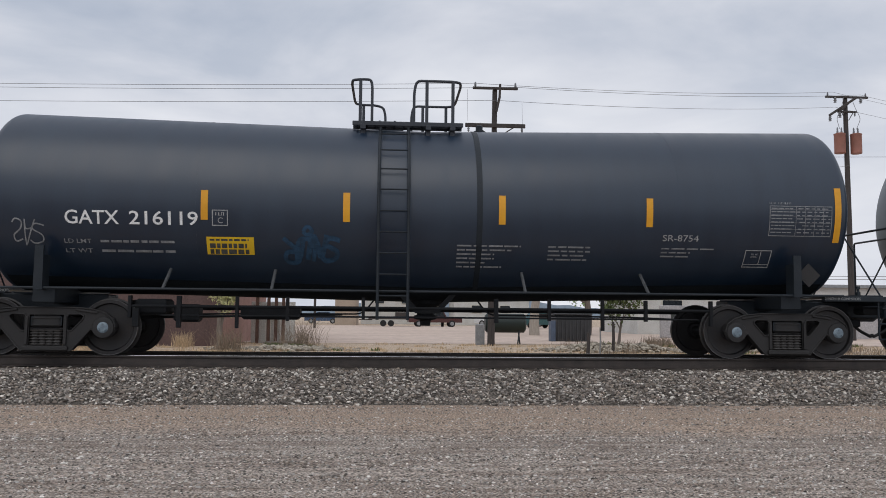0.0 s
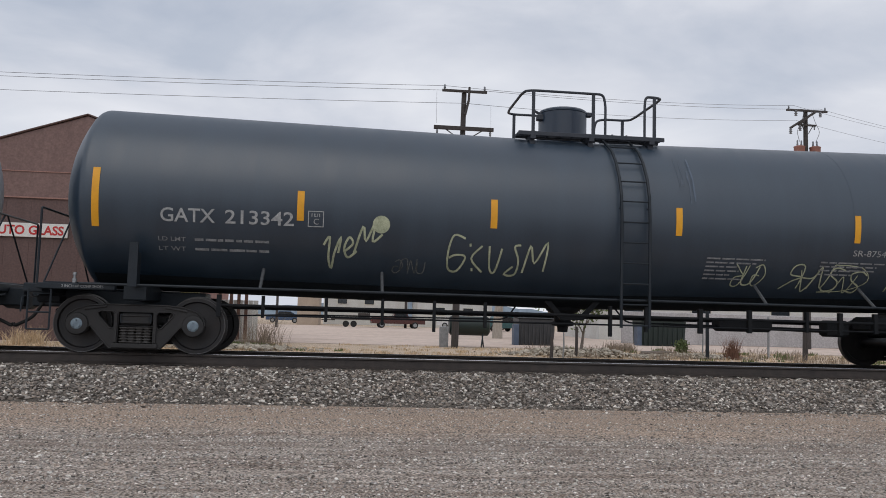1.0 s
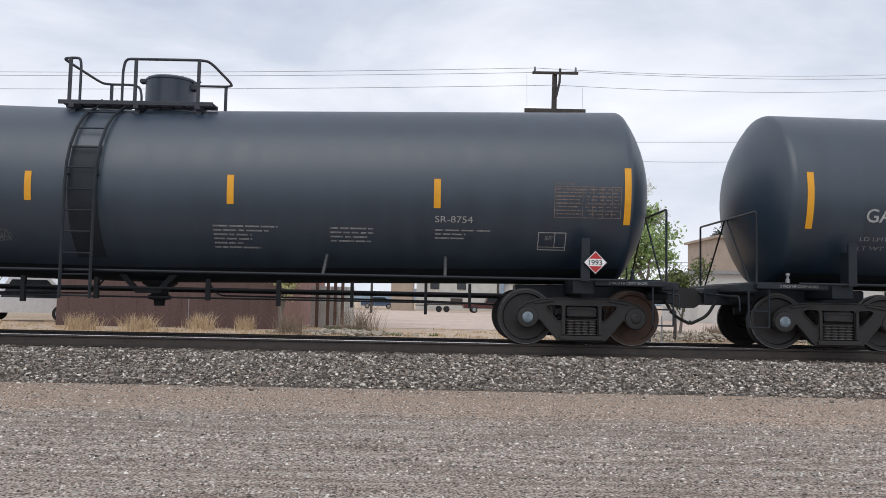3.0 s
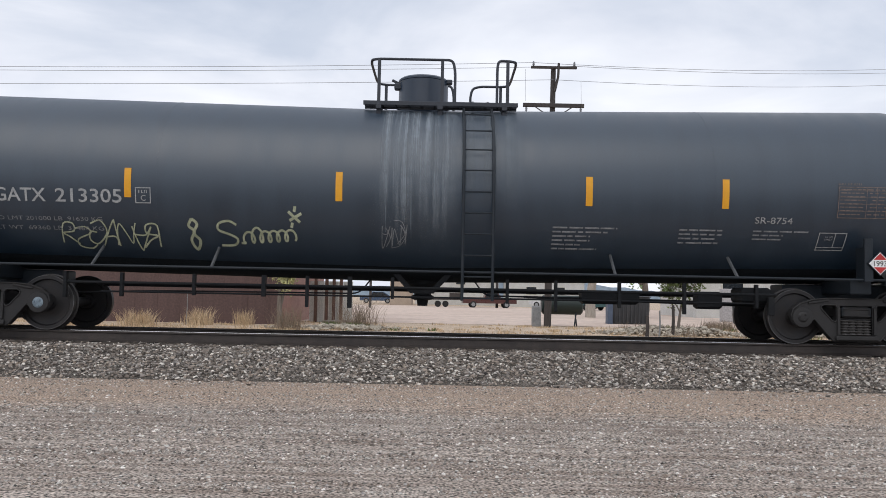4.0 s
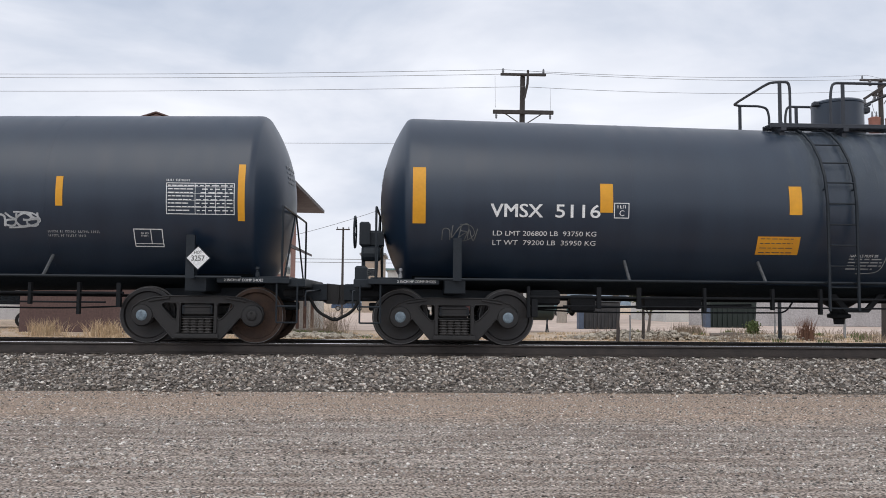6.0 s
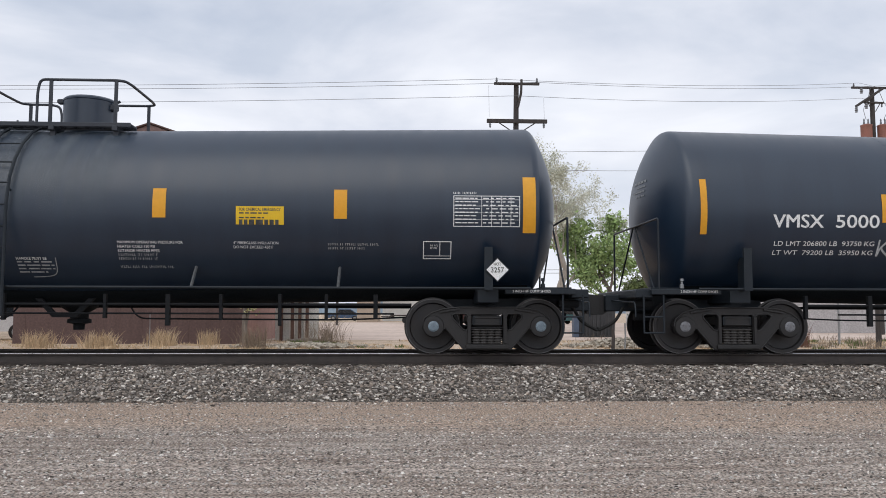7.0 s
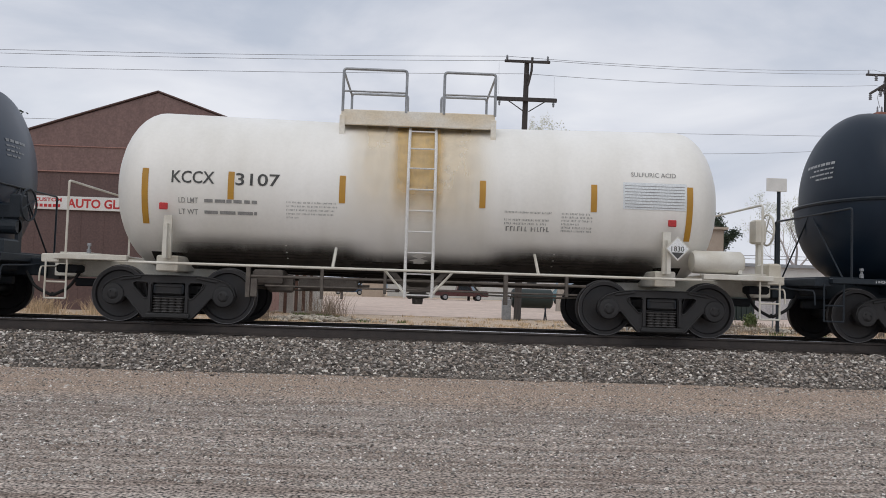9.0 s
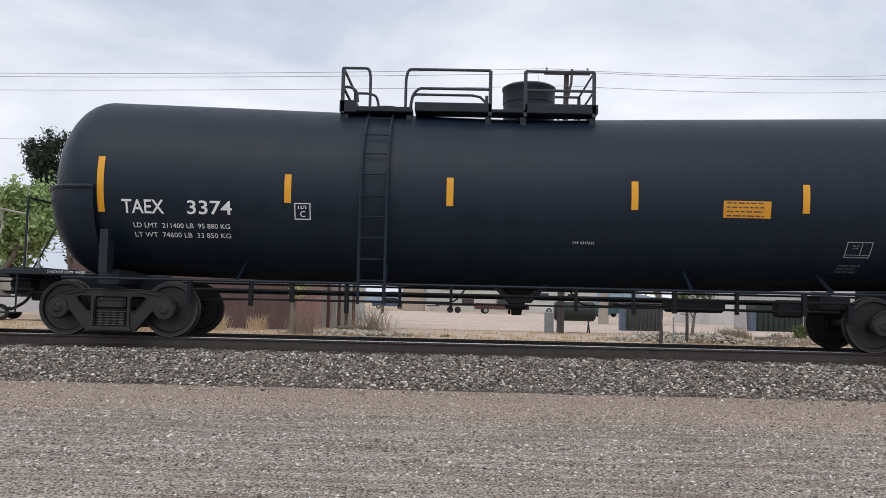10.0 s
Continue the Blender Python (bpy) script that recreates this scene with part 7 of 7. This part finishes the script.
low_building(17.5, 44, 55, 9, 3.4, M_STUCCO, M_GALV, "long low white stucco building", [(20, 1.9, 1.4, 1.0), (25, 1.9, 1.4, 1.0), (31, 1.9, 1.4, 1.0)])
low_building(24.2, 27.4, 70, 9, 7.2, M_TAN, M_TAN, "plain tan stucco block building")
low_building(-5.9, -3.5, 92, 8, 6.6, M_TAN, M_GALV, "small tan block building far off", [(-4.7, 4.6, 0.9, 0.8)])
low_building(-3.4, 7.5, 105, 9, 5.4, M_STUCCO, M_TEAL, "pale building with teal metal roof", [(-1, 3.2, 1.2, 1.0), (2.5, 3.2, 1.2, 1.0)])
low_building(8.2, 17.5, 98, 8, 3.6, M_STUCCO, M_GALV, "low white storage shed far off", [(11, 2.0, 1.2, 0.9), (14.5, 2.0, 1.2, 0.9)])
low_building(-30, -22, 62, 8, 3.6, M_STUCCO, M_ROOF, "pale house with dark roof beyond the trees", [(-27.5, 2.0, 1.2, 1.0), (-24.2, 2.0, 1.2, 1.0)])


def utility_pole(name, label, x, y, top, arms, base=YARD_Z, r=0.15, cans=0, lean=0.0):
    root = thing(name, label, "utility pole")
    g = Geo(True)
    g.tube([(x - lean * (top - base), y, base - 0.05), (x - lean * (top - base) * 0.5, y, (base + top) / 2), (x, y, top)], [r, r * 0.85, r * 0.68], 12)
    part("pole", g, M_POLE, root)
    for z, w, h, brace in arms:
        g = Geo()
        g.box((x, y - 0.16, z), (w, 0.10, h), bevel=0.012)
        arm = part("crossarm", g, M_POLE, root, "wooden crossarm")
        for k in ((-1, 1) if w < 2 else (-0.97, 0.97)):
            xi = x + k * (w / 2 - 0.1)
            i = Geo(True)
            up = 1 if not brace else -1
            i.lathe([(0, 0.02), (0.05 * up, 0.05), (0.09 * up, 0.05), (0.10 * up, 0.035), (0.15 * up, 0.045), (0.2 * up, 0.02)], 10, "z", (xi, y - 0.16, z + up * h / 2))
            part("insulator", i, M_PORC, arm)
        if brace:
            for k in (-1, 1):
                i = Geo()
                i.tube([(x + k * w * 0.30, y - 0.20, z - h / 2), (x + k * 0.1, y - 0.12, z - 0.48)], 0.022, 6)
                part("brace", i, M_POLE, arm)
    for k in range(cans):
        s = -1 if k == 0 else 1
        c = Geo(True)
        cx, cy = x + s * 0.48, y - 0.15
        z = top - 2.75
        c.lathe([(z - 0.55, 0.26), (z - 0.53, 0.30), (z + 0.5, 0.30), (z + 0.53, 0.32), (z + 0.57, 0.32), (z + 0.62, 0.2)], 20, "z", (cx, cy, 0))
        can = part("transformer", c, M_CAN, root, "rust-red transformer can")
        for dx in (-0.12, 0.12):
            b = Geo(True)
            b.lathe([(z + 0.6, 0.05), (z + 0.7, 0.06), (z + 0.78, 0.04), (z + 0.86, 0.05), (z + 0.95, 0.02)], 8, "z", (cx + dx, cy, 0))
            part("bushing", b, M_PORC, can)
    return root


P1 = (4.35, 32.0, 9.95)
P2 = (25.9, 43.0, 13.3)
pole = utility_pole("utility_pole", "weathered wooden utility pole with three crossarms", *P1, [(9.98, 1.85, 0.10, False), (8.43, 2.46, 0.16, True), (6.52, 1.88, 0.10, True)], lean=0.012)
g = Geo(True)
g.tube([(4.54, 31.8, 10.15), (4.52, 31.8, 9.6), (4.39, 31.82, 9.0)], 0.05, 8)
part("pole_stub", g, M_POLE, pole)
pole_two = utility_pole("utility_pole", "weathered pole with two rust-red transformers", *P2, [(13.25, 2.5, 0.12, False), (12.4, 1.1, 0.1, True)], r=0.18, cans=2)
utility_pole("utility_pole", "thin distant wooden pole with crossarms", 5.9, 85, 10.4, [(10.2, 2.6, 0.16, False), (8.9, 2.6, 0.16, False)], r=0.15)
utility_pole("utility_pole", "thin distant grey wooden pole", -6.2, 70, 7.2, [(7.0, 1.2, 0.1, False)], r=0.12)


def wire(a, b, sag, label, r=0.009):
    g = Geo()
    a, b = Vector(a), Vector(b)
    pts = [a.lerp(b, i / 24) - Vector((0, 0, sag * 4 * (i / 24) * (1 - i / 24))) for i in range(25)]
    g.tube(pts, r, 5)
    tagged(new("power_line", g.mesh("power_line", M_WIRE)), label, "cable", "overhead lines")


P3 = (62, 66, 17.4)
for a, b in (((0.5, 13.2), (-1.1, 12.15)), ((0.05, 12.9), (-0.55, 12.35))):
    g = Geo(True)
    g.tube([(P2[0] + a[0], P2[1] - 0.26, a[1]), (P2[0] + b[0], P2[1] - 0.26, b[1])], 0.07, 8)
    part("slanting_arm", g, M_POLE, pole_two, "slanting wooden arm")
for dx, z in ((-1.08, 12.12), (-0.5, 12.34), (0.75, 13.2), (-0.75, 13.2)):
    g = Geo(True)
    g.lathe([(z - 0.32, 0.03), (z - 0.30, 0.09), (z - 0.24, 0.05), (z - 0.18, 0.10), (z - 0.12, 0.05), (z - 0.06, 0.09), (z, 0.03)], 10, "z", (P2[0] + dx, P2[1] - 0.28, 0))
    part("fuse_cutout", g, M_PORC, pole_two)
for dx in (-0.55, 0.55):
    g = Geo(True)
    g.tube(arc_path([(P2[0] + dx * 0.9, P2[1] - 0.2, 11.4), (P2[0] + dx * 1.3, P2[1] - 0.3, 12.0), (P2[0] + dx * 0.8, P2[1] - 0.3, 12.5), (P2[0] + dx * 0.4, P2[1] - 0.25, 13.2)]), 0.014, 6)
    part("jumper_lead", g, M_WIRE, pole_two)
P0 = (-36, 32, 9.35)
utility_pole("utility_pole", "weathered wooden utility pole with crossarm", -36, 32.16, 9.3, [(9.25, 1.85, 0.10, False)])
utility_pole("utility_pole", "weathered wooden utility pole with crossarm", P3[0], P3[1] + 0.16, P3[2], [(P3[2] - 0.1, 2.5, 0.12, False)])
for dx, z, lab in ((-0.82, 0.22, "thin overhead power line on pole tops"), (0.82, 0.10, "thin overhead power line on pole tops")):
    wire((P0[0] + dx, P0[1], P0[2] + z), (P1[0] + dx, P1[1] - 0.16, P1[2] + z), 0.25, lab)
    wire((P1[0] + dx, P1[1] - 0.16, P1[2] + z), (P2[0] + dx, P2[1] - 0.16, P2[2] + z), 0.22, lab)
    wire((P2[0] + dx, P2[1] - 0.16, P2[2] + z), (P3[0] + dx, P3[1], P3[2] + z), 0.5, lab)
wire((-36, 32, 8.8), (P1[0], P1[1] - 0.2, P1[2] - 0.48), 0.2, "single lower overhead line on poles")
wire((P1[0], P1[1] - 0.2, P1[2] - 0.48), (P2[0] - 0.6, P2[1], P2[2] - 0.6), 0.22, "single lower overhead line on poles")
wire((P2[0] - 0.6, P2[1], P2[2] - 0.6), (P3[0], P3[1], P3[2] - 1.2), 0.5, "single lower overhead line on poles")
wire((-62, 60, 12.2), (70, 60, 14.4), 0.5, "distant overhead line across the sky", 0.016)
for x, z in ((-62, 12.2), (70, 14.4)):
    utility_pole("utility_pole", "weathered wooden pole beyond the yard", x, 60.16, z, [(z - 0.1, 2.0, 0.1, False)])
wire((P1[0] - 0.9, P1[1] - 0.16, 6.45), (-5.0, 33, 3.4), 0.25, "sagging service drop line")
wire((P1[0] + 0.9, P1[1] - 0.16, 6.45), (P2[0], P2[1] - 0.2, 9.3), 0.3, "sagging service drop line")
for z in (5.5, 5.15):
    wire((-62, 85, z), (62, 85, z), 0.3, "distant low telephone line", 0.03)
for x in (-62, 62):
    utility_pole("utility_pole", "distant wooden telephone pole", x, 85.1, 5.8, [(5.4, 1.2, 0.1, False)])
for x, z0, z1 in ((P1[0] - 1.15, 8.6, 9.9), (P1[0] + 1.1, 8.5, 9.4)):
    wire((x, P1[1] - 0.16, z1), (x + 0.02, P1[1] - 0.16, z0), 0.0, "thin jumper wire on the pole", 0.005)


def vehicle(name, label, x, y, turn, length, body_mat, pickup=False, high=1.5):
    """A parked car or pickup: body with rounded profile, glass, wheels, lamps."""
    root = thing(name, label, "car", "parked vehicles", at=pose(x, y, YARD_Z + 0.012, 0, 0, turn))
    L = length / 2
    prof = [(-L, 0.35), (-L, 0.75), (-L * 0.92, 0.92), (-L * 0.45, 0.98), (L * 0.9, 0.95), (L, 0.75), (L, 0.35)] if not pickup else \
        [(-L, 0.45), (-L, 0.95), (-L * 0.95, 1.05), (L * 0.97, 1.08), (L, 0.95), (L, 0.45)]
    g = Geo()
    g.prism(prof, -0.86, 0.86)
    body = part("body", g, body_mat, root)
    cab = [(-L * 0.5, 0.96), (-L * 0.28, high), (L * 0.40, high), (L * 0.78, 0.96)] if not pickup else [(-L * 0.42, 1.04), (-L * 0.26, high), (L * 0.12, high), (L * 0.2, 1.04)]
    g = Geo()
    g.prism(cab, -0.72, 0.72)
    part("cabin", g, body_mat, root)
    c0 = sum(p[0] for p in cab) / 4
    for s in (-1, 1):
        g = Geo()
        g.prism([(c0 + (a - c0) * 0.86, b * 0.93 + 0.05) for a, b in cab], s * 0.735 - 0.01, s * 0.735 + 0.01)
        part("side_window", g, M_GLASS, root)
    for wx in (-L * 0.62, L * 0.62):
        for s in (-1, 1):
            g = Geo(True)
            g.lathe([(-0.1, 0.2), (-0.11, 0.30), (-0.06, 0.335), (0.06, 0.335), (0.11, 0.30), (0.1, 0.2)], 20, "y", (wx, s * 0.80, 0.335))
            w = part("wheel", g, M_TYRE, root)
            g = Geo(True)
            g.lathe([(-0.08, 0.2), (-0.02, 0.05), (0.02, 0.05), (0.08, 0.2)], 14, "y", (wx, s * 0.84, 0.335))
            part("rim", g, M_GALV, w)
    for s in (-1, 1):
        g = Geo()
        g.box((-L - 0.01, s * 0.62, 0.72), (0.05, 0.3, 0.14), bevel=0.02)
        part("headlight", g, M_SIGNWHITE, root)
        g = Geo()
        g.box((L + 0.01, s * 0.66, 0.74), (0.05, 0.2, 0.16), bevel=0.02)
        part("tail_light", g, M_RED, root)


vehicle("parked_car", "teal parked saloon car beyond the bin", 15.0, 79, 24, 4.6, M_CARTEAL)
vehicle("parked_car", "white parked car in the yard", 12.7, 94, -8, 4.8, M_CARWHITE)
vehicle("pickup_truck", "maroon parked pickup truck in the yard", 5.0, 84, 184, 5.6, M_CARRED, True, 1.85)
vehicle("parked_car", "blue parked car far across the yard", -8.5, 106, 5, 4.5, M_CARBLUE)
vehicle("parked_car", "white parked van beside the workshop", -17.5, 34, 12, 4.6, M_CARWHITE, False, 1.8)
vehicle("parked_car", "charcoal parked car far across the yard", 19.0, 92, -5, 4.5, M_CARDARK)


def trailer():
    root = thing("flat_trailer", "rusty brown flat trailer parked on the lot", "trailer", at=pose(1.5, 40.5, 0, 0, 0, 3))
    g = Geo()
    g.box((1.0, 44, 0.32), (4.2, 1.8, 0.14), bevel=0.02)
    part("bed", g, M_RAIL, root)
    for x in (0.4, 1.2):
        g = Geo(True)
        g.lathe([(-0.1, 0.15), (-0.1, 0.3), (-0.05, 0.33), (0.05, 0.33), (0.1, 0.3), (0.1, 0.15)], 18, "y", (x, 43.1, -0.16))
        part("wheel", g, M_TYRE, root)
    g = Geo()
    g.box((-1.4, 44, 0.2), (1.4, 0.12, 0.10), bevel=0.01)
    part("drawbar", g, M_RAIL, root)
    g = Geo()
    g.box((2.3, 44, 0.7), (1.2, 1.2, 0.6), bevel=0.04)
    part("load", g, M_RAIL, root)


trailer()


def bin_box(name, label, x0, x1, y, h, mat):
    root = thing(name, label, "bin")
    g = Geo()
    w = x1 - x0
    cx = (x0 + x1) / 2
    g.add([(x0 + 0.06, y, YARD_Z), (x1 - 0.06, y, YARD_Z), (x1, y - 0.08, YARD_Z + h), (x0, y - 0.08, YARD_Z + h),
           (x0 + 0.06, y + 1.3, YARD_Z), (x1 - 0.06, y + 1.3, YARD_Z), (x1, y + 1.36, YARD_Z + h + 0.12), (x0, y + 1.36, YARD_Z + h + 0.12)],
          [(0, 1, 2, 3), (5, 4, 7, 6), (1, 5, 6, 2), (4, 0, 3, 7), (3, 2, 6, 7), (4, 5, 1, 0)])
    part("body", g, mat, root)
    for k in range(9):
        g = Geo()
        g.box((x0 + 0.15 + k * (w - 0.3) / 8, y - 0.06, YARD_Z + h * 0.48), (0.05, 0.06, h * 0.9), bevel=0.01)
        part("rib", g, mat, root)
    g = Geo()
    g.box((cx, y + 0.62, YARD_Z + h + 0.12), (w + 0.06, 1.5, 0.05), Matrix.Rotation(radians(5), 4, "X"), bevel=0.015)
    part("lid", g, mat, root)
    g = Geo()
    g.box((x0 - 0.13, y + 0.1, YARD_Z + h * 0.40), (0.24, 0.5, h * 0.8), bevel=0.02)
    part("side_pocket", g, M_POCKET, root, "faded blue steel side pocket")


bin_box("waste_bin", "dark grey ribbed steel waste bin", 8.1, 9.86, 38, 1.25, M_GREYBOX)
bin_box("waste_bin", "dark green steel waste bin by white wall", 15.7, 18.2, 42, 1.35, M_GREENBOX)


def barrel_tank():
    root = thing("fuel_tank", "dark horizontal fuel tank on a low stand", "tank")
    g = Geo(True)
    g.lathe([(-0.85, 0.02), (-0.85, 0.32), (-0.78, 0.40), (0.78, 0.40), (0.85, 0.32), (0.85, 0.02)], 24, "x", (5.02, 33.5, 0.40))
    part("drum", g, M_GREENBOX, root)
    for x in (4.5, 5.6):
        for s in (-1, 1):
            g = Geo()
            g.tube([(x + s * 0.1, 33.5 + s * 0.3, YARD_Z), (x, 33.5 + s * 0.22, 0.20)], 0.03, 6)
            part("leg", g, M_FRAME, root)
    g = Geo()
    g.box((3.92, 33.2, -0.08), (0.35, 0.35, 0.85), bevel=0.02)
    tagged(part("utility_box", g, M_GALV), "grey electrical box on a post", "utility box")


barrel_tank()


def wall_and_posts():
    g = Geo()
    g.box((27, 46, YARD_Z + 0.95), (22, 0.2, 1.9), bevel=0.03)
    tagged(new("wall_yard", g.mesh("wall_yard", M_YARDWALL)), "long pale stucco yard wall", "wall", kind="structure")
    for x, y, h, r, lab in ((13.24, 29, 1.3, 0.03, "thin grey metal fence post"), (16.24, 27.15, 1.9, 0.10, "thick grey wooden post"), (16.4, 30, 1.6, 0.05, "thin grey metal fence post"),
                            (20.3, 34, 1.7, 0.05, "thin grey metal fence post"), (6.4, 25, 0.7, 0.06, "short weathered wooden stake"), (7.03, 25.9, 0.85, 0.03, "thin dark metal stake"), (7.52, 26.1, 1.03, 0.055, "short weathered wooden post"), (-8.9, 28.0, 1.15, 0.015, "thin metal marker stake")):
        g = Geo(True)
        g.tube([(x, y, YARD_Z - 0.02), (x + 0.02, y, YARD_Z + h * 0.5), (x + 0.01, y, YARD_Z + h)], [r, r * 0.95, r * 0.8], 8)
        tagged(part("fence_post", g, M_POLE if "wood" in lab else M_GALV), lab, "post", "posts along the verge")
    for x, y, a, l in ((-3.9, 31.2, 8, 1.5), (-7.0, 21.5, 30, 0.8), (12.0, 30, 5, 1.6)):
        g = Geo(True)
        g.tube([(-l / 2, 0, 0), (0, 0.02, 0.03), (l / 2, 0, 0)], [0.08, 0.09, 0.07], 8)
        tagged(part("log", g, M_BARK), "weathered fallen log on dry grass", "log").matrix_basis = pose(x, y, YARD_Z + 0.06, 0, 0, a)


wall_and_posts()


def blank_sign():
    root = thing("sign", "blank pale grey sign board on a dark post", "sign")
    g = Geo()
    g.box((12.43, 27, 4.63), (0.70, 0.04, 0.46), bevel=0.012)
    part("board", g, M_SIGNWHITE, root)
    g = Geo(True)
    g.tube([(12.55, 27.09, YARD_Z - 0.02), (12.55, 27.09, 4.6)], 0.065, 8)
    part("post", g, M_FRAME, root)


blank_sign()


def hills():
    rng = np.random.default_rng(4)
    xs = np.linspace(-800, 800, 120)
    hz = 9 + 7 * np.sin(xs / 130 + 1) + 4 * np.sin(xs / 47) + rng.normal(0, 0.6, 120)
    g = Geo()
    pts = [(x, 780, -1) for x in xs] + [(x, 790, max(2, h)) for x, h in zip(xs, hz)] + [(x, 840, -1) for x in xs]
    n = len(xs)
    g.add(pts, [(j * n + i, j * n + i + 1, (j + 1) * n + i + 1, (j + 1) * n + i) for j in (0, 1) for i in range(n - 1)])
    # distance haze is put into the hills' blue-grey colour
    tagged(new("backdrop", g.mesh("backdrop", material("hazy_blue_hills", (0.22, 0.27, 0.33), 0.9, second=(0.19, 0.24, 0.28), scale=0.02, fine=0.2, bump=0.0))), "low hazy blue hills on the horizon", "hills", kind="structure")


hills()


def motions():
    ts, ss = [r[0] for r in TRAIN], [r[1] for r in TRAIN]
    for car in CARS:
        walk(car, [(t, pose(car["centre"] + s, TRACK_Y, 0)) for t, s in TRAIN])
    turns = [(k / 30, math.degrees(np.interp(k / 30, ts, ss) / WR)) for k in range(301)]
    for ws, x in WHEELSETS:
        walk(ws, [(t, pose(x, 0, WR, 0, a % 360, 0)) for t, a in turns])


motions()
